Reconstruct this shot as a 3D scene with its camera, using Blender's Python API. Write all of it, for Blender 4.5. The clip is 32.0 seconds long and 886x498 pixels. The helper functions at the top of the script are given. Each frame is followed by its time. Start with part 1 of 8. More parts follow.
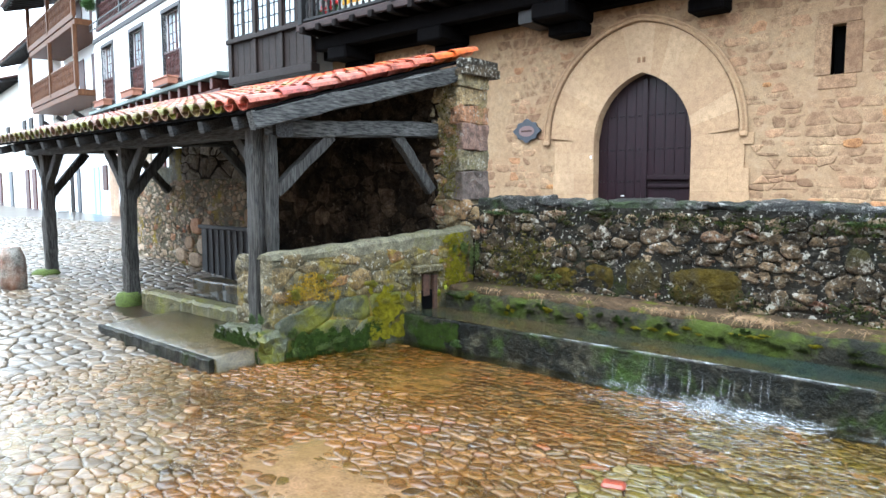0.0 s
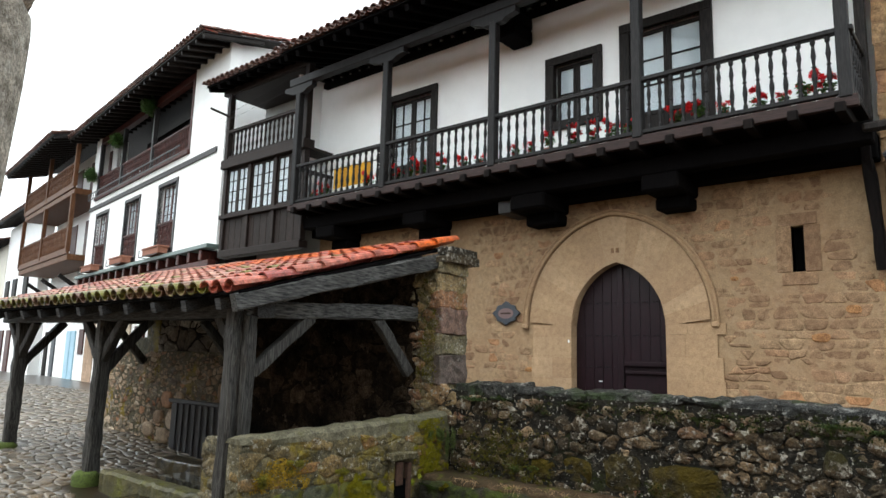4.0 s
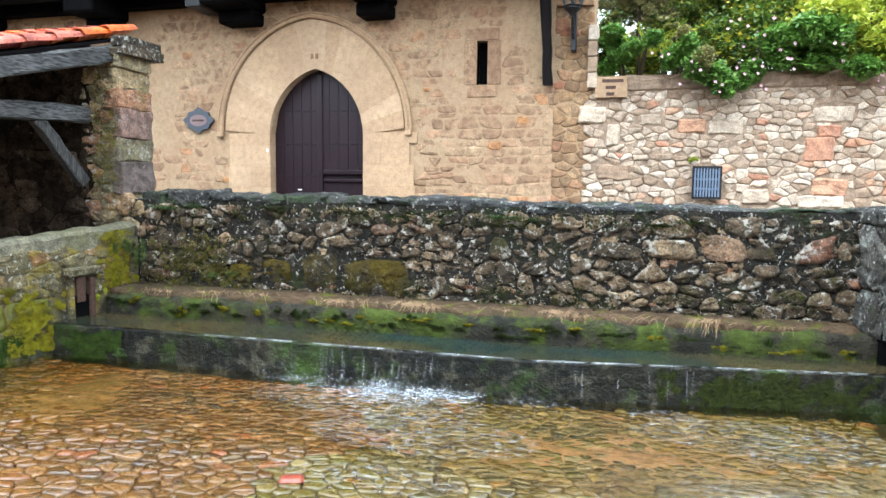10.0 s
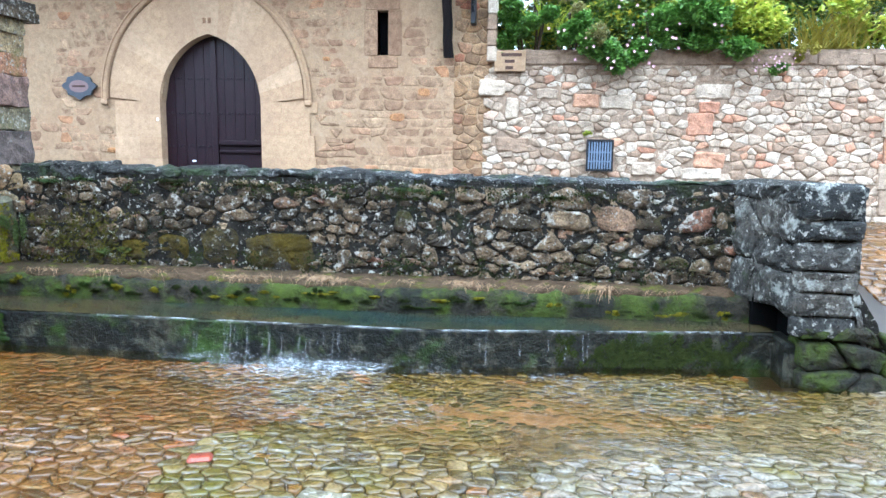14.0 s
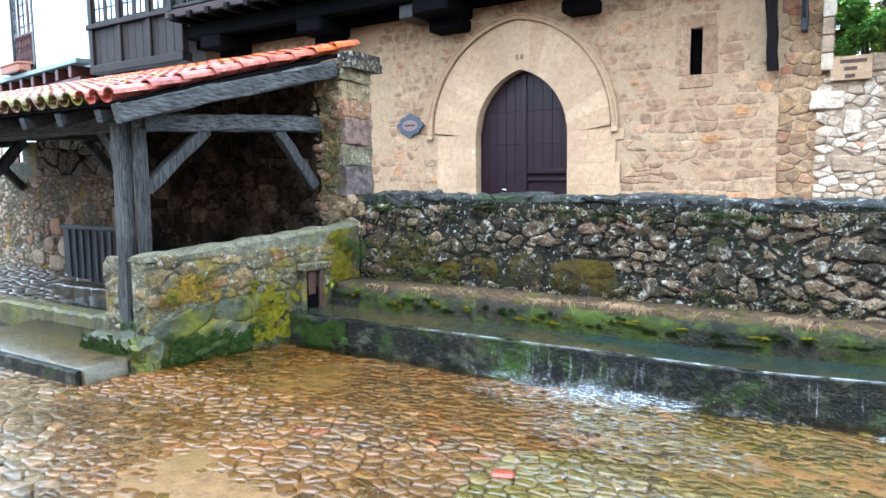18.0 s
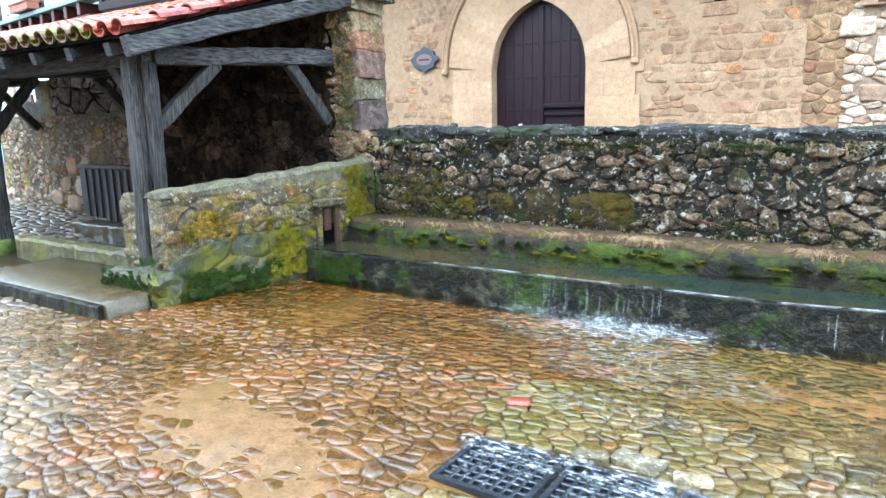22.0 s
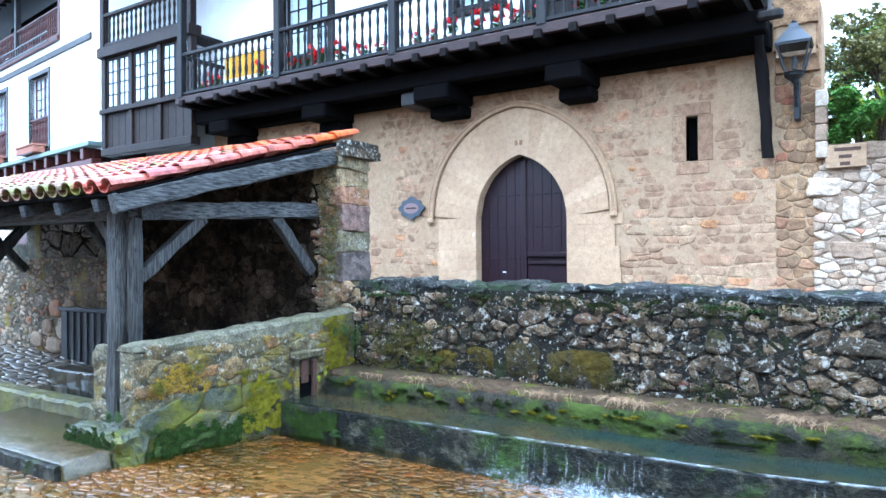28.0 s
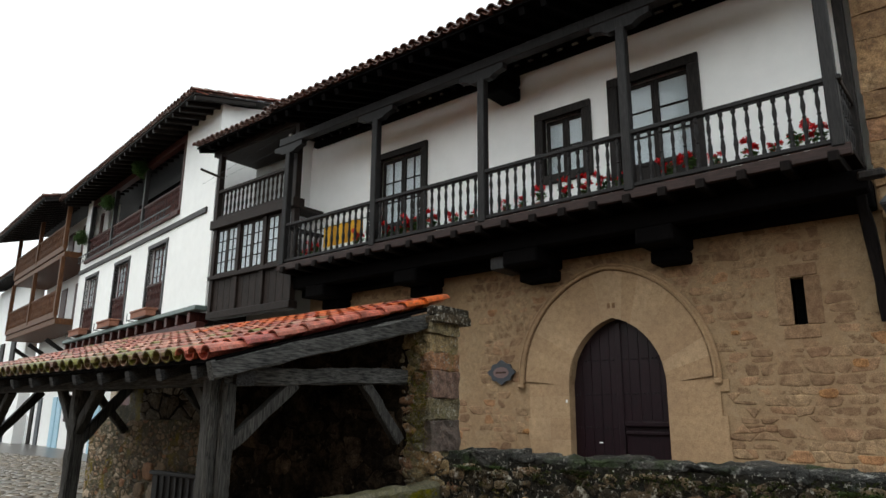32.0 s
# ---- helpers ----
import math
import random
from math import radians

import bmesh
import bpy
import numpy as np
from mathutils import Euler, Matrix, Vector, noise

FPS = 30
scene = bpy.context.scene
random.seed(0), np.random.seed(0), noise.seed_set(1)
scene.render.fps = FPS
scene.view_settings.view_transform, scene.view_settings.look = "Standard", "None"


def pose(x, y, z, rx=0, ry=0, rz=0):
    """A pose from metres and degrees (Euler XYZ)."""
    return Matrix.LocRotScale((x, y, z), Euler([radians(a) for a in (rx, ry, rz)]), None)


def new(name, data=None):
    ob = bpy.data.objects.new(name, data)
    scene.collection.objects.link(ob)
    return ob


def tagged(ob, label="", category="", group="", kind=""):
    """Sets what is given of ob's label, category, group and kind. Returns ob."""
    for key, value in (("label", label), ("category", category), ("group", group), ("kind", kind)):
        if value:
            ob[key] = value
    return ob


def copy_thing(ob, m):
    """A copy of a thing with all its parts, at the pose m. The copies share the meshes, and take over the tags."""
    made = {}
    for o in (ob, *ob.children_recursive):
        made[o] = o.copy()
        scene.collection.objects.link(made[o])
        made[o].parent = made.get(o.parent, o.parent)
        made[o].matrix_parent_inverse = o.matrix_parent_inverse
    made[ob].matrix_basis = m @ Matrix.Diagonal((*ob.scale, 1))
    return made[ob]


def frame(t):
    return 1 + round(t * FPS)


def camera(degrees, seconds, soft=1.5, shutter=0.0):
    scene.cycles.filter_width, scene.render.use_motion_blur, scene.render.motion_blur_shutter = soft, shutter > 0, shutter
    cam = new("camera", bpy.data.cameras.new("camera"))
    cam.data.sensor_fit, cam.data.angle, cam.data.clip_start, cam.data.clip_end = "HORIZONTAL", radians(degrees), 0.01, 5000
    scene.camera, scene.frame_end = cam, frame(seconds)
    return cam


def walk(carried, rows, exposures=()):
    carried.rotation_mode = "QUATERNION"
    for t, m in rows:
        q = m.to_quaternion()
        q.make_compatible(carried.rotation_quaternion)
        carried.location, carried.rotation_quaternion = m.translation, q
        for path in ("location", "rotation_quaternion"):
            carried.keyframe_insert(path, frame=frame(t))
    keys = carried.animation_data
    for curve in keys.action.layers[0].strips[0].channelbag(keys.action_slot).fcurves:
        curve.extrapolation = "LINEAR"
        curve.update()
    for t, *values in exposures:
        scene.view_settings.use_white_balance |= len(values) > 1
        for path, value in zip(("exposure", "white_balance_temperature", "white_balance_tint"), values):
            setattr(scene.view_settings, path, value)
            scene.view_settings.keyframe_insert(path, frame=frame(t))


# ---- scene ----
# camera and its walk: held by hand, turning on the spot
LENS = 65.99
ROWS = (
    (0, 0.023, -0.061, 1.611, 84.77, 0.20, 41.47), (0.5, 0.019, -0.086, 1.621, 85.96, 0.36, 42.07),
    (1, 0.027, -0.111, 1.648, 87.84, 0.51, 42.58), (1.5, 0.009, -0.096, 1.648, 89.78, 0.69, 42.88),
    (2, 0.007, -0.095, 1.665, 92.04, 0.97, 42.90), (2.5, 0.004, -0.096, 1.665, 94.05, 0.52, 42.90),
    (4.5, 0.126, -0.107, 1.771, 100.22, -1.93, 37.35), (5, 0.117, -0.095, 1.776, 100.98, -2.25, 34.14),
    (5.5, 0.122, -0.108, 1.765, 101.15, -2.67, 30.92), (6, 0.084, -0.113, 1.761, 100.62, -2.58, 27.35),
    (6.5, 0.020, -0.115, 1.723, 99.60, -2.16, 24.51), (7, 0.032, -0.082, 1.676, 97.10, -2.47, 22.04),
    (7.5, 0.033, -0.020, 1.652, 94.49, -2.38, 20.32), (8, 0.053, -0.032, 1.648, 92.61, -2.12, 19.19),
    (8.5, 0.056, -0.008, 1.633, 90.40, -1.52, 17.89), (9, 0.067, -0.007, 1.627, 88.32, -0.93, 16.97),
    (9.5, 0.069, -0.004, 1.619, 86.14, -0.40, 16.05), (10, 0.073, -0.012, 1.625, 84.27, -0.61, 15.34),
    (10.5, 0.082, -0.003, 1.626, 83.21, -1.08, 14.45), (11, 0.090, 0.003, 1.622, 82.68, -1.19, 14.48),
    (11.5, 0.068, -0.007, 1.632, 82.50, -0.75, 14.21), (12, 0.060, -0.017, 1.628, 82.28, 0.11, 11.98),
    (12.5, 0.064, -0.027, 1.639, 82.11, -0.19, 9.42), (13, 0.072, -0.043, 1.639, 82.16, -0.64, 7.78),
    (13.5, 0.059, -0.058, 1.641, 81.98, -0.76, 6.30), (15.5, 0.036, -0.117, 1.672, 82.52, -0.81, 16.19),
    (16, 0.027, -0.085, 1.651, 83.73, -0.19, 20.69), (16.5, 0.026, -0.072, 1.648, 84.07, 0.27, 24.22),
    (17, 0.017, -0.076, 1.653, 84.01, 0.07, 27.09), (17.5, 0.007, -0.050, 1.636, 84.11, 0.33, 29.79),
    (18, 0.002, -0.041, 1.630, 84.16, 0.59, 31.83), (18.5, -0.012, -0.028, 1.616, 84.17, 0.82, 33.70),
    (19, -0.015, -0.035, 1.615, 84.23, 1.13, 35.20), (19.5, -0.017, -0.043, 1.606, 84.16, 1.20, 35.82),
    (20, -0.021, -0.036, 1.601, 83.54, 1.17, 35.93), (20.5, -0.016, -0.021, 1.598, 83.01, 1.21, 35.82),
    (21, -0.012, -0.008, 1.578, 81.97, 1.63, 35.40), (21.5, -0.016, -0.000, 1.558, 80.51, 1.72, 34.38),
    (22, -0.015, -0.017, 1.567, 79.21, 1.14, 33.08), (22.5, -0.018, -0.028, 1.562, 78.38, 0.70, 31.81),
    (23, -0.041, -0.029, 1.549, 77.29, 0.49, 29.91), (23.5, -0.041, -0.022, 1.545, 76.47, 0.02, 27.81),
    (24, -0.053, -0.030, 1.538, 75.53, -0.45, 25.80), (24.5, -0.070, -0.034, 1.518, 74.88, -0.59, 24.07),
    (26.5, 0.159, -0.031, 1.588, 75.41, -1.39, 28.81), (27, 0.100, 0.024, 1.627, 80.45, 0.00, 29.94),
    (27.5, 0.057, 0.048, 1.688, 85.34, 1.27, 29.71), (28, 0.074, 0.079, 1.756, 90.44, 0.42, 32.47),
    (28.5, 0.058, 0.084, 1.790, 95.02, -0.17, 34.17), (29, 0.036, 0.073, 1.816, 98.59, -0.57, 34.99),
    (29.5, 0.027, 0.056, 1.840, 101.65, -1.28, 35.14), (30, 0.013, 0.049, 1.847, 104.15, -1.93, 35.14),
    (30.5, -0.001, 0.044, 1.849, 105.65, -2.38, 35.04), (31, -0.004, 0.040, 1.849, 106.52, -2.17, 35.09),
    (31.5, 0.000, 0.121, 1.832, 105.67, -1.28, 37.40), (32, 0.001, 0.137, 1.831, 103.79, -0.40, 39.76),
)
cam = camera(LENS, 32.0)
EXPOSURES = ((0, 2.5, 5500, 4), (1.5, 2.15, 5550, 3), (2.5, 1.6, 6200, 4), (4.5, 1.3, 6300, 5), (6, 1.3, 6500, 6), (7, 1.45, 7200, 8), (9, 2.35, 6100, 6), (11, 2.65, 5200, 4), (13, 2.6, 4950, 4),
             (16, 2.7, 4850, 3), (19, 2.7, 5100, 3), (23, 2.8, 5150, 3), (27, 2.8, 4900, 3), (28, 2.75, 4500, 3), (28.6, 2.25, 5000, 4), (29.2, 1.65, 5400, 5), (30, 1.15, 5700, 6), (31, 0.74, 5900, 5), (32, 0.6, 6500, 5))
walk(cam, [(t, pose(x, y, z, rx, ry, rz)) for t, x, y, z, rx, ry, rz in ROWS], EXPOSURES)

# overcast daylight
SUN_ELEVATION, SUN_TURN = radians(66), radians(200)
world = bpy.data.worlds.new("overcast sky")
scene.world = world
world.use_nodes = True
wn = world.node_tree
sky = wn.nodes.new("ShaderNodeTexSky")
sky.sky_type, sky.sun_disc = "NISHITA", False
sky.sun_elevation, sky.sun_rotation = SUN_ELEVATION, SUN_TURN
sky.air_density, sky.dust_density, sky.ozone_density = 1.0, 4.0, 1.0
pale = wn.nodes.new("ShaderNodeHueSaturation")
pale.inputs["Saturation"].default_value = 0.18
wn.links.new(sky.outputs[0], pale.inputs["Color"])
wn.links.new(pale.outputs[0], wn.nodes["Background"].inputs["Color"])
wn.nodes["Background"].inputs["Strength"].default_value = 0.06
cloud = wn.nodes.new("ShaderNodeBackground")
cloud.inputs["Color"].default_value, cloud.inputs["Strength"].default_value = (0.93, 0.97, 1, 1), 0.75
both = wn.nodes.new("ShaderNodeAddShader")
wn.links.new(wn.nodes["Background"].outputs[0], both.inputs[0])
wn.links.new(cloud.outputs[0], both.inputs[1])
wn.links.new(both.outputs[0], wn.nodes["World Output"].inputs["Surface"])
sun = new("sun", bpy.data.lights.new("sun", "SUN"))
sun.data.energy, sun.data.angle, sun.data.color = 0.5, radians(40), (1, 0.96, 0.9)
sun.matrix_world = pose(0, 0, 30, 24, 0, -20)


# materials
def node(nt, kind, **inputs):
    n = nt.nodes.new(kind)
    for key, value in inputs.items():
        n.inputs[key.replace("_", " ")].default_value = value
    return n


def ramp(nt, source, stops):
    n = nt.nodes.new("ShaderNodeValToRGB")
    el = n.color_ramp.elements
    while len(el) < len(stops):
        el.new(0.5)
    for e, (at, col) in zip(el, stops):
        e.position, e.color = at, (*col, 1)
    nt.links.new(source, n.inputs[0])
    return n.outputs[0]


def mixed(nt, factor, a, b, mode="MIX"):
    n = nt.nodes.new("ShaderNodeMix")
    n.data_type, n.blend_type = "RGBA", mode
    for socket, value in ((n.inputs[0], factor), (n.inputs[6], a), (n.inputs[7], b)):
        if isinstance(value, (int, float)):
            socket.default_value = value
        elif isinstance(value, tuple):
            socket.default_value = (*value, 1)
        else:
            nt.links.new(value, socket)
    return n.outputs[2]


def tone(nt, source, lo, hi):
    n = node(nt, "ShaderNodeMapRange", From_Min=lo, From_Max=hi)
    nt.links.new(source, n.inputs[0])
    return n.outputs[0]


def grain(nt, scale, detail=6.0, stretch=(1, 1, 1), rough=0.6):
    co = nt.nodes.new("ShaderNodeTexCoord")
    geo = nt.nodes.new("ShaderNodeNewGeometry")
    mp = nt.nodes.new("ShaderNodeMapping")
    mp.inputs["Scale"].default_value = stretch
    nt.links.new(geo.outputs["Position"], mp.inputs[0])
    n = node(nt, "ShaderNodeTexNoise", Scale=scale, Detail=detail, Roughness=rough)
    nt.links.new(mp.outputs[0], n.inputs["Vector"])
    nt.nodes.remove(co)
    return n.outputs[0]


def finish(nt, colour, rough, bumps=(), metal=0.0, specular=0.5, coat=0.0):
    b = nt.nodes["Principled BSDF"]
    if isinstance(colour, tuple):
        b.inputs["Base Color"].default_value = (*colour, 1)
    else:
        nt.links.new(colour, b.inputs["Base Color"])
    if isinstance(rough, (int, float)):
        b.inputs["Roughness"].default_value = rough
    else:
        nt.links.new(rough, b.inputs["Roughness"])
    b.inputs["Metallic"].default_value = metal
    b.inputs["Specular IOR Level"].default_value = specular
    b.inputs["Coat Weight"].default_value = coat
    b.inputs["Coat Roughness"].default_value = 0.08
    last = None
    for height, strength, distance in bumps:
        n = node(nt, "ShaderNodeBump", Strength=strength, Distance=distance)
        nt.links.new(height, n.inputs["Height"])
        if last:
            nt.links.new(last, n.inputs["Normal"])
        last = n.outputs[0]
    if last:
        nt.links.new(last, b.inputs["Normal"])


def material(name):
    m = bpy.data.materials.new(name)
    m.use_nodes = True
    return m, m.node_tree


def piece_random(nt, joined=False):
    if joined:
        return nt.nodes.new("ShaderNodeNewGeometry").outputs["Random Per Island"]
    return nt.nodes.new("ShaderNodeObjectInfo").outputs["Random"]


def stone_material(name, stops, joined=False, rough=0.8, grime=(0.03, 0.03, 0.025), grime_amount=0.5, moss=None, moss_range=(0.55, 0.7),
                   pale=None, pale_range=(0.62, 0.72), scale=1.0, bump=1.0, specular=0.4, moss_scale=1.7, vary=1.0, relief=0.02, speckle=0.0):
    """Stones whose tone changes from piece to piece, with grain, dark grime, pale lichen and moss in patches."""
    m, nt = material(name)
    base = ramp(nt, piece_random(nt, joined), stops)
    fine, mid, broad = grain(nt, 60 * scale), grain(nt, 11 * scale), grain(nt, 1.3 * scale, 4)
    c = mixed(nt, vary, base, ramp(nt, fine, ((0.36, (0.5, 0.48, 0.46)), (0.64, (1.4, 1.4, 1.4)))), "MULTIPLY")
    c = mixed(nt, vary, c, ramp(nt, mid, ((0.36, (0.5, 0.48, 0.45)), (0.5, (1, 1, 1)), (0.66, (1.45, 1.42, 1.36)))), "MULTIPLY")
    f = tone(nt, broad, 0.38, 0.66)
    g = nt.nodes.new("ShaderNodeMath")
    g.operation = "MULTIPLY"
    nt.links.new(f, g.inputs[0])
    g.inputs[1].default_value = grime_amount
    c = mixed(nt, g.outputs[0], c, grime)
    if pale:
        c = mixed(nt, tone(nt, grain(nt, 7.3 * scale, 8, rough=0.7), *pale_range), c, pale)
    if speckle:
        for scale_, lo, hi, tint in ((15, 0.60, 0.66, (0.012, 0.012, 0.010)), (23, 0.585, 0.615, (0.40, 0.385, 0.34))):
            n = node(nt, "ShaderNodeMapRange", From_Min=lo, From_Max=hi, To_Max=speckle)
            nt.links.new(grain(nt, scale_, 8, rough=0.65), n.inputs[0])
            c = mixed(nt, n.outputs[0], c, tint)
    if moss:
        c = mixed(nt, tone(nt, grain(nt, moss_scale, 8, rough=0.68), *moss_range), c, ramp(nt, grain(nt, 9, 5), ((0.35, moss), (0.7, tuple(v * 2.0 for v in moss)))))
    finish(nt, c, rough, ((mid, 0.6 * bump, relief), (fine, 0.5 * bump, relief * 0.35)), specular=specular)
    return m


def wood_material(name, dark, light, rough=0.6, along=(6, 6, 0.6), random_tone=True, specular=0.4):
    m, nt = material(name)
    long, broad = grain(nt, 9, 8, along), grain(nt, 2.0, 4)
    c = ramp(nt, long, ((0.38, dark), (0.64, light)))
    c = mixed(nt, tone(nt, broad, 0.35, 0.7), mixed(nt, 0.4, c, dark), c)
    if random_tone:
        c = mixed(nt, piece_random(nt), mixed(nt, 0.25, c, (0, 0, 0)), c)
    finish(nt, c, rough, ((long, 0.5, 0.008),), specular=specular)
    return m


def plain_material(name, colour, rough=0.6, vary=0.12, metal=0.0, specular=0.5, bump=0.1, scale=14, joined=False):
    m, nt = material(name)
    n = grain(nt, scale)
    dark = tuple(v * (1 - vary) for v in colour)
    light = tuple(min(1, v * (1 + vary)) for v in colour)
    finish(nt, ramp(nt, n, ((0.3, dark), (0.7, light))), rough, ((n, bump, 0.005),), metal, specular)
    return m


def leaf_material(name, dark, light, tip=None):
    """Leaves that vary one by one and let some light through."""
    m, nt = material(name)
    c = ramp(nt, piece_random(nt, True), ((0, dark), (0.75, light), (1, tip)) if tip else ((0, dark), (1, light)))
    finish(nt, c, 0.45)
    b = nt.nodes["Principled BSDF"]
    soft = node(nt, "ShaderNodeBsdfTranslucent")
    nt.links.new(c, soft.inputs["Color"])
    mix = node(nt, "ShaderNodeMixShader", Fac=0.35)
    nt.links.new(b.outputs[0], mix.inputs[1])
    nt.links.new(soft.outputs[0], mix.inputs[2])
    out = next(n for n in nt.nodes if n.type == "OUTPUT_MATERIAL")
    nt.links.new(mix.outputs[0], out.inputs["Surface"])
    return m


M = {}
M["cobble"] = stone_material("wet_cobble", ((0, (0.022, 0.014, 0.005)), (0.18, (0.050, 0.025, 0.008)), (0.4, (0.071, 0.035, 0.011)), (0.55, (0.053, 0.034, 0.010)), (0.7, (0.096, 0.048, 0.015)), (0.85, (0.133, 0.073, 0.027)), (0.95, (0.067, 0.048, 0.026)), (1, (0.133, 0.039, 0.010))),
    joined=False, rough=0.2, grime=(0.125, 0.051, 0.009), grime_amount=0.65, moss=(0.049, 0.035, 0.005), moss_range=(0.56, 0.72), moss_scale=0.8, specular=0.5, bump=1.0, vary=0.8, relief=0.012)
M["cobble_rest"] = stone_material("wet_cobble_rest", ((0, (0.022, 0.014, 0.005)), (0.18, (0.050, 0.025, 0.008)), (0.4, (0.071, 0.035, 0.011)), (0.55, (0.053, 0.034, 0.010)), (0.7, (0.096, 0.048, 0.015)), (0.85, (0.133, 0.073, 0.027)), (0.95, (0.067, 0.048, 0.026)), (1, (0.133, 0.039, 0.010))),
    joined=True, rough=0.2, grime=(0.125, 0.051, 0.009), grime_amount=0.65, moss=(0.049, 0.035, 0.005), moss_range=(0.56, 0.72), moss_scale=0.8, specular=0.5, bump=1.0, vary=0.8, relief=0.012)
M["cobble_olive"] = stone_material("olive_wet_cobble", ((0, (0.025, 0.020, 0.008)), (0.2, (0.052, 0.040, 0.013)), (0.45, (0.078, 0.057, 0.016)), (0.65, (0.067, 0.056, 0.023)), (0.82, (0.112, 0.081, 0.031)), (0.94, (0.143, 0.109, 0.049)), (1, (0.133, 0.057, 0.016))),
    joined=False, rough=0.2, grime=(0.089, 0.048, 0.009), grime_amount=0.6, moss=(0.045, 0.040, 0.005), moss_range=(0.50, 0.66), moss_scale=0.9, specular=0.5, bump=1.0, vary=0.8, relief=0.012)
M["cobble_olive_rest"] = stone_material("olive_wet_cobble_rest", ((0, (0.025, 0.020, 0.008)), (0.2, (0.052, 0.040, 0.013)), (0.45, (0.078, 0.057, 0.016)), (0.65, (0.067, 0.056, 0.023)), (0.82, (0.112, 0.081, 0.031)), (0.94, (0.143, 0.109, 0.049)), (1, (0.133, 0.057, 0.016))),
    joined=True, rough=0.2, grime=(0.089, 0.048, 0.009), grime_amount=0.6, moss=(0.045, 0.040, 0.005), moss_range=(0.50, 0.66), moss_scale=0.9, specular=0.5, bump=1.0, vary=0.8, relief=0.012)
for kind, joined in (("cobble_pale", False), ("cobble_pale_rest", True)):
    M[kind] = stone_material("washed_" + kind, ((0, (0.053, 0.043, 0.025)), (0.25, (0.079, 0.064, 0.036)), (0.5, (0.110, 0.094, 0.061)), (0.7, (0.137, 0.104, 0.066)), (0.85, (0.122, 0.112, 0.085)), (0.95, (0.158, 0.138, 0.098)), (1, (0.116, 0.061, 0.021))),
        joined=joined, rough=0.16, grime=(0.062, 0.039, 0.013), grime_amount=0.5, moss=(0.056, 0.045, 0.007), moss_range=(0.56, 0.7), moss_scale=0.9, specular=0.5, bump=1.0, vary=0.8, relief=0.012)
for kind, joined in (("cobble_grey", False), ("cobble_grey_rest", True)):
    M[kind] = stone_material("wet_" + kind, ((0, (0.056, 0.039, 0.019)), (0.3, (0.088, 0.063, 0.032)), (0.6, (0.129, 0.087, 0.044)), (0.85, (0.161, 0.109, 0.057)), (1, (0.161, 0.081, 0.032))),
        joined=joined, rough=0.3, grime=(0.073, 0.040, 0.013), grime_amount=0.45, specular=0.5, bump=0.9, vary=0.8, relief=0.012)
M["street"] = stone_material("street_cobble", ((0, (0.081, 0.068, 0.052)), (0.5, (0.130, 0.106, 0.077)), (1, (0.171, 0.129, 0.085))), joined=True, rough=0.3, grime_amount=0.3, specular=0.5, bump=0.7, relief=0.012)
M["soil"] = plain_material("wet_dark_earth", (0.022, 0.014, 0.008), 0.3, 0.5, scale=6, bump=0.3, specular=0.5)
M["silt"] = stone_material("wet_brown_silt", ((0, (0.160, 0.094, 0.046)), (1, (0.160, 0.094, 0.046))), grime=(0.109, 0.067, 0.022), grime_amount=0.8, rough=0.25, specular=0.5, vary=0.5, bump=0.5, relief=0.01, pale=(0.192, 0.069, 0.022), pale_range=(0.63, 0.68))
M["rubble"] = stone_material("mossy_rubble", ((0, (0.031, 0.024, 0.014)), (0.3, (0.087, 0.063, 0.035)), (0.6, (0.163, 0.113, 0.065)), (0.8, (0.234, 0.166, 0.097)), (0.93, (0.325, 0.242, 0.149)), (1, (0.245, 0.102, 0.057))), joined=False, grime=(0.012, 0.009, 0.005), grime_amount=0.72,
                             moss=(0.025, 0.021, 0.003), moss_range=(0.575, 0.65), pale=(0.42, 0.39, 0.33), pale_range=(0.57, 0.62), rough=0.7, specular=0.25, bump=2.4, relief=0.07, moss_scale=2.6, speckle=0.8)
M["rubble_rest"] = stone_material("mossy_rubble_rest", ((0, (0.031, 0.024, 0.014)), (0.3, (0.087, 0.063, 0.035)), (0.6, (0.163, 0.113, 0.065)), (0.8, (0.234, 0.166, 0.097)), (0.93, (0.325, 0.242, 0.149)), (1, (0.245, 0.102, 0.057))), joined=True, grime=(0.012, 0.009, 0.005), grime_amount=0.72,
                             moss=(0.025, 0.021, 0.003), moss_range=(0.575, 0.65), pale=(0.42, 0.39, 0.33), pale_range=(0.57, 0.62), rough=0.7, specular=0.25, bump=2.4, relief=0.07, moss_scale=2.6, speckle=0.8)
M["rubble_cap"] = stone_material("black_mossy_cap", ((0, (0.012, 0.012, 0.011)), (0.6, (0.03, 0.03, 0.027)), (1, (0.07, 0.066, 0.06))), grime=(0.004, 0.005, 0.004), grime_amount=0.85,
                                 moss=(0.014, 0.024, 0.004), moss_range=(0.48, 0.58), pale=(0.30, 0.30, 0.28), pale_range=(0.575, 0.63), rough=0.5, specular=0.32, bump=2.2, relief=0.08, speckle=0.5)
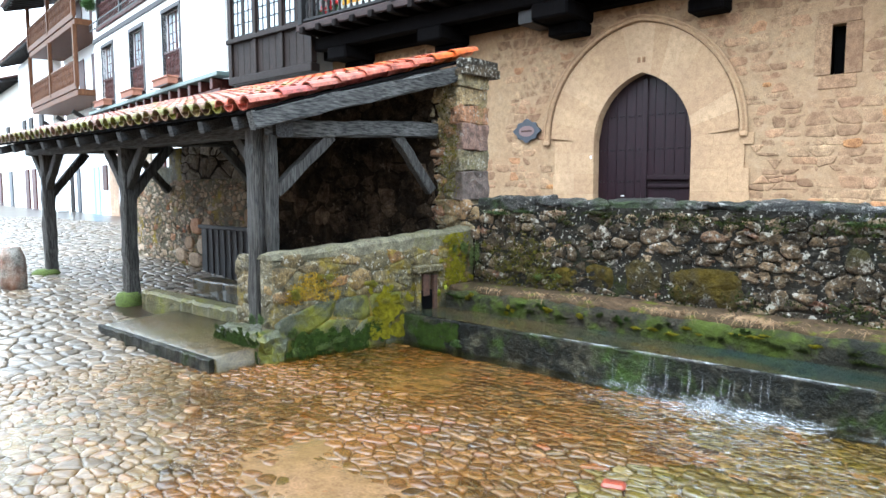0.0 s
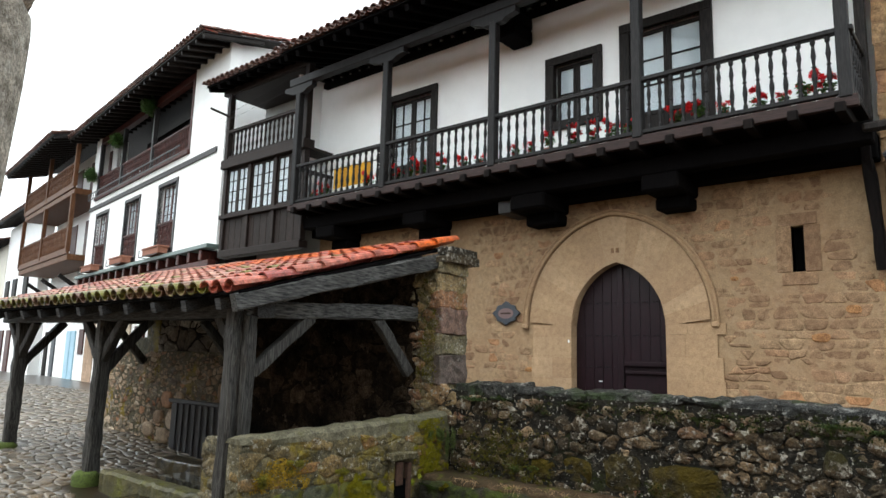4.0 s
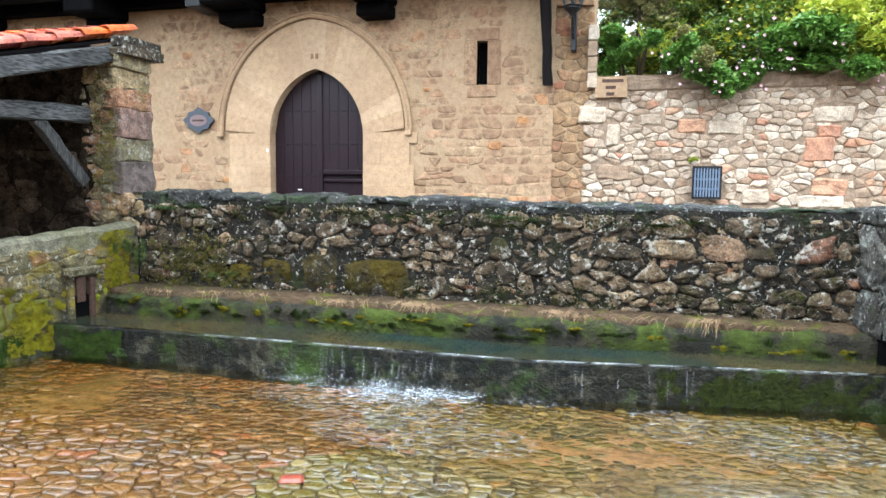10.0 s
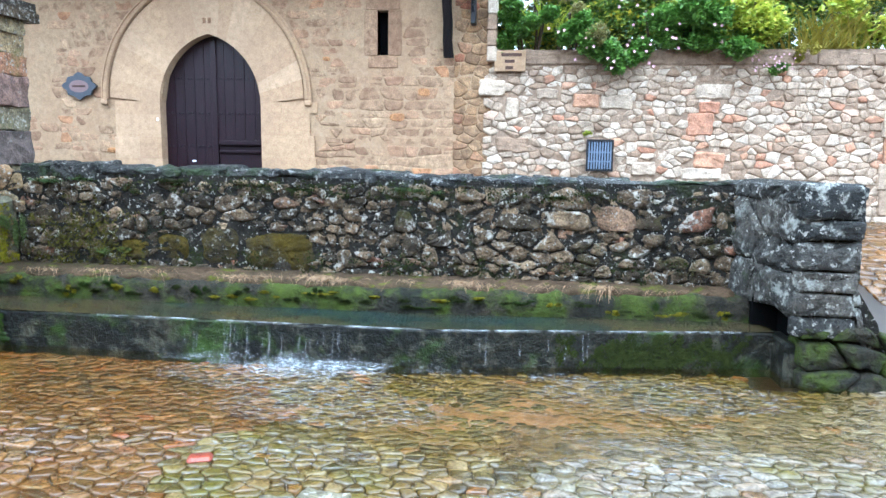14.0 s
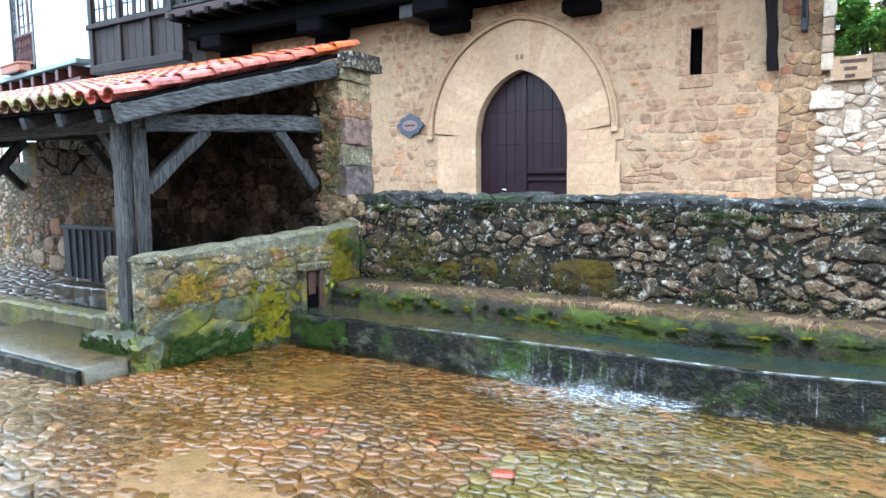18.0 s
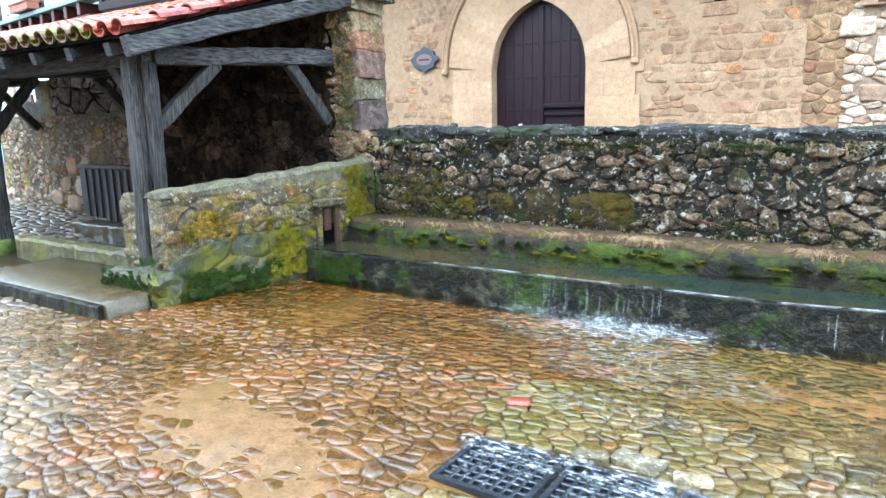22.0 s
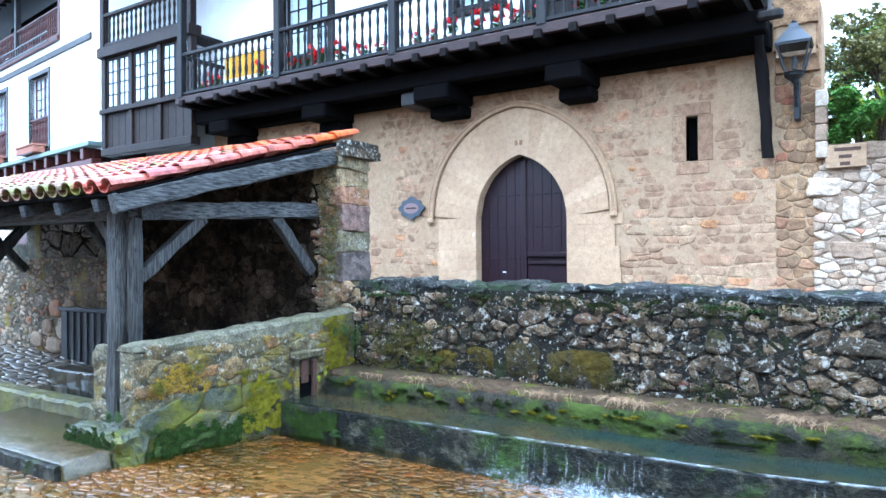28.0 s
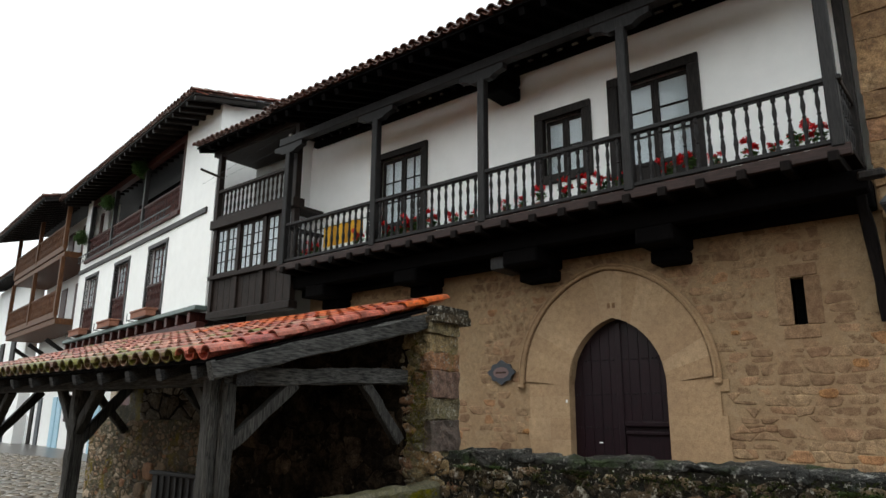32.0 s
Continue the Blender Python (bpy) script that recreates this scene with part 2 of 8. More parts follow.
M["block_stone"] = stone_material("lichened_block_stone", ((0, (0.030, 0.030, 0.027)), (0.6, (0.075, 0.070, 0.060)), (1, (0.130, 0.118, 0.098))), grime=(0.008, 0.009, 0.009), grime_amount=0.8, moss=(0.020, 0.028, 0.006), moss_range=(0.57, 0.66), pale=(0.36, 0.36, 0.32), pale_range=(0.54, 0.63), rough=0.65, specular=0.25, bump=2.2, relief=0.07, speckle=0.9)
M["laundry_low"] = stone_material("mossy_wet_block", ((0, (0.053, 0.057, 0.030)), (0.5, (0.082, 0.080, 0.040)), (1, (0.115, 0.092, 0.029))), grime=(0.025, 0.031, 0.019), grime_amount=0.6,
                                  moss=(0.061, 0.061, 0.002), moss_range=(0.48, 0.57), rough=0.5, bump=1.4, relief=0.04, moss_scale=2.2)
M["back_stone"] = stone_material("shed_rubble", ((0, (0.12, 0.095, 0.07)), (0.5, (0.22, 0.185, 0.14)), (1, (0.34, 0.31, 0.26))), grime=(0.03, 0.024, 0.018), grime_amount=0.7, rough=0.85, bump=1.3, relief=0.04)
M["moss_stone"] = stone_material("ochre_mossy_stone", ((0, (0.035, 0.029, 0.016)), (1, (0.05, 0.040, 0.022))), grime=(0.014, 0.011, 0.005), grime_amount=0.8, moss=(0.045, 0.032, 0.003), moss_range=(0.47, 0.58), pale=(0.42, 0.40, 0.35), pale_range=(0.64, 0.68), bump=2.2, relief=0.07, specular=0.15, speckle=0.5)
M["mortar_dark"] = stone_material("dark_earthy_mortar", ((0, (0.015, 0.012, 0.008)), (1, (0.021, 0.017, 0.011))), grime=(0.004, 0.004, 0.003), grime_amount=0.7, moss=(0.010, 0.012, 0.002), moss_range=(0.55, 0.65), pale=(0.060, 0.052, 0.043), pale_range=(0.60, 0.66), bump=2.0, relief=0.05, specular=0.2, speckle=0.7)
M["laundry"] = stone_material("laundry_wall_stone", ((0, (0.057, 0.049, 0.024)), (0.5, (0.123, 0.100, 0.045)), (0.85, (0.172, 0.122, 0.048)), (1, (0.213, 0.111, 0.035))), grime=(0.029, 0.027, 0.012), grime_amount=0.65,
                              moss=(0.107, 0.078, 0.004), moss_range=(0.53, 0.61), pale=(0.344, 0.312, 0.211), pale_range=(0.61, 0.68), rough=0.7, bump=1.8, relief=0.045, speckle=0.6)
M["cap"] = stone_material("worn_cement_top", ((0, (0.115, 0.105, 0.068)), (1, (0.139, 0.125, 0.081))), grime=(0.053, 0.051, 0.022), grime_amount=0.6, rough=0.7, moss=(0.049, 0.047, 0.009), moss_range=(0.56, 0.68), pale=(0.213, 0.195, 0.136), pale_range=(0.58, 0.68), bump=1.4, relief=0.03)
M["wet_slab"] = stone_material("wet_worn_slab", ((0, (0.041, 0.030, 0.014)), (1, (0.054, 0.040, 0.018))), grime=(0.054, 0.048, 0.015), grime_amount=0.6, rough=0.25, specular=0.4, vary=0.8)
M["trough"] = stone_material("wet_trough_stone", ((0, (0.015, 0.014, 0.008)), (1, (0.022, 0.019, 0.010))), grime=(0.003, 0.004, 0.004), grime_amount=0.85, pale=(0.048, 0.045, 0.030), pale_range=(0.51, 0.62), moss=(0.018, 0.032, 0.004), moss_range=(0.51, 0.62), rough=0.45, specular=0.18, bump=1.8, relief=0.05)
M["channel_bed"] = plain_material("grey_green_trough_silt", (0.13, 0.16, 0.12), 0.6, 0.25, scale=4)
M["ledge"] = stone_material("dark_mossy_ledge", ((0, (0.026, 0.022, 0.014)), (1, (0.04, 0.032, 0.02))), grime=(0.006, 0.008, 0.005), grime_amount=0.75, moss=(0.026, 0.036, 0.003), moss_range=(0.46, 0.58), rough=0.8, specular=0.2, bump=2.0, relief=0.06, moss_scale=3.0)
M["facade"] = stone_material("house_facade", ((0, (0.219, 0.139, 0.081)), (0.3, (0.296, 0.195, 0.115)), (0.6, (0.360, 0.245, 0.145)), (0.84, (0.339, 0.204, 0.117)), (0.97, (0.361, 0.227, 0.138)), (1, (0.365, 0.188, 0.090))), joined=False, grime=(0.180, 0.099, 0.057), grime_amount=0.6, rough=0.85, bump=1.0, vary=0.7, specular=0.2)
M["facade_rest"] = stone_material("house_facade_rest", ((0, (0.219, 0.139, 0.081)), (0.3, (0.296, 0.195, 0.115)), (0.6, (0.360, 0.245, 0.145)), (0.84, (0.339, 0.204, 0.117)), (0.97, (0.361, 0.227, 0.138)), (1, (0.365, 0.188, 0.090))), joined=True, grime=(0.180, 0.099, 0.057), grime_amount=0.6, rough=0.85, bump=1.0, vary=0.7, specular=0.2)
M["facade_mortar"] = stone_material("facade_mortar", ((0, (0.302, 0.208, 0.123)), (1, (0.322, 0.222, 0.130))), grime=(0.265, 0.153, 0.083), grime_amount=0.45, pale=(0.380, 0.272, 0.175), pale_range=(0.5, 0.8), rough=0.9, vary=0.32, bump=0.8, specular=0.2)
M["orange_stone"] = stone_material("orange_sandstone", ((0, (0.357, 0.180, 0.069)), (1, (0.391, 0.209, 0.092))), grime=(0.255, 0.123, 0.057), grime_amount=0.5, rough=0.85, specular=0.2)
M["dressed"] = stone_material("dressed_arch_stone", ((0, (0.360, 0.236, 0.137)), (0.6, (0.408, 0.274, 0.159)), (1, (0.435, 0.300, 0.182))), grime=(0.278, 0.182, 0.115), grime_amount=0.45, rough=0.85, bump=0.5, vary=0.3, specular=0.2)
M["pilaster"] = stone_material("ochre_quoin_stone", ((0, (0.170, 0.108, 0.056)), (0.5, (0.255, 0.152, 0.071)), (0.85, (0.281, 0.184, 0.098)), (1, (0.255, 0.096, 0.049))), grime=(0.128, 0.060, 0.028), grime_amount=0.6, rough=0.85, vary=0.8)
M["garden"] = stone_material("wall_garden_stone", ((0, (0.248, 0.167, 0.109)), (0.25, (0.368, 0.282, 0.202)), (0.6, (0.460, 0.370, 0.277)), (0.85, (0.552, 0.466, 0.370)), (0.93, (0.423, 0.238, 0.143)), (1, (0.350, 0.167, 0.101))), grime=(0.184, 0.132, 0.088), grime_amount=0.5, rough=0.85, vary=0.6, bump=1.4, specular=0.2, speckle=0.15)
M["garden_rest"] = stone_material("wall_garden_rest_stone", ((0, (0.248, 0.167, 0.109)), (0.25, (0.368, 0.282, 0.202)), (0.6, (0.460, 0.370, 0.277)), (0.85, (0.552, 0.466, 0.370)), (0.93, (0.423, 0.238, 0.143)), (1, (0.350, 0.167, 0.101))), joined=True, grime=(0.184, 0.132, 0.088), grime_amount=0.5, rough=0.85, vary=0.6, bump=1.4, specular=0.2, speckle=0.15)
M["garden_mortar"] = stone_material("garden_mortar", ((0, (0.240, 0.171, 0.117)), (1, (0.270, 0.195, 0.135))), grime=(0.160, 0.114, 0.077), grime_amount=0.5, rough=0.9, specular=0.2, vary=0.6)
M["column"] = stone_material("pale_lichened_stone", ((0, (0.26, 0.235, 0.20)), (1, (0.33, 0.30, 0.255))), grime=(0.12, 0.10, 0.075), grime_amount=0.75, pale=(0.5, 0.48, 0.42), pale_range=(0.58, 0.68), rough=0.85, scale=2.0, speckle=0.35)
# the shed's indoor shade is put into these near-black tones
M["shed_shade"] = stone_material("shed_back_wall_in_shade", ((0, (0.022, 0.016, 0.011)), (0.6, (0.052, 0.038, 0.026)), (1, (0.095, 0.068, 0.047))), grime=(0.002, 0.002, 0.002), grime_amount=1.0, pale=(0.13, 0.10, 0.075), pale_range=(0.60, 0.70), scale=0.8, rough=0.9, bump=1.4, relief=0.05, specular=0.05)
M["pier"] = stone_material("weathered_pier_stone", ((0, (0.161, 0.140, 0.085)), (0.45, (0.265, 0.216, 0.119)), (0.75, (0.345, 0.227, 0.102)), (1, (0.310, 0.146, 0.076))), grime=(0.03, 0.03, 0.02), grime_amount=0.75,
                           moss=(0.075, 0.072, 0.012), moss_range=(0.58, 0.68), pale=(0.40, 0.38, 0.33), pale_range=(0.60, 0.67), rough=0.75, bump=1.8, relief=0.05, speckle=0.7)
M["old_wood"] = wood_material("grey_weathered_timber", (0.008, 0.008, 0.009), (0.105, 0.107, 0.112), 0.65, (0.7, 9, 9), specular=0.3)
M["old_wood_deep"] = wood_material("grey_weathered_cross_timber", (0.007, 0.007, 0.007), (0.155, 0.150, 0.142), 0.65, (9, 0.7, 7), specular=0.3)
M["old_post"] = wood_material("dark_weathered_post", (0.006, 0.0055, 0.005), (0.120, 0.114, 0.106), 0.65, (12, 12, 0.4), specular=0.25)
M["dark_wood"] = wood_material("dark_brown_timber", (0.006, 0.0045, 0.004), (0.030, 0.023, 0.020), 0.6, specular=0.2)
# undersides of balcony and roofs: their deep shade is put into this black
M["shade_wood"] = wood_material("shade_blackened_timber", (0.002, 0.0017, 0.002), (0.006, 0.005, 0.005), 0.9, specular=0.05)
M["fascia_wood"] = wood_material("red_brown_edge_board", (0.014, 0.006, 0.005), (0.050, 0.024, 0.020), 0.55, (0.7, 9, 9), specular=0.25)
M["gallery_wood"] = wood_material("brown_weathered_gallery_timber", (0.010, 0.006, 0.005), (0.036, 0.023, 0.018), 0.6, specular=0.2)
# plaster greyed to put the gallery's inner shade into the colour
M["plaster_dim"] = plain_material("shade_grey_plaster", (0.30, 0.31, 0.31), 0.9, 0.1, scale=3)
M["grey_paint_wood"] = wood_material("grey_brown_painted_wood", (0.022, 0.020, 0.020), (0.06, 0.055, 0.055), 0.5, specular=0.25)
M["balcony_wood"] = wood_material("dark_grey_brown_painted_wood", (0.007, 0.006, 0.0065), (0.024, 0.022, 0.022), 0.55, specular=0.2)
# brown timber toned down for shade under balcony, loggia and overhang
M["joist_wood"] = wood_material("shade_toned_brown_timber", (0.004, 0.003, 0.003), (0.012, 0.008, 0.007), 0.8, specular=0.1)
M["red_wood"] = wood_material("red_brown_varnished_wood", (0.030, 0.007, 0.005), (0.115, 0.027, 0.018), 0.5, specular=0.25)
M["orange_wood"] = wood_material("orange_brown_wood", (0.07, 0.025, 0.008), (0.19, 0.08, 0.032), 0.6, specular=0.25)
M["door"] = wood_material("plum_painted_door", (0.007, 0.003, 0.005), (0.024, 0.008, 0.012), 0.42, (12, 12, 0.5), False, 0.3)
M["plaster"] = plain_material("white_limewash", (0.90, 0.90, 0.89), 0.85, 0.03, scale=3, bump=0.15)
M["plaster_far"] = plain_material("cream_plaster", (0.66, 0.62, 0.54), 0.85, 0.06, scale=3)
M["iron"] = plain_material("black_iron", (0.02, 0.02, 0.022), 0.45, 0.2, 0.6)
M["grate"] = plain_material("wet_cast_iron", (0.042, 0.050, 0.061), 0.22, 0.35, 0.6, scale=30, bump=0.4)
M["blue_grey"] = plain_material("blue_grey_paint", (0.04, 0.045, 0.055), 0.5, 0.15)
M["charcoal"] = wood_material("charcoal_painted_boards", (0.030, 0.030, 0.034), (0.06, 0.06, 0.066), 0.6)
# black for solid boxes that stand in for the darkness of hollows
M["void"] = plain_material("unlit_recess_black", (0.004, 0.004, 0.004), 1.0, 0.1, specular=0.0)
M["brick_red"] = stone_material("worn_wet_red_brick", ((0, (0.22, 0.040, 0.020)), (1, (0.26, 0.055, 0.028))), grime=(0.10, 0.025, 0.015), grime_amount=0.6, rough=0.35)
M["terracotta"] = plain_material("terracotta_pot", (0.25, 0.10, 0.06), 0.8, 0.2)
M["leaf"] = leaf_material("green_leaf", (0.058, 0.137, 0.016), (0.173, 0.302, 0.048))
M["leaf_tree"] = leaf_material("tree_leaf", (0.022, 0.055, 0.010), (0.13, 0.20, 0.022), (0.48, 0.40, 0.03))
M["leaf_light"] = leaf_material("yellow_green_leaf", (0.204, 0.288, 0.016), (0.468, 0.464, 0.048))
M["leaf_dark"] = leaf_material("dark_green_leaf", (0.03, 0.075, 0.015), (0.09, 0.17, 0.04))
M["leaf_olive"] = leaf_material("olive_leaf", (0.13, 0.13, 0.04), (0.33, 0.29, 0.10))
M["green_grey"] = plain_material("grey_green_paint", (0.12, 0.16, 0.15), 0.5, 0.1)
M["sky_blue"] = plain_material("pale_blue_paint", (0.35, 0.55, 0.68), 0.5, 0.08)
M["rust"] = plain_material("rusty_iron", (0.05, 0.022, 0.012), 0.8, 0.5, scale=30, bump=0.5)
M["leaf_moss"] = plain_material("vivid_moss", (0.032, 0.060, 0.006), 0.8, 0.5, scale=30)
M["moss_bright"] = plain_material("yellow_moss", (0.136, 0.122, 0.005), 0.9, 0.45, scale=30)
M["leaf_gold"] = plain_material("golden_leaf", (0.30, 0.26, 0.03), 0.6, 0.3, scale=8)
M["plaque_pink"] = plain_material("dusty_pink_enamel", (0.16, 0.10, 0.095), 0.5, 0.1)
M["grille_blue"] = plain_material("steel_blue_bar", (0.16, 0.20, 0.27), 0.4, 0.15, 0.3)
M["yellow_dark"] = plain_material("ochre_cloth", (0.55, 0.27, 0.01), 0.8, 0.1)
M["bollard"] = stone_material("stained_bollard_stone", ((0, (0.16, 0.15, 0.13)), (1, (0.2, 0.19, 0.17))), grime=(0.30, 0.09, 0.02), grime_amount=0.95, rough=0.6)
M["earth"] = stone_material("brown_earth_on_ledge", ((0, (0.055, 0.036, 0.021)), (1, (0.065, 0.042, 0.024))), grime=(0.025, 0.02, 0.010), grime_amount=0.7, rough=0.9, specular=0.1, bump=1.6, relief=0.03, moss=(0.04, 0.044, 0.004), moss_range=(0.54, 0.64), moss_scale=4.0)
M["side_mortar"] = stone_material("old_wall_render", ((0, (0.098, 0.086, 0.050)), (1, (0.119, 0.101, 0.059))), grime=(0.041, 0.039, 0.017), grime_amount=0.6, moss=(0.123, 0.090, 0.005), moss_range=(0.53, 0.61), pale=(0.279, 0.250, 0.167), pale_range=(0.59, 0.66), bump=1.6, relief=0.04, speckle=0.4)
M["moss_olive"] = plain_material("olive_green_moss", (0.114, 0.101, 0.005), 0.9, 0.6, scale=18, specular=0.1)
M["moss_ochre"] = plain_material("brown_olive_moss", (0.050, 0.045, 0.006), 0.9, 0.6, scale=18, specular=0.1)
M["moss_deep"] = plain_material("deep_green_moss", (0.019, 0.032, 0.005), 0.9, 0.6, scale=18, specular=0.1)
M["lichen_ochre"] = plain_material("ochre_lichen", (0.20, 0.13, 0.015), 0.9, 0.5, scale=18, specular=0.1)
M["moss_dark"] = plain_material("dark_green_moss", (0.017, 0.022, 0.004), 0.9, 0.5, scale=25, specular=0.1)
M["straw"] = plain_material("dry_grass", (0.23, 0.145, 0.075), 0.8, 0.3, scale=20)
M["bark"] = wood_material("tree_bark", (0.06, 0.045, 0.03), (0.16, 0.12, 0.09), 0.9)
M["petal_red"] = plain_material("red_petal", (0.75, 0.010, 0.018), 0.6, 0.2)
M["petal_pink"] = plain_material("pink_petal", (0.62, 0.36, 0.42), 0.6, 0.15)
# white close behind the panes stands in for the sky they reflect
M["curtain"] = plain_material("curtain_with_sky_glare", (0.88, 0.88, 0.86), 0.9, 0.08, scale=25)
M["purple_quoin"] = stone_material("purple_grey_quoin", ((0, (0.085, 0.075, 0.075)), (0.5, (0.14, 0.10, 0.085)), (1, (0.25, 0.135, 0.095))), grime=(0.03, 0.03, 0.022), grime_amount=0.6, pale=(0.30, 0.29, 0.26), pale_range=(0.60, 0.66), rough=0.7, bump=1.4, relief=0.04)
M["yellow"] = plain_material("yellow_cloth", (0.75, 0.42, 0.02), 0.8, 0.1)
M["moss"] = plain_material("moss_cushion", (0.06, 0.085, 0.012), 0.9, 0.5, scale=40, bump=0.8)


def tile_material(name, stops, mossy, worn=(0.55, 0.68)):
    return stone_material(name, stops, grime=(0.12, 0.05, 0.035), grime_amount=0.5, rough=0.38, moss=(0.09, 0.085, 0.012), moss_range=mossy, pale=(0.46, 0.29, 0.22), pale_range=worn, bump=0.4, moss_scale=3.0)


M["tile"] = tile_material("clay_roof_tile", ((0, (0.192, 0.043, 0.029)), (0.4, (0.320, 0.077, 0.046)), (0.75, (0.368, 0.124, 0.084)), (1, (0.400, 0.180, 0.133))), (0.62, 0.70))
M["tile_pale"] = tile_material("pale_worn_roof_tile", ((0, (0.368, 0.150, 0.096)), (1, (0.480, 0.258, 0.192))), (0.66, 0.74))
M["tile_orange"] = tile_material("orange_roof_tile", ((0, (0.522, 0.090, 0.013)), (0.6, (0.558, 0.128, 0.021)), (1, (0.378, 0.060, 0.028))), (0.68, 0.76), (0.68, 0.8))
M["tile_red"] = tile_material("pink_red_roof_tile", ((0, (0.336, 0.074, 0.046)), (0.6, (0.400, 0.112, 0.072)), (1, (0.272, 0.046, 0.041))), (0.70, 0.78), (0.60, 0.75))
M["tile_old"] = tile_material("mossy_roof_tile", ((0, (0.10, 0.05, 0.035)), (0.6, (0.19, 0.10, 0.065)), (1, (0.34, 0.27, 0.20))), (0.44, 0.54))
M["tile_dark"] = tile_material("old_dark_roof_tile", ((0, (0.07, 0.035, 0.027)), (1, (0.15, 0.07, 0.05))), (0.66, 0.8))


def water_material(name, tint, ripple, scale, rough=0.03):
    m, nt = material(name)
    for n in list(nt.nodes):
        if n.type == "BSDF_PRINCIPLED":
            nt.nodes.remove(n)
    out = next(n for n in nt.nodes if n.type == "OUTPUT_MATERIAL")
    clear, gloss = node(nt, "ShaderNodeBsdfTransparent", Color=(*tint, 1)), node(nt, "ShaderNodeBsdfGlossy", Roughness=rough)
    mix, fr = nt.nodes.new("ShaderNodeMixShader"), node(nt, "ShaderNodeLayerWeight", Blend=0.5)
    steep, gain = nt.nodes.new("ShaderNodeMath"), nt.nodes.new("ShaderNodeMath")
    steep.operation, gain.operation = "POWER", "MULTIPLY_ADD"
    steep.inputs[1].default_value, gain.inputs[1].default_value, gain.inputs[2].default_value = 5.0, 0.94, 0.03
    nt.links.new(fr.outputs["Facing"], steep.inputs[0])
    nt.links.new(steep.outputs[0], gain.inputs[0])
    bump = node(nt, "ShaderNodeBump", Strength=ripple, Distance=0.02)
    nt.links.new(grain(nt, scale, 4, (1, 1.8, 1)), bump.inputs["Height"])
    for n in (gloss, fr):
        nt.links.new(bump.outputs[0], n.inputs["Normal"])
    nt.links.new(gain.outputs[0], mix.inputs[0])
    nt.links.new(clear.outputs[0], mix.inputs[1])
    nt.links.new(gloss.outputs[0], mix.inputs[2])
    nt.links.new(mix.outputs[0], out.inputs["Surface"])
    return m


M["quick_water"] = water_material("rippled_running_water", (0.95, 0.90, 0.74), 1.0, 14, 0.05)
M["film"] = water_material("shallow_running_water", (0.92, 0.85, 0.62), 1.0, 16)
mw, nt = material("murky_channel_water")
finish(nt, ramp(nt, grain(nt, 0.9, 3, (1, 2, 1)), ((0.38, (0.034, 0.026, 0.012)), (0.52, (0.018, 0.020, 0.012)), (0.66, (0.010, 0.018, 0.016)))), 0.06, ((grain(nt, 7, 4, (1, 1.8, 1)), 0.05, 0.02),), specular=0.3)
M["channel_water"] = mw
M["glass"] = water_material("window_glass", (0.85, 0.88, 0.9), 0.02, 2, 0.01)


def streak_material(name, cover, rough):
    m, nt = material(name)
    b = nt.nodes["Principled BSDF"]
    b.inputs["Base Color"].default_value, b.inputs["Roughness"].default_value = (0.8, 0.84, 0.88, 1), rough
    b.inputs["Alpha"].default_value = cover
    return m


M["streak"] = streak_material("thin_falling_water", 0.10, 0.15)
M["splash"] = streak_material("white_water_drops", 0.24, 0.2)


def broken_foam(name, lo, hi, most, scale):
    """Broken white water: patches of foam with clear gaps."""
    m, nt = material(name)
    b = nt.nodes["Principled BSDF"]
    b.inputs["Base Color"].default_value, b.inputs["Roughness"].default_value = (0.78, 0.83, 0.87, 1), 0.25
    cover = node(nt, "ShaderNodeMapRange", From_Min=lo, From_Max=hi, To_Max=most)
    nt.links.new(grain(nt, scale, 7, (1, 2.2, 1), 0.7), cover.inputs[0])
    nt.links.new(cover.outputs[0], b.inputs["Alpha"])
    return m


M["foam_patch"] = broken_foam("broken_white_foam", 0.50, 0.70, 0.55, 22)
# white along the trough's edge paints the wet sheen of the lip
M["lip"] = broken_foam("running_water_lip", 0.44, 0.68, 0.30, 7)
M["foam_thin"] = broken_foam("thin_broken_foam", 0.53, 0.72, 0.34, 16)


# mesh helpers
ORIGIN = {}


def thing(name, at, label, category, group="", kind=""):
    ob = new(name)
    ob.location = at
    ORIGIN[ob] = Vector(at)
    return tagged(ob, label, category, group, kind)


def mesh_of(name, bm, mat, smooth=False):
    me = bpy.data.meshes.new(name)
    bm.to_mesh(me)
    bm.free()
    me.materials.append(mat)
    if smooth:
        me.polygons.foreach_set("use_smooth", [True] * len(me.polygons))
    return me


def part(name, bm, mat, parent, label="", smooth=False):
    """Link a bmesh, built in world places, as one mesh under a thing or a part."""
    o = ORIGIN[parent]
    bmesh.ops.translate(bm, verts=bm.verts, vec=-o)
    ob = new(name, mesh_of(name, bm, mat, smooth))
    ob.parent = parent
    ORIGIN[ob] = o
    return tagged(ob, label)


def piece(name, me, parent, m):
    """An object of its own on a shared mesh, at the world pose m."""
    ob = new(name, me)
    ob.parent = parent
    ob.matrix_basis = Matrix.Translation(-ORIGIN[parent]) @ m
    return ob


def solid(name, bm, mat, label, category, kind="", smooth=False, group=""):
    ob = new(name, mesh_of(name, bm, mat, smooth))
    ORIGIN[ob] = Vector((0, 0, 0))
    return tagged(ob, label, category, group, kind)


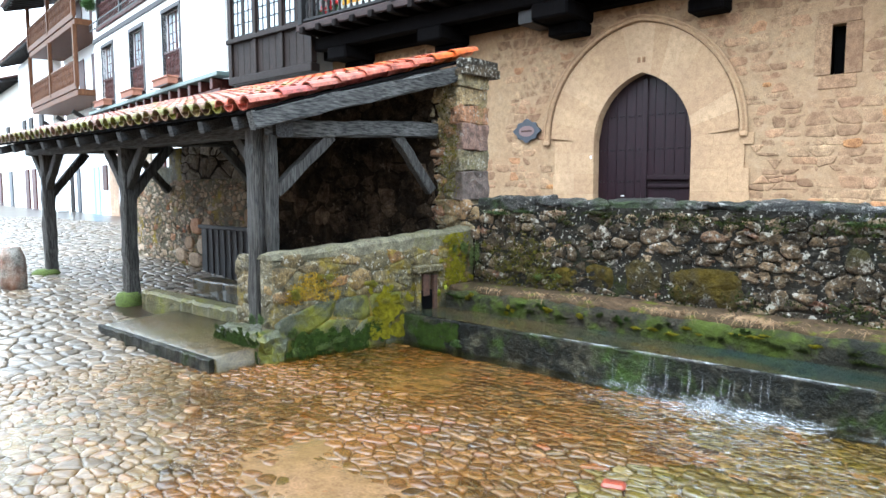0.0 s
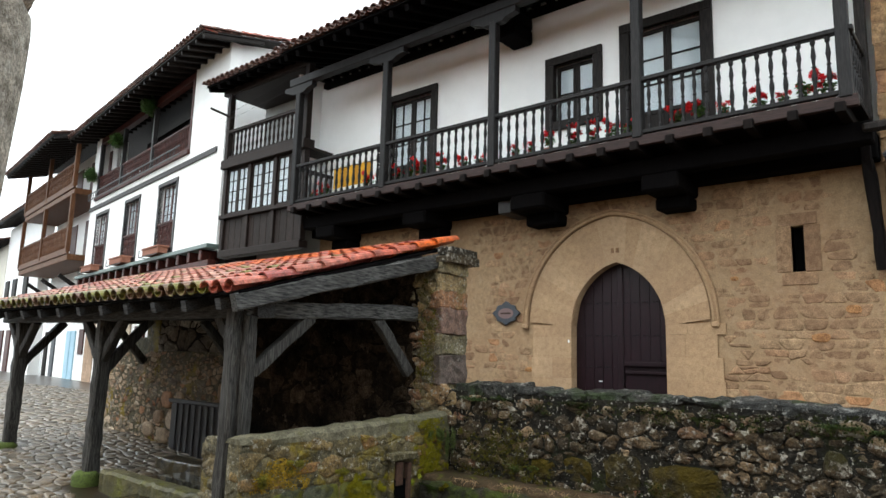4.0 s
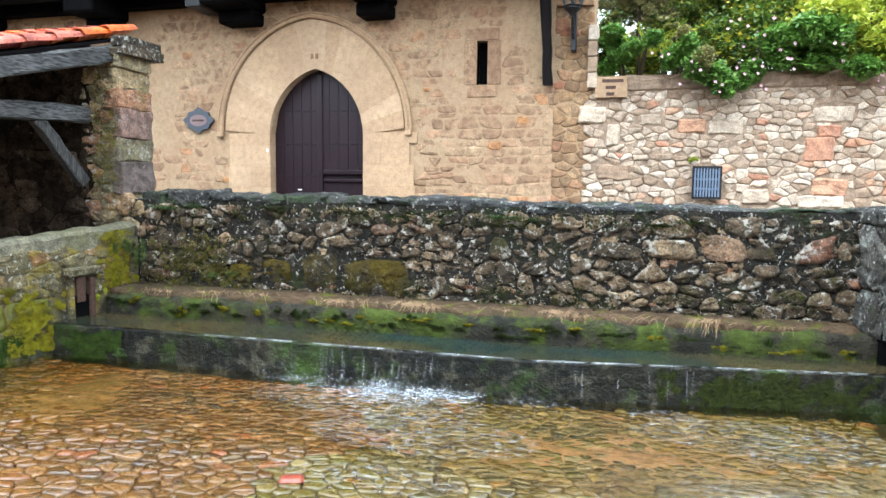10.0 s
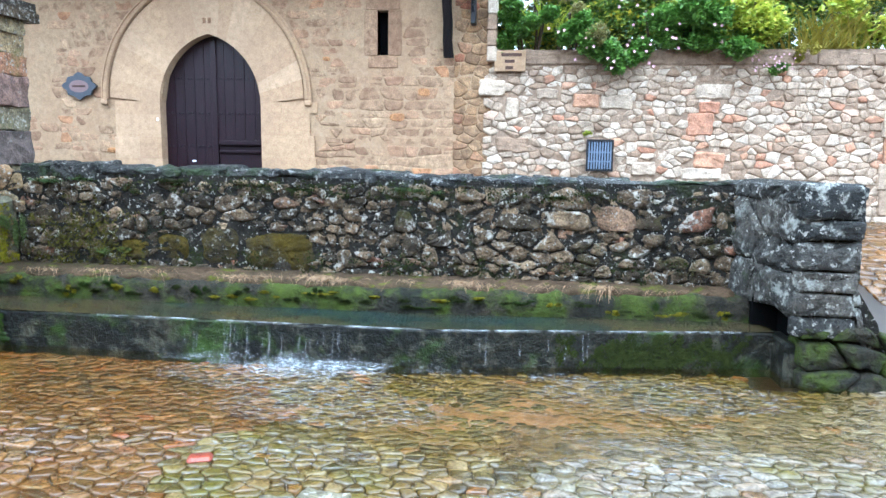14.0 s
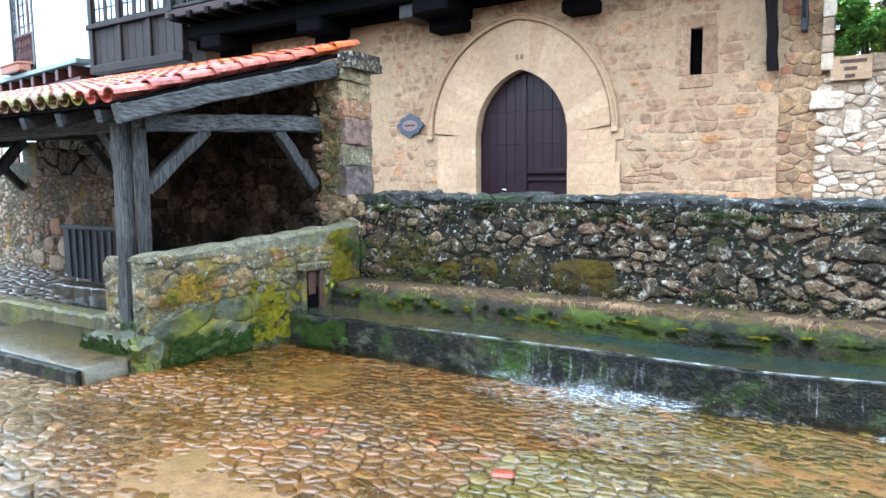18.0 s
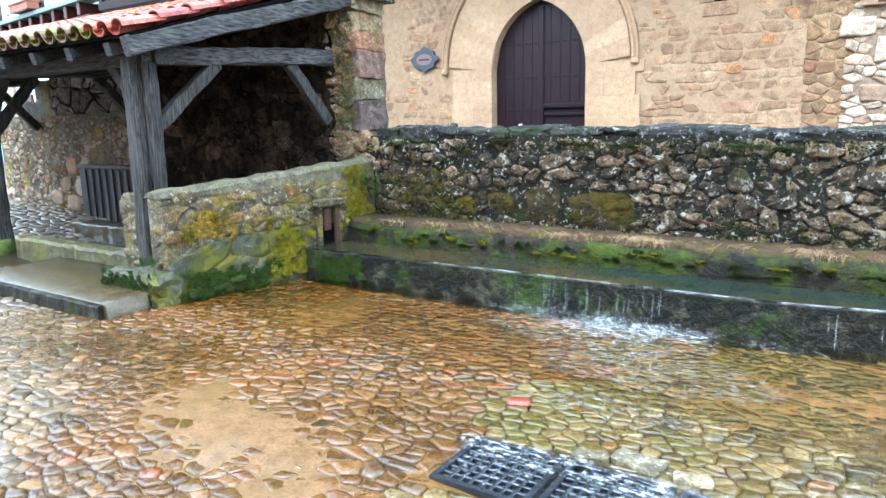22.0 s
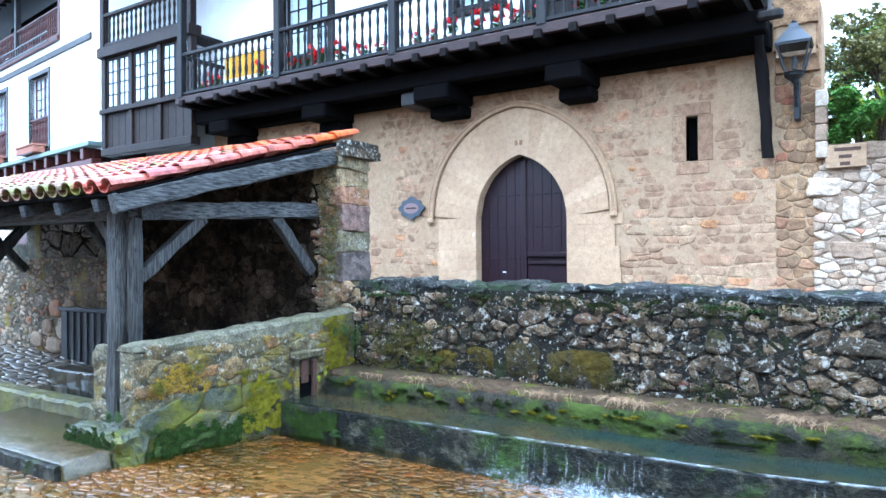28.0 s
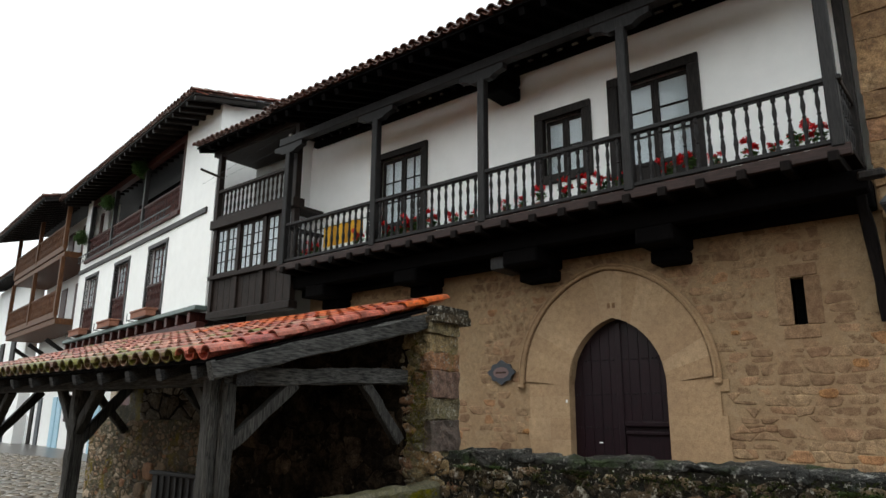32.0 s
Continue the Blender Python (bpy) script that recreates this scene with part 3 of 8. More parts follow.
def stuff_mesh(name, verts, faces, mat, parent=None, label="", category="", smooth=False, kind="stuff"):
    me = bpy.data.meshes.new(name)
    if parent:
        o = ORIGIN[parent]
        verts = [(v[0] - o.x, v[1] - o.y, v[2] - o.z) for v in verts]
    me.from_pydata(verts, [], faces)
    me.materials.append(mat)
    if smooth:
        me.polygons.foreach_set("use_smooth", [True] * len(me.polygons))
    ob = new(name, me)
    if parent:
        ob.parent = parent
    ORIGIN[ob] = ORIGIN[parent] if parent else Vector((0, 0, 0))
    return tagged(ob, label, category, kind=kind)


def box(bm, lo, hi, bevel=0.0):
    """A box between two corners, with chamfered edges."""
    size = [hi[i] - lo[i] for i in range(3)]
    m = Matrix.Translation([(lo[i] + hi[i]) / 2 for i in range(3)]) @ Matrix.Diagonal((*size, 1))
    made = bmesh.ops.create_cube(bm, size=1, matrix=m)["verts"]
    if bevel:
        edges = list({e for v in made for e in v.link_edges})
        bmesh.ops.bevel(bm, geom=edges, offset=bevel, segments=1, affect="EDGES")
    return bm


def boxes(*pairs, bevel=0.0):
    bm = bmesh.new()
    for lo, hi in pairs:
        box(bm, lo, hi, bevel)
    return bm


def beam(p0, p1, w, h, bevel=0.012, worn=0.0, steps=1, seed=0, bm=None):
    """A squared timber from p0 to p1, w wide and h deep, with chamfered and, if worn, uneven edges."""
    bm = bm or bmesh.new()
    rnd = random.Random(seed)
    a, b = Vector(p0), Vector(p1)
    d = (b - a).normalized()
    side = d.cross(Vector((0, 0, 1)))
    side = side.normalized() if side.length > 0.1 else Vector((1, 0, 0))
    top = side.cross(d).normalized()
    c = min(bevel, w / 3, h / 3)
    ring2 = [(-w / 2 + c, -h / 2), (w / 2 - c, -h / 2), (w / 2, -h / 2 + c), (w / 2, h / 2 - c), (w / 2 - c, h / 2), (-w / 2 + c, h / 2), (-w / 2, h / 2 - c), (-w / 2, -h / 2 + c)]
    rings = []
    for i in range(steps + 1):
        p = a.lerp(b, i / steps)
        rings.append([bm.verts.new(p + side * (x + rnd.uniform(-worn, worn)) + top * (y + rnd.uniform(-worn, worn))) for x, y in ring2])
    for r, q in zip(rings, rings[1:]):
        for i in range(8):
            bm.faces.new((r[i], r[(i + 1) % 8], q[(i + 1) % 8], q[i]))
    bm.faces.new(rings[0][::-1])
    bm.faces.new(rings[-1])
    bmesh.ops.recalc_face_normals(bm, faces=bm.faces)
    return bm


def rough_box(lo, hi, amount, seed, cuts=3, bevel=0.015):
    """A hewn block: chamfered, its faces and edges uneven."""
    bm = boxes((lo, hi), bevel=bevel)
    bmesh.ops.subdivide_edges(bm, edges=[e for e in bm.edges if e.calc_length() > bevel * 3], cuts=cuts, use_grid_fill=True)
    o = Vector((seed * 3.7, seed * 1.3, seed * 7.1))
    for v in bm.verts:
        v.co += noise.noise_vector(v.co * 5.0 + o) * amount + noise.noise_vector(v.co * 17.0 + o) * amount * 0.45
    return bm


def lathe(profile, sides=8, at=(0, 0, 0)):
    """A turned piece: radius and height from the bottom up."""
    bm = bmesh.new()
    rings = [[bm.verts.new((at[0] + r * math.cos(2 * math.pi * i / sides), at[1] + r * math.sin(2 * math.pi * i / sides), at[2] + z)) for i in range(sides)] for r, z in profile]
    for a, b in zip(rings, rings[1:]):
        for i in range(sides):
            bm.faces.new((a[i], a[(i + 1) % sides], b[(i + 1) % sides], b[i]))
    bm.faces.new(rings[0][::-1])
    bm.faces.new(rings[-1])
    return bm


def cells(x0, x1, y0, y1, dx, dy, jitter, seed, drop=0.0):
    """Irregular convex cells that fill a rectangle: (centre, polygon) each. Courses are dy high, pieces dx long."""
    rnd = random.Random(seed)
    sites, y, row = [], y0 + dy / 2, 0
    while y < y1 + dy / 2:
        x = x0 + dx * (0.5 if row % 2 else 0.05)
        while x < x1 + dx / 2:
            if rnd.random() > (drop(x, y) if callable(drop) else drop):
                sites.append((x + rnd.uniform(-jitter, jitter) * dx, y + rnd.uniform(-jitter, jitter) * dy * 0.8))
            x += dx * rnd.uniform(0.72, 1.28)
        y += dy
        row += 1
    grid = {}
    for s in sites:
        grid.setdefault((int(s[0] // (dx * 1.5)), int(s[1] // (dy * 1.5))), []).append(s)
    k = dy / dx
    out = []
    for sx, sy in sites:
        if not (x0 <= sx <= x1 and y0 <= sy <= y1):
            continue
        poly = [(max(x0, sx - 2 * dx), max(y0, sy - 2 * dy)), (min(x1, sx + 2 * dx), max(y0, sy - 2 * dy)), (min(x1, sx + 2 * dx), min(y1, sy + 2 * dy)), (max(x0, sx - 2 * dx), min(y1, sy + 2 * dy))]
        gx, gy = int(sx // (dx * 1.5)), int(sy // (dy * 1.5))
        near = [s for i in range(gx - 2, gx + 3) for j in range(gy - 2, gy + 3) for s in grid.get((i, j), ()) if s != (sx, sy)]
        for nx, ny in near:
            ax, ay = (nx - sx) * k * k, ny - sy
            lim = ax * (nx + sx) / 2 + ay * (ny + sy) / 2
            cut, prev = [], poly[-1]
            dp = ax * prev[0] + ay * prev[1] - lim
            for p in poly:
                d = ax * p[0] + ay * p[1] - lim
                if (d < 0) != (dp < 0):
                    t = dp / (dp - d)
                    cut.append((prev[0] + (p[0] - prev[0]) * t, prev[1] + (p[1] - prev[1]) * t))
                if d < 0:
                    cut.append(p)
                prev, dp = p, d
            poly = cut
            if len(poly) < 3:
                break
        if len(poly) >= 3:
            out.append(((sx, sy), poly))
    return out


def pillow(poly, depth, gap, bulge, rnd, rounding=0.28, shoulder=0.2, rise=0.0, lumps=0.0, rag=0.3):
    """A stone on a polygon: joint left free round it, rounded shoulders, uneven crown. Points (u, v, height), faces."""
    cx, cy = sum(p[0] for p in poly) / len(poly), sum(p[1] for p in poly) / len(poly)
    soft = []
    for i, p in enumerate(poly):
        q = poly[(i + 1) % len(poly)]
        if math.hypot(q[0] - p[0], q[1] - p[1]) < gap:
            continue
        soft += [(p[0] + (q[0] - p[0]) * rounding, p[1] + (q[1] - p[1]) * rounding), (q[0] + (p[0] - q[0]) * rounding, q[1] + (p[1] - q[1]) * rounding)]
    if len(soft) < 5:
        return None
    size = sum(math.hypot(p[0] - cx, p[1] - cy) for p in soft) / len(soft)
    s0 = max(0.35, 1 - gap / size)
    lean = (rnd.uniform(-1, 1) * bulge / size * rag * 1.6, rnd.uniform(-1, 1) * bulge / size * rag * 1.6)
    pts, faces, n = [], [], len(soft)
    up = rnd.uniform(-rise, rise)
    for shrink, h in ((s0, -depth), (s0 * 0.985, -bulge * 0.7 + up), (s0 * (1 - shoulder), bulge * 0.05 + up), (s0 * 0.45, bulge * 0.2 + up)):
        for x, y in soft:
            u, v = (x - cx) * shrink, (y - cy) * shrink
            pts.append((cx + u, cy + v, h + (u * lean[0] + v * lean[1] if h > -depth else 0) + (rnd.uniform(-rag, rag) * bulge + lumps * noise.noise(((cx + u) * 14, (cy + v) * 14, cx)) if h > -depth else 0)))
    pts.append((cx, cy, bulge * 0.25 + up))
    for r in (0, 1, 2):
        for i in range(n):
            j = (i + 1) % n
            faces.append((r * n + i, r * n + j, (r + 1) * n + j, (r + 1) * n + i))
    for i in range(n):
        faces.append((3 * n + i, 3 * n + (i + 1) % n, 4 * n))
    return (cx, cy), pts, faces


def lay_stones(name, stones, place, parent, mat_piece, mat_rest, limit=300, pick=None, rest_label="", smooth=True):
    """Stones as objects of their own up to the limit, the rest joined. place maps (u, v, h) into the world."""
    singles, rest = [], []
    for s in stones:
        (singles if (pick is None or pick(*s[0])) and len(singles) < limit else rest).append(s)
    o = ORIGIN[parent]
    for c, pts, faces in singles:
        w = [Vector(place(*p)) for p in pts]
        base = Vector(place(c[0], c[1], 0))
        me = bpy.data.meshes.new(name)
        me.from_pydata([p - base for p in w], [], faces)
        me.materials.append(mat_piece)
        me.polygons.foreach_set("use_smooth", [smooth] * len(faces))
        ob = new(name, me)
        ob.parent = parent
        ob.location = base - o
    if rest:
        verts, fs = [], []
        for c, pts, faces in rest:
            k = len(verts)
            verts += [place(*p) for p in pts]
            fs += [tuple(i + k for i in f) for f in faces]
        stuff_mesh(name + "_rest", verts, fs, mat_rest, parent, rest_label, smooth=smooth)


def wall_slices(x0, x1, z0, z1, y0, y1, openings, steps=()):
    """A wall along x from y0 (front) to y1, with openings (xa, xb, low(x), high(x)) right through it."""
    bm = bmesh.new()
    xs = sorted({x0, x1, *steps, *(v for o in openings for v in (o[0], o[1]))})

    def quad(a, b, c, d):
        bm.faces.new([bm.verts.new(p) for p in (a, b, c, d)])
    for a, b in zip(xs, xs[1:]):
        mid = (a + b) / 2
        cuts = sorted((o for o in openings if o[0] <= mid <= o[1]), key=lambda o: o[2](mid))
        edges = [(z0, z0)] + [e for o in cuts for e in ((o[2](a), o[2](b)), (o[3](a), o[3](b)))] + [(z1, z1)]
        for k in range(0, len(edges), 2):
            (la, lb), (ha, hb) = edges[k], edges[k + 1]
            quad((a, y0, la), (b, y0, lb), (b, y0, hb), (a, y0, ha))
            quad((a, y1, la), (a, y1, ha), (b, y1, hb), (b, y1, lb))
            quad((a, y0, ha), (b, y0, hb), (b, y1, hb), (a, y1, ha))
            quad((a, y0, la), (a, y1, la), (b, y1, lb), (b, y0, lb))
    for o in openings:
        for x in (o[0], o[1]):
            quad((x, y0, o[2](x)), (x, y1, o[2](x)), (x, y1, o[3](x)), (x, y0, o[3](x)))
    for x in (x0, x1):
        quad((x, y0, z0), (x, y1, z0), (x, y1, z1), (x, y0, z1))
    bmesh.ops.remove_doubles(bm, verts=bm.verts, dist=0.0005)
    bmesh.ops.recalc_face_normals(bm, faces=bm.faces)
    return bm


def flat(z):
    return lambda x: z


def pointed(cx, half, spring, rise):
    """The height of a pointed arch over x."""
    c = (rise * rise - half * half) / (2 * half)
    r = half + c

    def height(x):
        d = abs(x - cx)
        return spring + math.sqrt(max(0.0, r * r - (d + c) ** 2))
    return height


def smoothstep(a, b, x):
    t = min(1, max(0, (x - a) / (b - a)))
    return t * t * (3 - 2 * t)


def ground_z(x, y):
    """The paving: the ford before the trough, the street that climbs to the west and the one behind the parapet."""
    front = 0.29 * smoothstep(-6.2, -13, x) - 0.045 * smoothstep(3.2, 4.8, y) * smoothstep(-6, -4.8, x) * (1 - smoothstep(2.0, 3.0, x))
    back = 0.42 + 0.36 * smoothstep(-14, -5, x)
    s = smoothstep(6.0, 6.3, y)
    s = s * (1 - smoothstep(1.9, 3.0, x)) + smoothstep(4.6, 9.4, y) * smoothstep(1.9, 3.0, x)
    w = smoothstep(-11.5, -14.5, x)
    s = s * (1 - w) + smoothstep(4.5, 9.0, y) * w
    return front * (1 - s) + back * s


def silt(x, y):
    """Mud that lies over the cobbles in the slack places of the ford."""
    a = 0.046 * max(0, 1 - math.hypot((x + 2.75) / 1.9, (y - 2.2 + 0.2 * (x + 2.7)) / 0.85)) ** 0.6
    b = 0.050 * max(0, 1 - math.hypot((x + 4.0) / 1.4, (y - 4.35) / 0.9)) ** 0.8
    c = 0.044 * max(0, 1 - math.hypot((x - 0.1) / 2.4, (y - 4.2) / 0.9)) ** 0.8
    return a + b + c - 0.001 + 0.018 * noise.noise((x * 1.7, y * 1.7, 9.0)) + 0.014 * noise.noise((x * 5.0, y * 5.0, 2.0))


def ripple(x, y):
    return 0.012 * noise.noise((x * 0.9, y * 0.9, 3.0))


def bend(x, most=0.40):
    """How far the trough swings back towards the culvert."""
    return most * max(0.0, (x + 0.6) / 2.6)


# the ground: one sheet to the horizon
def ground_sheet():
    xs = [-400, -200, -120, -80, -60, -45] + [-40 + i * 0.75 for i in range(30)] + [-17.5 + i * 0.25 for i in range(95)] + [6.5, 8, 11, 16, 25, 50, 100, 200, 400]
    ys = [-400, -200, -100, -50, -20, -10, -6, -3] + [-2 + i * 0.2 for i in range(38)] + [5.5, 5.7, 5.9, 6.0, 6.1, 6.2, 6.3, 6.5, 6.8, 7.2, 7.7, 8.3, 9, 10, 12, 15, 25, 50, 100, 200, 400]
    verts = [(x, y, ground_z(x, y) + ripple(x, y) - 0.026 + 0.008 * noise.noise((x * 6.0, y * 6.0, 2.0))) for y in ys for x in xs]
    n = len(xs)
    faces = [(j * n + i, j * n + i + 1, (j + 1) * n + i + 1, (j + 1) * n + i) for j in range(len(ys) - 1) for i in range(n - 1)]
    return stuff_mesh("ground", verts, faces, M["soil"], None, "wet earth and silt in the joints of the paving", "ground", True, "structure")


ground = ground_sheet()


def silt_sheet():
    nx, ny = 150, 66
    pts = [(-6.2 + 9.6 * i / nx, 0.8 + (4.19 + bend(min(2.0, -6.2 + 9.6 * i / nx))) * j / ny) for j in range(ny + 1) for i in range(nx + 1)]
    verts = [(x, y, ground_z(x, y) + ripple(x, y) - 0.036 + silt(x, y)) for x, y in pts]
    faces = [(j * (nx + 1) + i, j * (nx + 1) + i + 1, (j + 1) * (nx + 1) + i + 1, (j + 1) * (nx + 1) + i) for j in range(ny) for i in range(nx)]
    stuff_mesh("silt", verts, faces, M["silt"], None, "smooth brown silt lying over the cobbles", "silt", True, "structure")


silt_sheet()

def uneven_slab(x0, x1, y0, y1, z0, z1, n, amount, seed, slope=0.0, edge=0.05, swing=0.0, back=0.0):
    """A long stone with a wavy upper front edge; swing and back: how far its front and back bend away."""
    rnd = random.Random(seed)
    bm = bmesh.new()
    rows = []
    for i in range(n + 1):
        x = x0 + (x1 - x0) * i / n
        dy, dz = rnd.uniform(-amount, amount), rnd.uniform(-amount, amount)
        f, b = y0 + bend(x, swing), y1 + bend(x, back)
        rows.append([bm.verts.new(p) for p in ((x, f + dy * 0.4, z0), (x, f + dy, z1 - edge + dz), (x, f + edge + dy, z1 + dz), (x, (f + b) / 2, z1 + slope / 2 + dz * 0.5), (x, b, z1 + slope), (x, b, z0))])
    for a, b in zip(rows, rows[1:]):
        for k in range(6):
            bm.faces.new((a[k], b[k], b[(k + 1) % 6], a[(k + 1) % 6]))
    bm.faces.new(rows[0])
    bm.faces.new(rows[-1][::-1])
    bmesh.ops.recalc_face_normals(bm, faces=bm.faces)
    return bm


# parapet with its mortar core, ledge and trough
PARAPET_Y = 5.95
bm = boxes(((-5.02, PARAPET_Y + 0.010, -0.3), (1.85, 6.42, 1.40)))
parapet = solid("wall_parapet", bm, M["mortar_dark"], "low rubble parapet wall, black with damp, moss and lichen", "wall", "structure")
trough = solid("trough_front", uneven_slab(-5.0, 2.0, 4.99, 5.15, -0.3, 0.286, 90, 0.007, 17, 0.0, 0.014, 0.4, 0.4), M["trough"], "wet dark stone front of the wash trough, overflowing", "trough", "structure")
solid("trough_bed", uneven_slab(-5.0, 2.0, 5.12, 5.6, -0.3, 0.12, 20, 0.002, 18, 0.0, 0.01, 0.4, 0.2), M["channel_bed"], "silted bed of the wash trough under murky water", "trough", "structure")


ledge = solid("ledge", uneven_slab(-4.85, 1.9, 5.5, 6.05, -0.2, 0.49, 60, 0.018, 4, 0.02, 0.05, 0.2), M["ledge"], "mossy stone ledge along the foot of the parapet", "ledge", "structure", True)


solid("earth", uneven_slab(-4.85, 1.8, 5.565, 6.05, 0.40, 0.515, 90, 0.022, 8, 0.03, 0.025, 0.2), M["earth"], "brown earth and dead grass on the ledge", "earth", "structure", True)


def water_sheet(name, x0, x1, y0, y1, z, nx, ny, mat, label, wave=0.0, near=0.0, far=0.0):
    verts = [(x0 + (x1 - x0) * i / nx, y0 + (y1 - y0) * j / ny + bend(min(2.0, x0 + (x1 - x0) * i / nx), near + (far - near) * j / ny), z + wave * noise.noise((i * 0.7, j * 0.9, 1))) for j in range(ny + 1) for i in range(nx + 1)]
    faces = [(j * (nx + 1) + i, j * (nx + 1) + i + 1, (j + 1) * (nx + 1) + i + 1, (j + 1) * (nx + 1) + i) for j in range(ny) for i in range(nx)]
    return stuff_mesh(name, verts, faces, mat, None, label, "water", True, "structure")


water_sheet("water_channel", -5.0, 2.0, 5.0, 5.51, 0.293, 60, 4, M["channel_water"], "still murky green-brown water in the trough", 0.002, 0.4, 0.2)
water_sheet("water_ford", -5.6, 7.0, 0.2, 4.99, -0.004, 130, 60, M["film"], "shallow clear water running over brown cobbles", 0.006, 0.0, 0.4)

water_sheet("water_run", -0.05, 3.2, 1.3, 3.9, 0.002, 90, 66, M["quick_water"], "quick rippling water over the lower cobbles", 0.007)
water_sheet("water_slack", -6.1, -3.6, 1.0, 2.9, 0.002, 60, 46, M["quick_water"], "thin sheet of water over the upper cobbles", 0.006)

# end block over the trough's outlet
block = thing("wall_end_block", (2.1, 5.5, 0), "dark damp stone block at the parapet's end over the culvert", "wall", kind="structure")


def block_lean(y):
    """The block's western face runs askew to the parapet."""
    return 0.2 * (5.95 - y) / 0.8


def end_block_core():
    bm = bmesh.new()
    prof = ((1.83, 0.60), (1.83, 1.42), (2.24, 1.46), (2.26, 0.7), (2.42, 0.45), (2.55, 0.0), (2.20, 0.0), (2.20, 0.40))
    for y in (5.13, 6.4):
        ring = [bm.verts.new((x + block_lean(y), y, z)) for x, z in prof]
        bm.faces.new(ring if y > 6 else ring[::-1])
    bm.verts.ensure_lookup_table()
    n = len(prof)
    for i in range(n):
        bm.faces.new((bm.verts[i], bm.verts[(i + 1) % n], bm.verts[n + (i + 1) % n], bm.verts[n + i]))
    bmesh.ops.recalc_face_normals(bm, faces=bm.faces)
    return bm


part("core", end_block_core(), M["mortar_dark"], block)
part("culvert_mouth", boxes(((1.90, 5.62, 0.0), (2.195, 6.38, 0.56)), ((2.10, 5.16, 0.0), (2.3, 5.615, 0.47))), M["void"], block, "black boxes for the darkness in the culvert's mouth")
part("culvert_sill", boxes(((2.0, 5.13, -0.1), (2.45, 5.54, 0.27)), bevel=0.02), M["trough"], block)

# laundry side wall: low wall between the shed and the trough
side_wall = thing("wall_laundry_side", (-5.2, 4.6, 0), "low rubble side wall of the laundry, mossy, with a worn smooth top", "wall", kind="structure")


def skew_block(p0, p1, thick, z0, za, zb, steps=10, wob=0.0, seed=1):
    """A wall from p0 to p1 in plan (its eastern face), thick to the west, its top from za to zb."""
    rnd = random.Random(seed)
    bm = bmesh.new()
    rings = []
    for i in range(steps + 1):
        t = i / steps
        x, y = p0[0] + (p1[0] - p0[0]) * t, p0[1] + (p1[1] - p0[1]) * t
        z = za + (zb - za) * t + rnd.uniform(-wob, wob)
        rings.append([bm.verts.new(p) for p in ((x, y, z0), (x, y, z - 0.04), (x - 0.05, y, z), (x - thick + 0.05, y, z), (x - thick, y, z - 0.04), (x - thick, y, z0))])
    for a, b in zip(rings, rings[1:]):
        for k in range(6):
            bm.faces.new((a[k], b[k], b[(k + 1) % 6], a[(k + 1) % 6]))
    bm.faces.new(rings[0])
    bm.faces.new(rings[-1])
    bmesh.ops.recalc_face_normals(bm, faces=bm.faces)
    return bm


part("core", skew_block((-5.31, 3.6), (-4.85, 5.96), 0.22, -0.3, 0.95, 1.12), M["side_mortar"], side_wall)
part("cap", skew_block((-5.300, 3.59), (-4.845, 5.96), 0.26, 0.93, 0.985, 1.16, 22, 0.012), M["cap"], side_wall, "worn cement top of the side wall")
part("stub", skew_block((-5.83, 3.70), (-5.83, 4.0), 0.27, -0.3, 0.92, 0.93, 3, 0.02), M["laundry"], side_wall, "stub of reddish stone beside the post")

part("base", rough_box((-6.08, 3.43, -0.15), (-5.27, 3.72, 0.26), 0.06, 9, 6, 0.04), M["laundry_low"], side_wall, "mossy wet base under the post")

# the shed's back wall and corner pier
BACK_Y = 5.92
back = thing("wall_shed_back", (-8, 6.2, 0), "rubble back wall of the laundry shed, darkened for its indoor shade", "wall", kind="structure")
# core coloured near-black for the shade under the shed roof
part("core", boxes(((-9.4, BACK_Y + 0.03, -0.2), (-5.38, 6.42, 1.75)), ((-11.4, BACK_Y + 0.031, 1.7), (-5.38, 6.42, 2.95))), M["shed_shade"], back)
part("rubble_core", boxes(((-13.2, BACK_Y + 0.012, -0.2), (-9.41, 6.42, 1.75)), ((-12.3, BACK_Y + 0.013, 1.75), (-11.41, 6.42, 1.98)), ((-11.85, BACK_Y + 0.014, 1.98), (-11.42, 6.42, 2.3))), M["side_mortar"], back)
pier = thing("wall_pier", (-5.1, 6.1, 1.4), "weathered stone corner pier that carries the shed roof", "pier", kind="structure")
part("core", boxes(((-5.36, 5.97, -0.2), (-5.03, 6.40, 2.86))), M["pier"], pier)

# slab and kerb of the wash place
slab = solid("slab", uneven_slab(-7.65, -5.33, 3.0, 3.88, -0.2, 0.125, 24, 0.006, 9, 0.03, 0.02), M["wet_slab"], "worn wet stone slab before the wash basin", "slab", "structure", True)
solid("slab_edge", uneven_slab(-7.68, -5.36, 2.945, 2.995, -0.2, 0.118, 40, 0.010, 19, 0.0, 0.012), M["trough"], "black wet broken edge of the slab", "slab", "structure")
solid("kerb", uneven_slab(-8.6, -5.95, 3.86, 4.06, -0.1, 0.30, 30, 0.014, 12, 0.0, 0.03), M["laundry_low"], "mossy stone rim of the wash basin", "kerb", "structure")
solid("basin_rim", uneven_slab(-9.3, -5.95, 4.95, 5.25, -0.1, 0.28, 30, 0.010, 13, 0.0, 0.02), M["wet_slab"], "smooth stone far rim of the wash basin", "kerb", "structure")
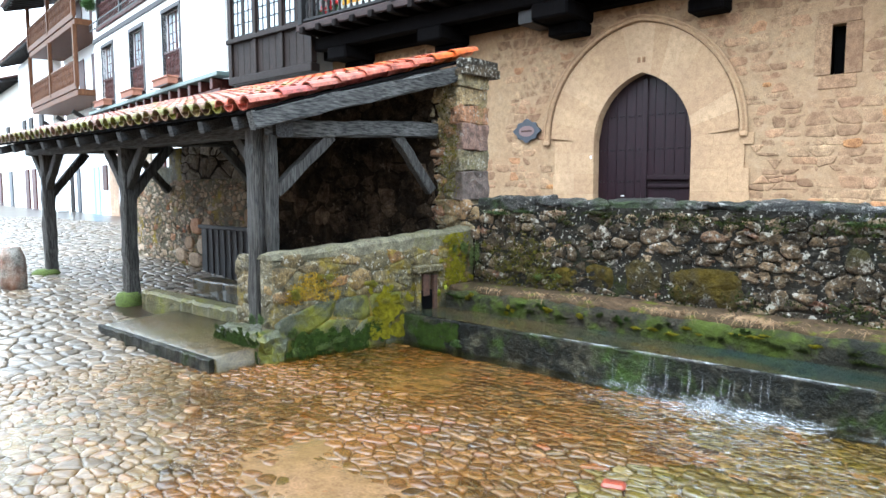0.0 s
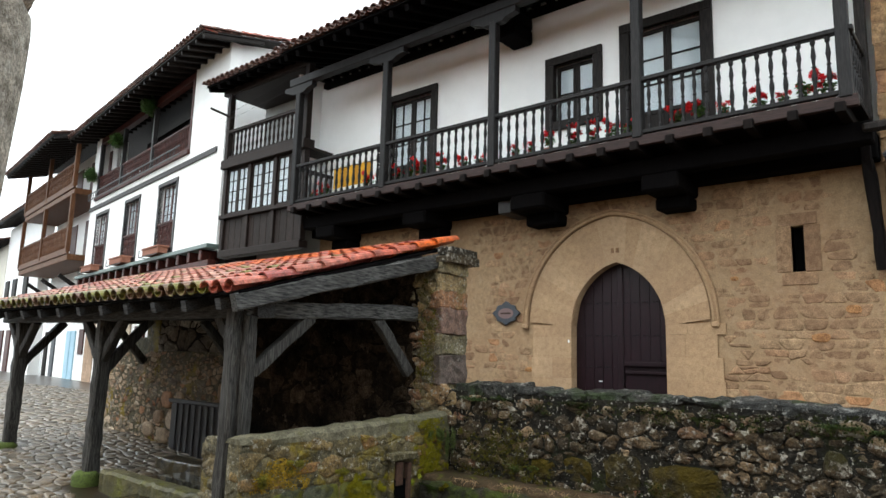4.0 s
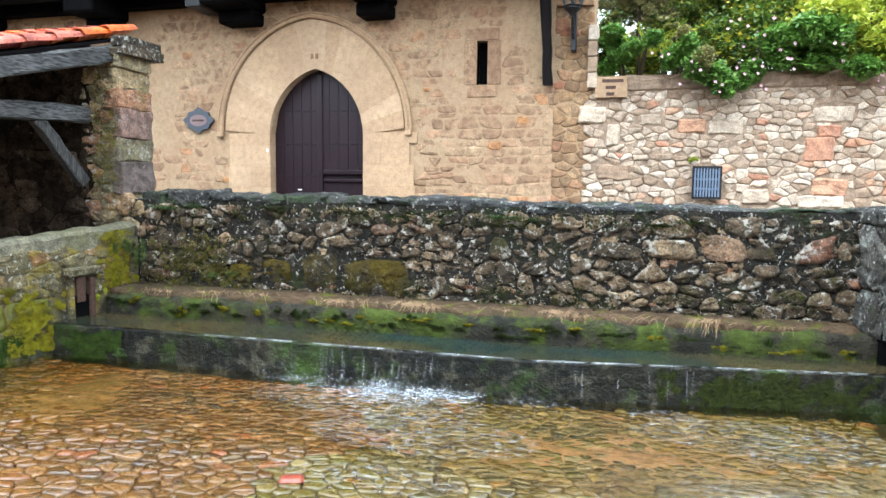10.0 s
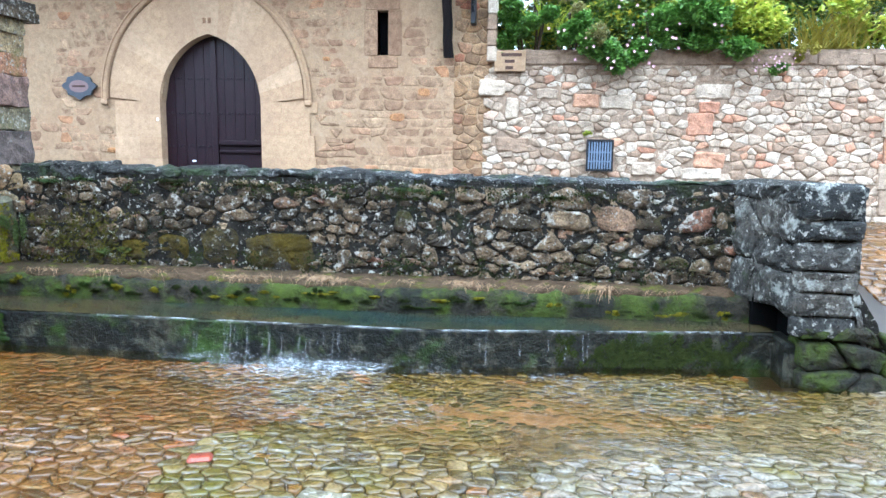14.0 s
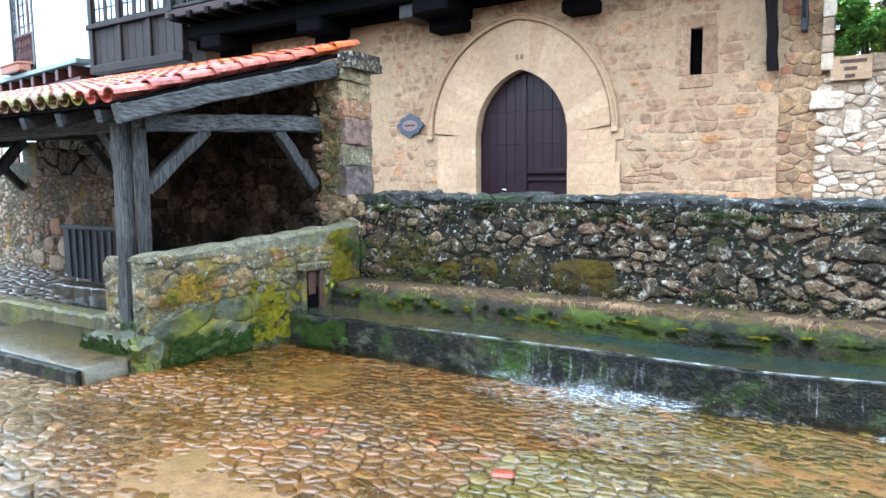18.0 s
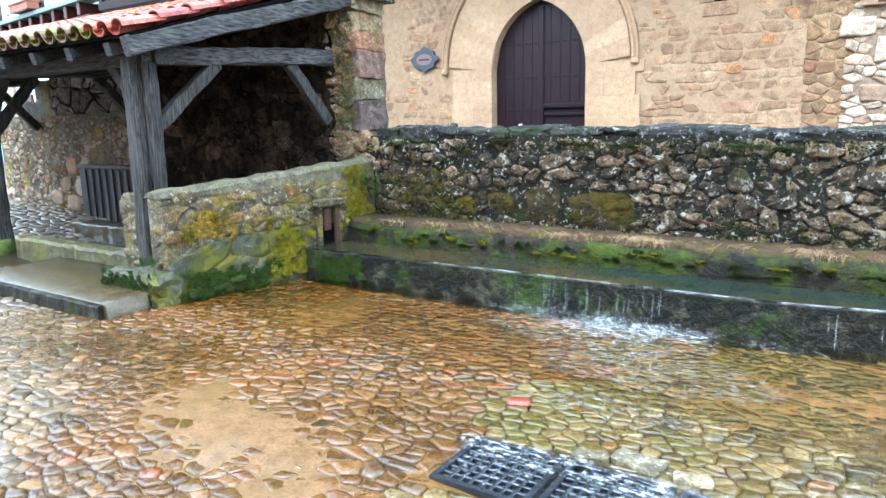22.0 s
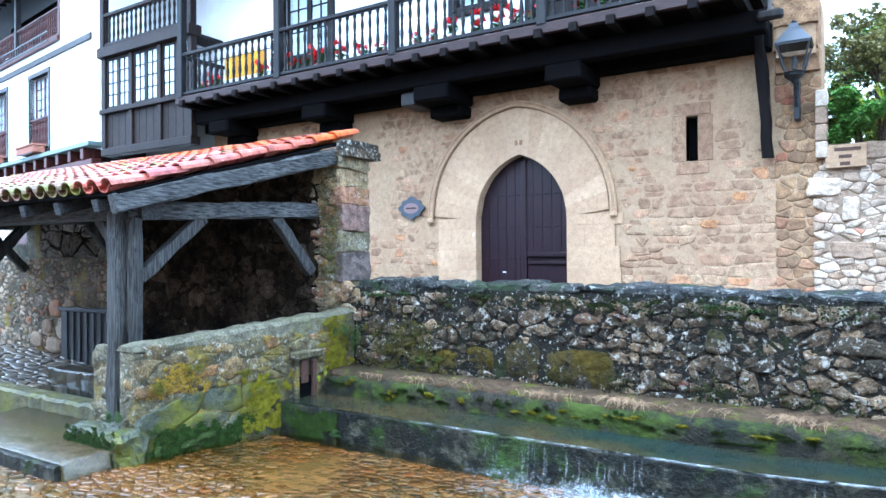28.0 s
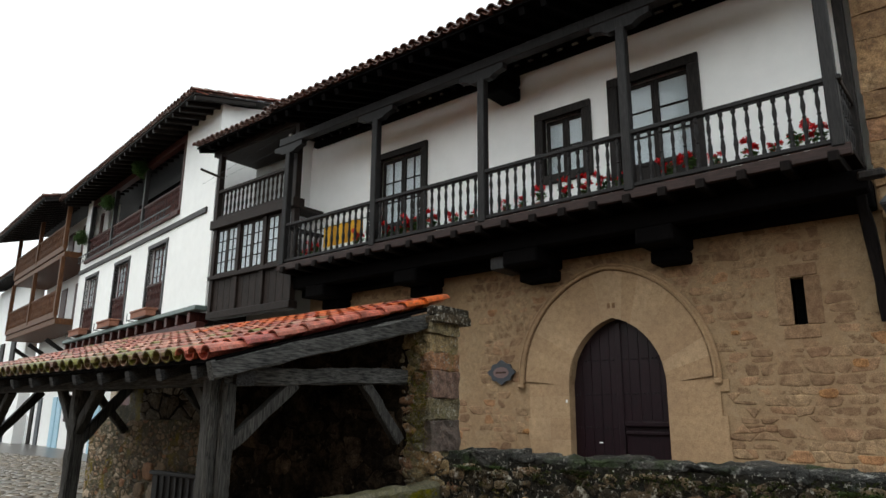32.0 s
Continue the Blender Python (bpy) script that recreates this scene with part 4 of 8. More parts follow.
water_sheet("water_basin", -8.6, -5.95, 4.0, 4.97, 0.16, 10, 5, M["channel_water"], "dark still water in the wash basin")


# the shed
def shed():
    t = thing("laundry_shed", (-8.3, 4.6, 0), "open timber laundry shed with a lean-to clay tile roof", "shed")
    W = M["old_wood"]
    for x, y, zb, w in ((-5.71, 3.71, 0.2, 0.17), (-8.97, 3.9, 0.22, 0.17), (-11.8, 3.9, 0.22, 0.17)):
        part("post", beam((x, y, zb), (x + 0.02, y, 2.16), w, 0.17, 0.025, 0.012, 14, int(-x * 7)), M["old_post"], t, "grey weathered split post")
    part("post", beam((-5.565, 3.77, 0.6), (-5.56, 3.77, 2.1), 0.085, 0.13, 0.018, 0.010, 14, 3), M["old_post"], t)
    part("front_beam", beam((-12.4, 3.9, 2.22), (-5.5, 3.9, 2.2), 0.2, 0.2, 0.02, 0.008, 14, 5), W, t)
    part("tie_beam", beam((-5.64, 3.72, 2.17), (-5.44, 5.95, 2.27), 0.16, 0.17, 0.02, 0.012, 12, 6), M["old_wood_deep"], t)
    part("verge_rafter", beam((-5.27, 3.38, 2.20), (-5.10, 5.97, 2.88), 0.10, 0.16, 0.015, 0.010, 12, 7), M["old_wood_deep"], t)
    for i, x in enumerate((-8.97, -11.8)):
        part("tie_beam", beam((x, 3.9, 2.22), (x, 5.95, 2.3), 0.16, 0.16, 0.02, 0.008, 6, 8 + i), M["old_wood_deep"], t)
    braces = [((-5.62, 3.85, 1.56), (-5.56, 4.5, 2.14)), ((-5.44, 5.9, 1.56), (-5.48, 5.38, 2.18))]
    for x in (-5.76, -8.97, -11.8):
        if x > -11:
            braces.append(((x - 0.05, 3.9, 1.62), (x - 0.55, 3.9, 2.14)))
        if x < -6:
            braces.append(((x + 0.05, 3.9, 1.62), (x + 0.55, 3.9, 2.14)))
            braces.append(((x, 3.95, 1.5), (x, 4.5, 2.16)))
            braces.append(((x, 5.9, 1.55), (x, 5.3, 2.2)))
    braces.append(((-11.85, 3.9, 1.75), (-12.25, 3.9, 2.15)))
    for i, (a, b) in enumerate(braces):
        part("brace", beam(a, b, 0.10, 0.12, 0.012, 0.008, 6, 20 + i), M["old_post"], t)
    for i in range(12):
        x = -12.3 + i * 0.61
        part("rafter", beam((x, 3.42, 2.19), (x, 6.2, 3.0), 0.09, 0.11, 0.01, 0.004, 4, 40 + i), W, t)
    bm = bmesh.new()
    vs = [bm.verts.new(p) for p in ((-12.5, 3.40, 2.27), (-5.23, 3.40, 2.27), (-5.08, 6.25, 3.07), (-12.5, 6.25, 3.07))]
    bm.faces.new(vs)
    up = bmesh.ops.extrude_face_region(bm, geom=bm.faces[:])["geom"]
    bmesh.ops.translate(bm, verts=[g for g in up if isinstance(g, bmesh.types.BMVert)], vec=(0, 0, 0.03))
    bmesh.ops.recalc_face_normals(bm, faces=bm.faces)
    part("roof_deck", bm, M["shade_wood"], t)
    return t


shed_thing = shed()


def tile_mesh(name, length, r0, r1, mat, sides=6, thick=0.014, up=True):
    """A half-round clay tile that tapers, along +y, hollow below (cover) or above (pan)."""
    bm = bmesh.new()
    s = 1 if up else -1
    loops = []
    for y, r in ((0, r0), (length, r1)):
        for off in (0, -thick):
            loops.append([bm.verts.new(((r + off) * math.cos(math.pi * i / sides), y, s * (r + off) * math.sin(math.pi * i / sides) * 0.8)) for i in range(sides + 1)])
    o0, i0, o1, i1 = loops
    for i in range(sides):
        for a, b in ((o0, o1), (i1, i0), (i0, o0), (o1, i1)):
            bm.faces.new((a[i], a[i + 1], b[i + 1], b[i]))
    for i in (0, sides):
        bm.faces.new((o0[i], o1[i], i1[i], i0[i]))
    bmesh.ops.recalc_face_normals(bm, faces=bm.faces)
    return mesh_of(name, bm, mat, False)


def tiled_roof(parent, x_eave0, x_eave1, x_top0, x_top1, y0, z0, y1, z1, pitch, length, mats, seed, rows=None, r=0.085, lift=0.05):
    """Courses of cover and pan tiles up a slope. mats(column share, row share) gives the material's key."""
    rnd = random.Random(seed)
    slope = math.atan2(z1 - z0, y1 - y0)
    run = math.hypot(z1 - z0, y1 - y0)
    n, m = round((x_eave1 - x_eave0) / pitch), math.ceil(run / (length * 0.82))
    shapes = {}
    for j in range(m if rows is None else min(rows, m)):
        f = j * length * 0.82 / run
        for i in range(n + 1):
            xe = x_eave0 + (x_eave1 - x_eave0) * i / n
            xt = x_top0 + (x_top1 - x_top0) * i / n
            x, y, z = xe + (xt - xe) * f, y0 + (y1 - y0) * f, z0 + (z1 - z0) * f + lift
            for cover in (True, False):
                if not cover and i == n:
                    continue
                key = (mats(i / n, f, rnd), cover)
                if key not in shapes:
                    shapes[key] = tile_mesh("roof_tile", length, r, r * 0.82, M[key[0]], up=cover)
                turn = math.degrees(slope) + rnd.uniform(-1.5, 1.5) - (2.5 if cover else 0)
                piece("roof_tile", shapes[key], parent, pose(x + (0 if cover else pitch / 2) + rnd.uniform(-0.008, 0.008), y - (0.03 if cover else 0.0) + rnd.uniform(-0.01, 0.01), z + (0.035 if cover else 0.045), turn, 0, rnd.uniform(-2, 2)))


def shed_tile(u, f, rnd):
    if f < 0.1 and u < 0.93:
        return "tile_old"
    if f > 0.62 and u > 0.45:
        return "tile_orange" if rnd.random() < 0.7 else "tile_red"
    if u > 0.93:
        return "tile_red"
    return rnd.choice(("tile", "tile", "tile_pale", "tile_pale", "tile", "tile_old"))


tiled_roof(shed_thing, -12.4, -5.29, -12.4, -5.16, 3.36, 2.26, 6.3, 3.1, 0.205, 0.42, shed_tile, 2)

# main house: stone ground floor
FY = 10.1
DOOR_X, DOOR_W, SPRING, RISE = -4.82, 0.815, 2.33, 1.04
HOOD_X = -4.895
arch = pointed(DOOR_X, DOOR_W, SPRING, RISE)
arch_steps = [DOOR_X - DOOR_W + DOOR_W * 2 * i / 20 for i in range(21)]
STREET = 0.72
bm = wall_slices(-12.3, -0.5, 0.2, 4.98, FY + 0.02, FY + 0.62, [(DOOR_X - DOOR_W, DOOR_X + DOOR_W, flat(STREET), arch), (-2.2, -2.04, flat(3.05), flat(3.69))], arch_steps)
front = solid("wall_front", bm, M["facade_mortar"], "ochre and pink sandstone masonry of the house front, patched with plaster", "wall", "structure")
bm = wall_slices(-12.5, -1.22, 4.98, 8.75, FY, FY + 0.4, [(-10.14, -8.88, flat(5.02), flat(7.27)), (-5.98, -5.16, flat(5.96), flat(7.04)), (-4.52, -3.30, flat(5.02), flat(7.245))])
solid("wall_upper", bm, M["plaster"], "smooth white limewashed upper wall behind the balcony", "wall", "structure")
solid("wall_upper_return", boxes(((-12.6, 9.44, 4.98), (-12.502, 10.3, 8.6))), M["plaster"], "white limewashed side wall at the balcony's end", "wall", "structure")
solid("wall_house_back", boxes(((-28, 16.5, 0), (-2.4, 16.9, 10)), ((-1.5, 10.75, 0.2), (-1.12, 16.4, 8.6)), ((-15.2, 10.6, 0.0), (-12.4, 10.9, 8.6))), M["plaster"], "plain plastered walls that close the house", "wall", "structure")
solid("floor_upper", boxes(((-15.1, 10.52, 4.8), (-0.9, 16.4, 4.96))), M["dark_wood"], "dark boarded upper floor inside the house", "floor", "structure")

# quoined pilaster at the house's end
pil = thing("wall_pilaster", (-0.8, 10.2, 0), "tall ochre stone end pilaster of the firewall", "wall", kind="structure")
part("core", boxes(((-1.02, 10.13, 0.4), (-0.56, 11.0, 4.3)), ((-1.02, 9.99, 4.3), (-0.56, 11.0, 8.9))), M["facade_mortar"], pil)

# garden wall
gw = thing("wall_garden", (3, 10.2, 0.6), "old garden wall of mixed pale rubble stone", "wall", kind="structure")
part("core", boxes(((-0.5, 10.088, 0.2), (9.5, 10.6, 3.12))), M["garden_mortar"], gw)
# unseen walls added to block low sky; their height sets the shading
opposite = thing("house_opposite", (-6, -5, 0), "unseen plain walls added to block low sky light", "house")
part("wall", boxes(((-34, -9.4, -0.1), (14, -9.0, 8.2))), M["facade_mortar"], opposite)
part("wall", boxes(((9.6, -8.9, -0.1), (10.0, 2.0, 4.6))), M["facade_mortar"], opposite)
solid("ground_garden", boxes(((-0.48, 10.62, 0.2), (30, 40, 3.08))), M["soil"], "raised garden earth behind the wall", "ground", "structure")

# the side wall's eastern face
WA, WB = Vector((-5.305, 3.59, 0)), Vector((-4.84, 5.95, 0))
WD = (WB - WA).normalized()
WN = Vector((WD.y, -WD.x, 0))


def on_side(u, v, h):
    p = WA + WD * u + WN * h
    return (p.x, p.y, v)


# main balcony
BAL_Y, BAL_X0, BAL_X1, BAL_Z, RAIL_Z = 9.0, -11.91, -1.18, 4.98, 5.90


def baluster_mesh(name, h, r, mat, sides=8):
    p = ((0.9, 0), (0.9, 0.06), (0.55, 0.10), (0.75, 0.20), (1.0, 0.30), (0.7, 0.42), (0.5, 0.48), (0.9, 0.50), (0.5, 0.54), (0.7, 0.62), (0.95, 0.70), (0.65, 0.82), (0.5, 0.88), (0.95, 0.92), (0.95, 1))
    return mesh_of(name, lathe([(a * r, b * h) for a, b in p], sides), mat, False)


def balcony():
    t = thing("balcony", (-6.5, 9.5, 4.9), "long dark timber balcony with turned balusters", "balcony")
    G, D = M["balcony_wood"], M["dark_wood"]
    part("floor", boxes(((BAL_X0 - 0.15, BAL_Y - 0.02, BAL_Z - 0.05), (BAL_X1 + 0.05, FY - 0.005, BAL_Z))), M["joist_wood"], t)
    part("fascia", boxes(((BAL_X0 - 0.15, BAL_Y - 0.06, BAL_Z - 0.12), (BAL_X1 + 0.06, BAL_Y + 0.03, BAL_Z + 0.03)), bevel=0.01), M["fascia_wood"], t, "red-brown balcony edge board")
    part("bottom_rail", boxes(((BAL_X0, BAL_Y - 0.035, BAL_Z + 0.06), (BAL_X1, BAL_Y + 0.035, BAL_Z + 0.12)), bevel=0.008), G, t)
    part("hand_rail", boxes(((BAL_X0 - 0.03, BAL_Y - 0.055, RAIL_Z - 0.07), (BAL_X1 + 0.05, BAL_Y + 0.055, RAIL_Z)), bevel=0.012), G, t)
    posts = (BAL_X0, -9.14, -6.52, -3.90, -1.25)
    for x in posts:
        part("post", boxes(((x - 0.075, BAL_Y - 0.075, BAL_Z), (x + 0.075, BAL_Y + 0.075, 7.61)), bevel=0.015), G, t)
        bm = bmesh.new()
        prof = ((-0.48, 0.0), (-0.48, -0.10), (-0.30, -0.14), (-0.2, -0.2), (0.2, -0.2), (0.30, -0.14), (0.48, -0.10), (0.48, 0.0))
        for y in (BAL_Y - 0.07, BAL_Y + 0.07):
            bm.faces.new([bm.verts.new((min(x + a, BAL_X1 + 0.1), y, 7.765 + b)) for a, b in prof])
        bm.verts.ensure_lookup_table()
        for i in range(8):
            bm.faces.new((bm.verts[i], bm.verts[(i + 1) % 8], bm.verts[8 + (i + 1) % 8], bm.verts[8 + i]))
        bmesh.ops.recalc_face_normals(bm, faces=bm.faces)
        part("bracket_capital", bm, G, t)
    part("plate_beam", boxes(((BAL_X0 - 0.3, BAL_Y - 0.09, 7.768), (BAL_X1 + 0.2, BAL_Y + 0.09, 7.95)), bevel=0.012), G, t)
    me = baluster_mesh("baluster", RAIL_Z - BAL_Z - 0.19, 0.034, G)
    for a, b in zip(posts, posts[1:]):
        for i in range(1, 16):
            piece("baluster", me, t, pose(a + (b - a) * i / 16, BAL_Y, BAL_Z + 0.12))
    for x in (BAL_X1 - 0.02, BAL_X0 - 0.05):
        part("side_rail", boxes(((x - 0.05, BAL_Y + 0.05, RAIL_Z - 0.07), (x + 0.05, FY, RAIL_Z)), bevel=0.008), G, t)
        part("side_bottom_rail", boxes(((x - 0.03, BAL_Y + 0.05, BAL_Z + 0.06), (x + 0.03, FY, BAL_Z + 0.12)), bevel=0.008), G, t)
        for i in range(1, 7):
            piece("baluster", me, t, pose(x, BAL_Y + i * 0.155, BAL_Z + 0.12))
    for i in range(21):
        x = BAL_X0 + 0.1 + i * 0.525
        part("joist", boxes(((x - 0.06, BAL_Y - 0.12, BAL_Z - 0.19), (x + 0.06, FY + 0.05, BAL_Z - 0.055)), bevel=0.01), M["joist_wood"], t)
    part("bearer", boxes(((BAL_X0 - 0.1, 9.35, 4.52), (BAL_X1 + 0.12, 9.6, 4.785)), bevel=0.02), M["shade_wood"], t)
    part("wall_plate", boxes(((BAL_X0 - 0.4, 9.86, 4.42), (BAL_X1 + 0.1, 10.115, 4.786)), bevel=0.02), M["shade_wood"], t)
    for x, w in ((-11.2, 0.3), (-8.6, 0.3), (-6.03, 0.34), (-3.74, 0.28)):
        part("corbel", boxes(((x - w, 9.3, 4.26), (x + w, 10.3, 4.515)), ((x - w * 0.9, 9.75, 4.06), (x + w * 0.9, 10.3, 4.259)), bevel=0.03), M["shade_wood"], t)
    part("beam_end", boxes(((-6.75, 9.5, 4.28), (-6.47, 10.2, 4.51)), bevel=0.015), M["grey_paint_wood"], t, "sawn grey beam end")
    part("wall_post", beam((-1.13, 10.0, 3.0), (-1.22, 9.9, 4.9), 0.13, 0.16, 0.02, 0.012, 8, 2), M["joist_wood"], t, "dark strut down the wall at the balcony's end")
    part("corner_post", boxes(((BAL_X1 - 0.06, FY - 0.2, BAL_Z), (BAL_X1 + 0.06, FY - 0.06, 8.3)), bevel=0.012), D, t)
    part("beam_end", boxes(((BAL_X1 + 0.02, 9.28, 4.62), (BAL_X1 + 0.32, 9.40, 4.74)), bevel=0.03), D, t)
    return t


balcony_thing = balcony()


def house_roof():
    t = thing("house_roof", (-6.5, 9, 8.3), "clay tile roof with deep dark timber eaves", "roof")
    y0, z0, y1, z1 = 8.25, 8.17, 16.4, 10.6
    bm = bmesh.new()
    for a in ((0, 0), (0, 0.04)):
        bm.faces.new([bm.verts.new(p) for p in ((-11.7, y0, z0 + a[1]), (-0.72, y0, z0 + a[1]), (-0.72, y1, z1 + a[1]), (-11.7, y1, z1 + a[1]))])
    bm.verts.ensure_lookup_table()
    for i in range(4):
        bm.faces.new((bm.verts[i], bm.verts[(i + 1) % 4], bm.verts[4 + (i + 1) % 4], bm.verts[4 + i]))
    bmesh.ops.recalc_face_normals(bm, faces=bm.faces)
    part("boarding", bm, M["shade_wood"], t)
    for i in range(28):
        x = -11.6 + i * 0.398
        part("rafter", beam((x, y0 + 0.06, z0 - 0.07), (x, 11, z0 - 0.07 + (z1 - z0) * (11 - y0) / (y1 - y0)), 0.1, 0.13), M["shade_wood"], t)
    part("inner_plate", boxes(((-12.3, FY - 0.14, 8.11), (-1.0, FY - 0.003, 8.24)), bevel=0.01), M["shade_wood"], t)
    part("upper_plate", boxes(((-12.3, FY - 0.13, 8.37), (-1.0, FY - 0.003, 8.68)), bevel=0.01), M["shade_wood"], t)
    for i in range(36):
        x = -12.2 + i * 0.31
        part("joist_end", boxes(((x - 0.055, FY - 0.3, 8.242), (x + 0.055, FY - 0.003, 8.368)), bevel=0.008), M["shade_wood"], t)
    part("eave_bracket", boxes(((-6.86, 9.45, 7.58), (-6.42, FY - 0.01, 7.85)), ((-6.86, 9.15, 7.86), (-6.42, FY - 0.01, 8.105)), bevel=0.03), M["shade_wood"], t)
    tiled_roof(t, -11.75, -0.75, -11.75, -0.75, y0 - 0.08, z0 + 0.02, y1, z1, 0.215, 0.45, lambda u, f, r: "tile_dark", 5, 3, 0.09)
    bm = bmesh.new()
    bm.faces.new([bm.verts.new(p) for p in ((-11.9, y0 + 1.1, z0 + 0.47), (-0.72, y0 + 1.1, z0 + 0.47), (-0.72, y1, z1 + 0.1), (-11.9, y1, z1 + 0.1))])
    part("upper_tiles", bm, M["tile_dark"], t)
    bm = boxes(((-12.0, y0 + 1.5, z0 + 0.5), (-11.55, y0 + 2.0, z0 + 1.25)), bevel=0.02)
    part("chimney", bm, M["tile_orange"], t)
    return t


house_roof()


def casement(name, x0, x1, z0, z1, y, cols, rows, mat, parent_kind="structure", door=False, fw=0.14, label=""):
    """A framed window in the opening x0..x1, z0..z1: frame, stiles and bars, panes."""
    t = thing(name, ((x0 + x1) / 2, y, z0), label, "window", kind=parent_kind)
    f = fw
    part("frame", boxes(((x0 - f, y - 0.04, z0 - (0 if door else f)), (x0 + 0.02, y + 0.1, z1)), ((x1 - 0.02, y - 0.04, z0 - (0 if door else f)), (x1 + f, y + 0.1, z1)), ((x0 - f, y - 0.043, z1), (x1 + f, y + 0.1, z1 + f)), *(() if door else (((x0 + 0.021, y - 0.04, z0 - f), (x1 - 0.021, y + 0.1, z0 + 0.01)),)), bevel=0.008), mat, t)
    zl = z0 + (0.75 if door else 0.0)
    mid = (x0 + x1) / 2
    for a, b in ((x0 + 0.022, mid - 0.004), (mid + 0.004, x1 - 0.022)):
        leaf = part("leaf", boxes(((a, y + 0.11, z0), (a + 0.06, y + 0.15, z1 - 0.002)), ((b - 0.06, y + 0.11, z0), (b, y + 0.15, z1 - 0.002)), ((a + 0.061, y + 0.11, z1 - 0.07), (b - 0.061, y + 0.15, z1 - 0.002)), ((a + 0.061, y + 0.11, zl), (b - 0.061, y + 0.15, zl + 0.07)), bevel=0.004), mat, t)
        if door:
            part("panel", boxes(((a + 0.062, y + 0.12, z0 + 0.02), (b - 0.062, y + 0.14, zl - 0.002)), bevel=0.01), mat, t)
        for i in range(1, cols):
            x = a + 0.06 + (b - a - 0.12) * i / cols
            part("bar", boxes(((x - 0.012, y + 0.115, zl + 0.07), (x + 0.012, y + 0.142, z1 - 0.07))), mat, t)
        for i in range(1, rows):
            z = zl + 0.07 + (z1 - zl - 0.14) * i / rows
            part("bar", boxes(((a + 0.06, y + 0.116, z - 0.012), (b - 0.06, y + 0.143, z + 0.012))), mat, t)
        part("pane", boxes(((a + 0.055, y + 0.126, zl + 0.06), (b - 0.055, y + 0.132, z1 - 0.06))), M["glass"], t, "sky-reflecting glass")
        part("curtain", boxes(((a + 0.05, y + 0.146, zl + 0.02), (b - 0.05, y + 0.152, z1 - 0.02))), M["curtain"], t, "white lace curtain, its brightness standing in for sky on the glass")
    return t


casement("window_1", -10.14, -8.88, 5.02, 7.27, FY - 0.02, 2, 3, M["dark_wood"], door=True, label="dark framed balcony door with small white-curtained panes")
casement("window_2", -5.98, -5.16, 5.96, 7.04, FY - 0.02, 1, 2, M["dark_wood"], fw=0.15, label="small dark framed window in the white wall")
casement("window_3", -4.52, -3.30, 5.02, 7.245, FY - 0.02, 1, 3, M["dark_wood"], door=True, fw=0.16, label="dark framed balcony door, one leaf ajar")


# the arched door
def front_door():
    t = thing("door_1", (DOOR_X, FY + 0.3, STREET), "plum-brown studded double door under a pointed arch", "door", kind="structure")
    y = FY + 0.17
    inner = pointed(DOOR_X, DOOR_W, SPRING, RISE)
    n = 10
    step = 2 * DOOR_W / n
    for i in range(n):
        a, b = DOOR_X - DOOR_W + step * i + 0.004, DOOR_X - DOOR_W + step * (i + 1) - 0.004
        bm = bmesh.new()
        low = 1.75 if i >= 5 else STREET + 0.02
        for yy in (y, y + 0.05):
            bm.faces.new([bm.verts.new((x, yy, z)) for x, z in ((a, low), (b, low), (b, inner(b) - 0.002), ((a + b) / 2, inner((a + b) / 2)), (a, inner(a) - 0.002))])
        bm.verts.ensure_lookup_table()
        for k in range(5):
            bm.faces.new((bm.verts[k], bm.verts[(k + 1) % 5], bm.verts[5 + (k + 1) % 5], bm.verts[5 + k]))
        bmesh.ops.recalc_face_normals(bm, faces=bm.faces)
        part("plank", bm, M["door"], t)
    part("meeting_stile", boxes(((DOOR_X - 0.045, y - 0.03, STREET + 0.02), (DOOR_X + 0.045, y - 0.002, 3.3)), bevel=0.008), M["door"], t)
    wicket = part("wicket", boxes(((DOOR_X + 0.05, y + 0.005, STREET + 0.02), (DOOR_X + DOOR_W - 0.005, y + 0.05, 1.70)), bevel=0.01), M["door"], t, "lower hatch leaf of the door")
    part("rail", boxes(((DOOR_X + 0.06, y - 0.06, 1.70), (DOOR_X + DOOR_W - 0.01, y + 0.0, 1.78)), bevel=0.015), M["door"], wicket)
    part("rail", boxes(((DOOR_X + 0.06, y - 0.035, 1.58), (DOOR_X + DOOR_W - 0.01, y + 0.004, 1.63)), bevel=0.01), M["door"], wicket)
    stud = mesh_of("stud", lathe(((0.016, 0), (0.014, 0.008), (0.006, 0.014)), 6), M["iron"])
    for z in (2.19, 2.72, 1.68):
        for i in range(n):
            for o in (-0.03, 0.03):
                x = DOOR_X - DOOR_W + step * (i + 0.5) + o
                if z < inner(x) - 0.1 and not (z < 1.8 and i >= 5):
                    piece("stud", stud, t, pose(x, y - 0.001, z, 90, 0, 0))
    part("lock_plate", boxes(((DOOR_X - 0.40, y - 0.01, 1.44), (DOOR_X - 0.34, y - 0.001, 1.46))), M["plaster"], t, "small pale lock plate")
    part("bell", boxes(((DOOR_X - DOOR_W - 0.06, FY - 0.02, 2.06), (DOOR_X - DOOR_W - 0.03, FY + 0.0, 2.11)), bevel=0.004), M["plaster"], t, "white door bell")
    return t


front_door()
solid("hall_dark", boxes(((-6.4, 10.68, 0.3), (-3.2, 10.73, 3.9)), ((-2.4, 10.3, 2.9), (-1.8, 10.34, 3.85))), M["void"], "black panels for the unlit room behind the door and slit", "wall", "structure")


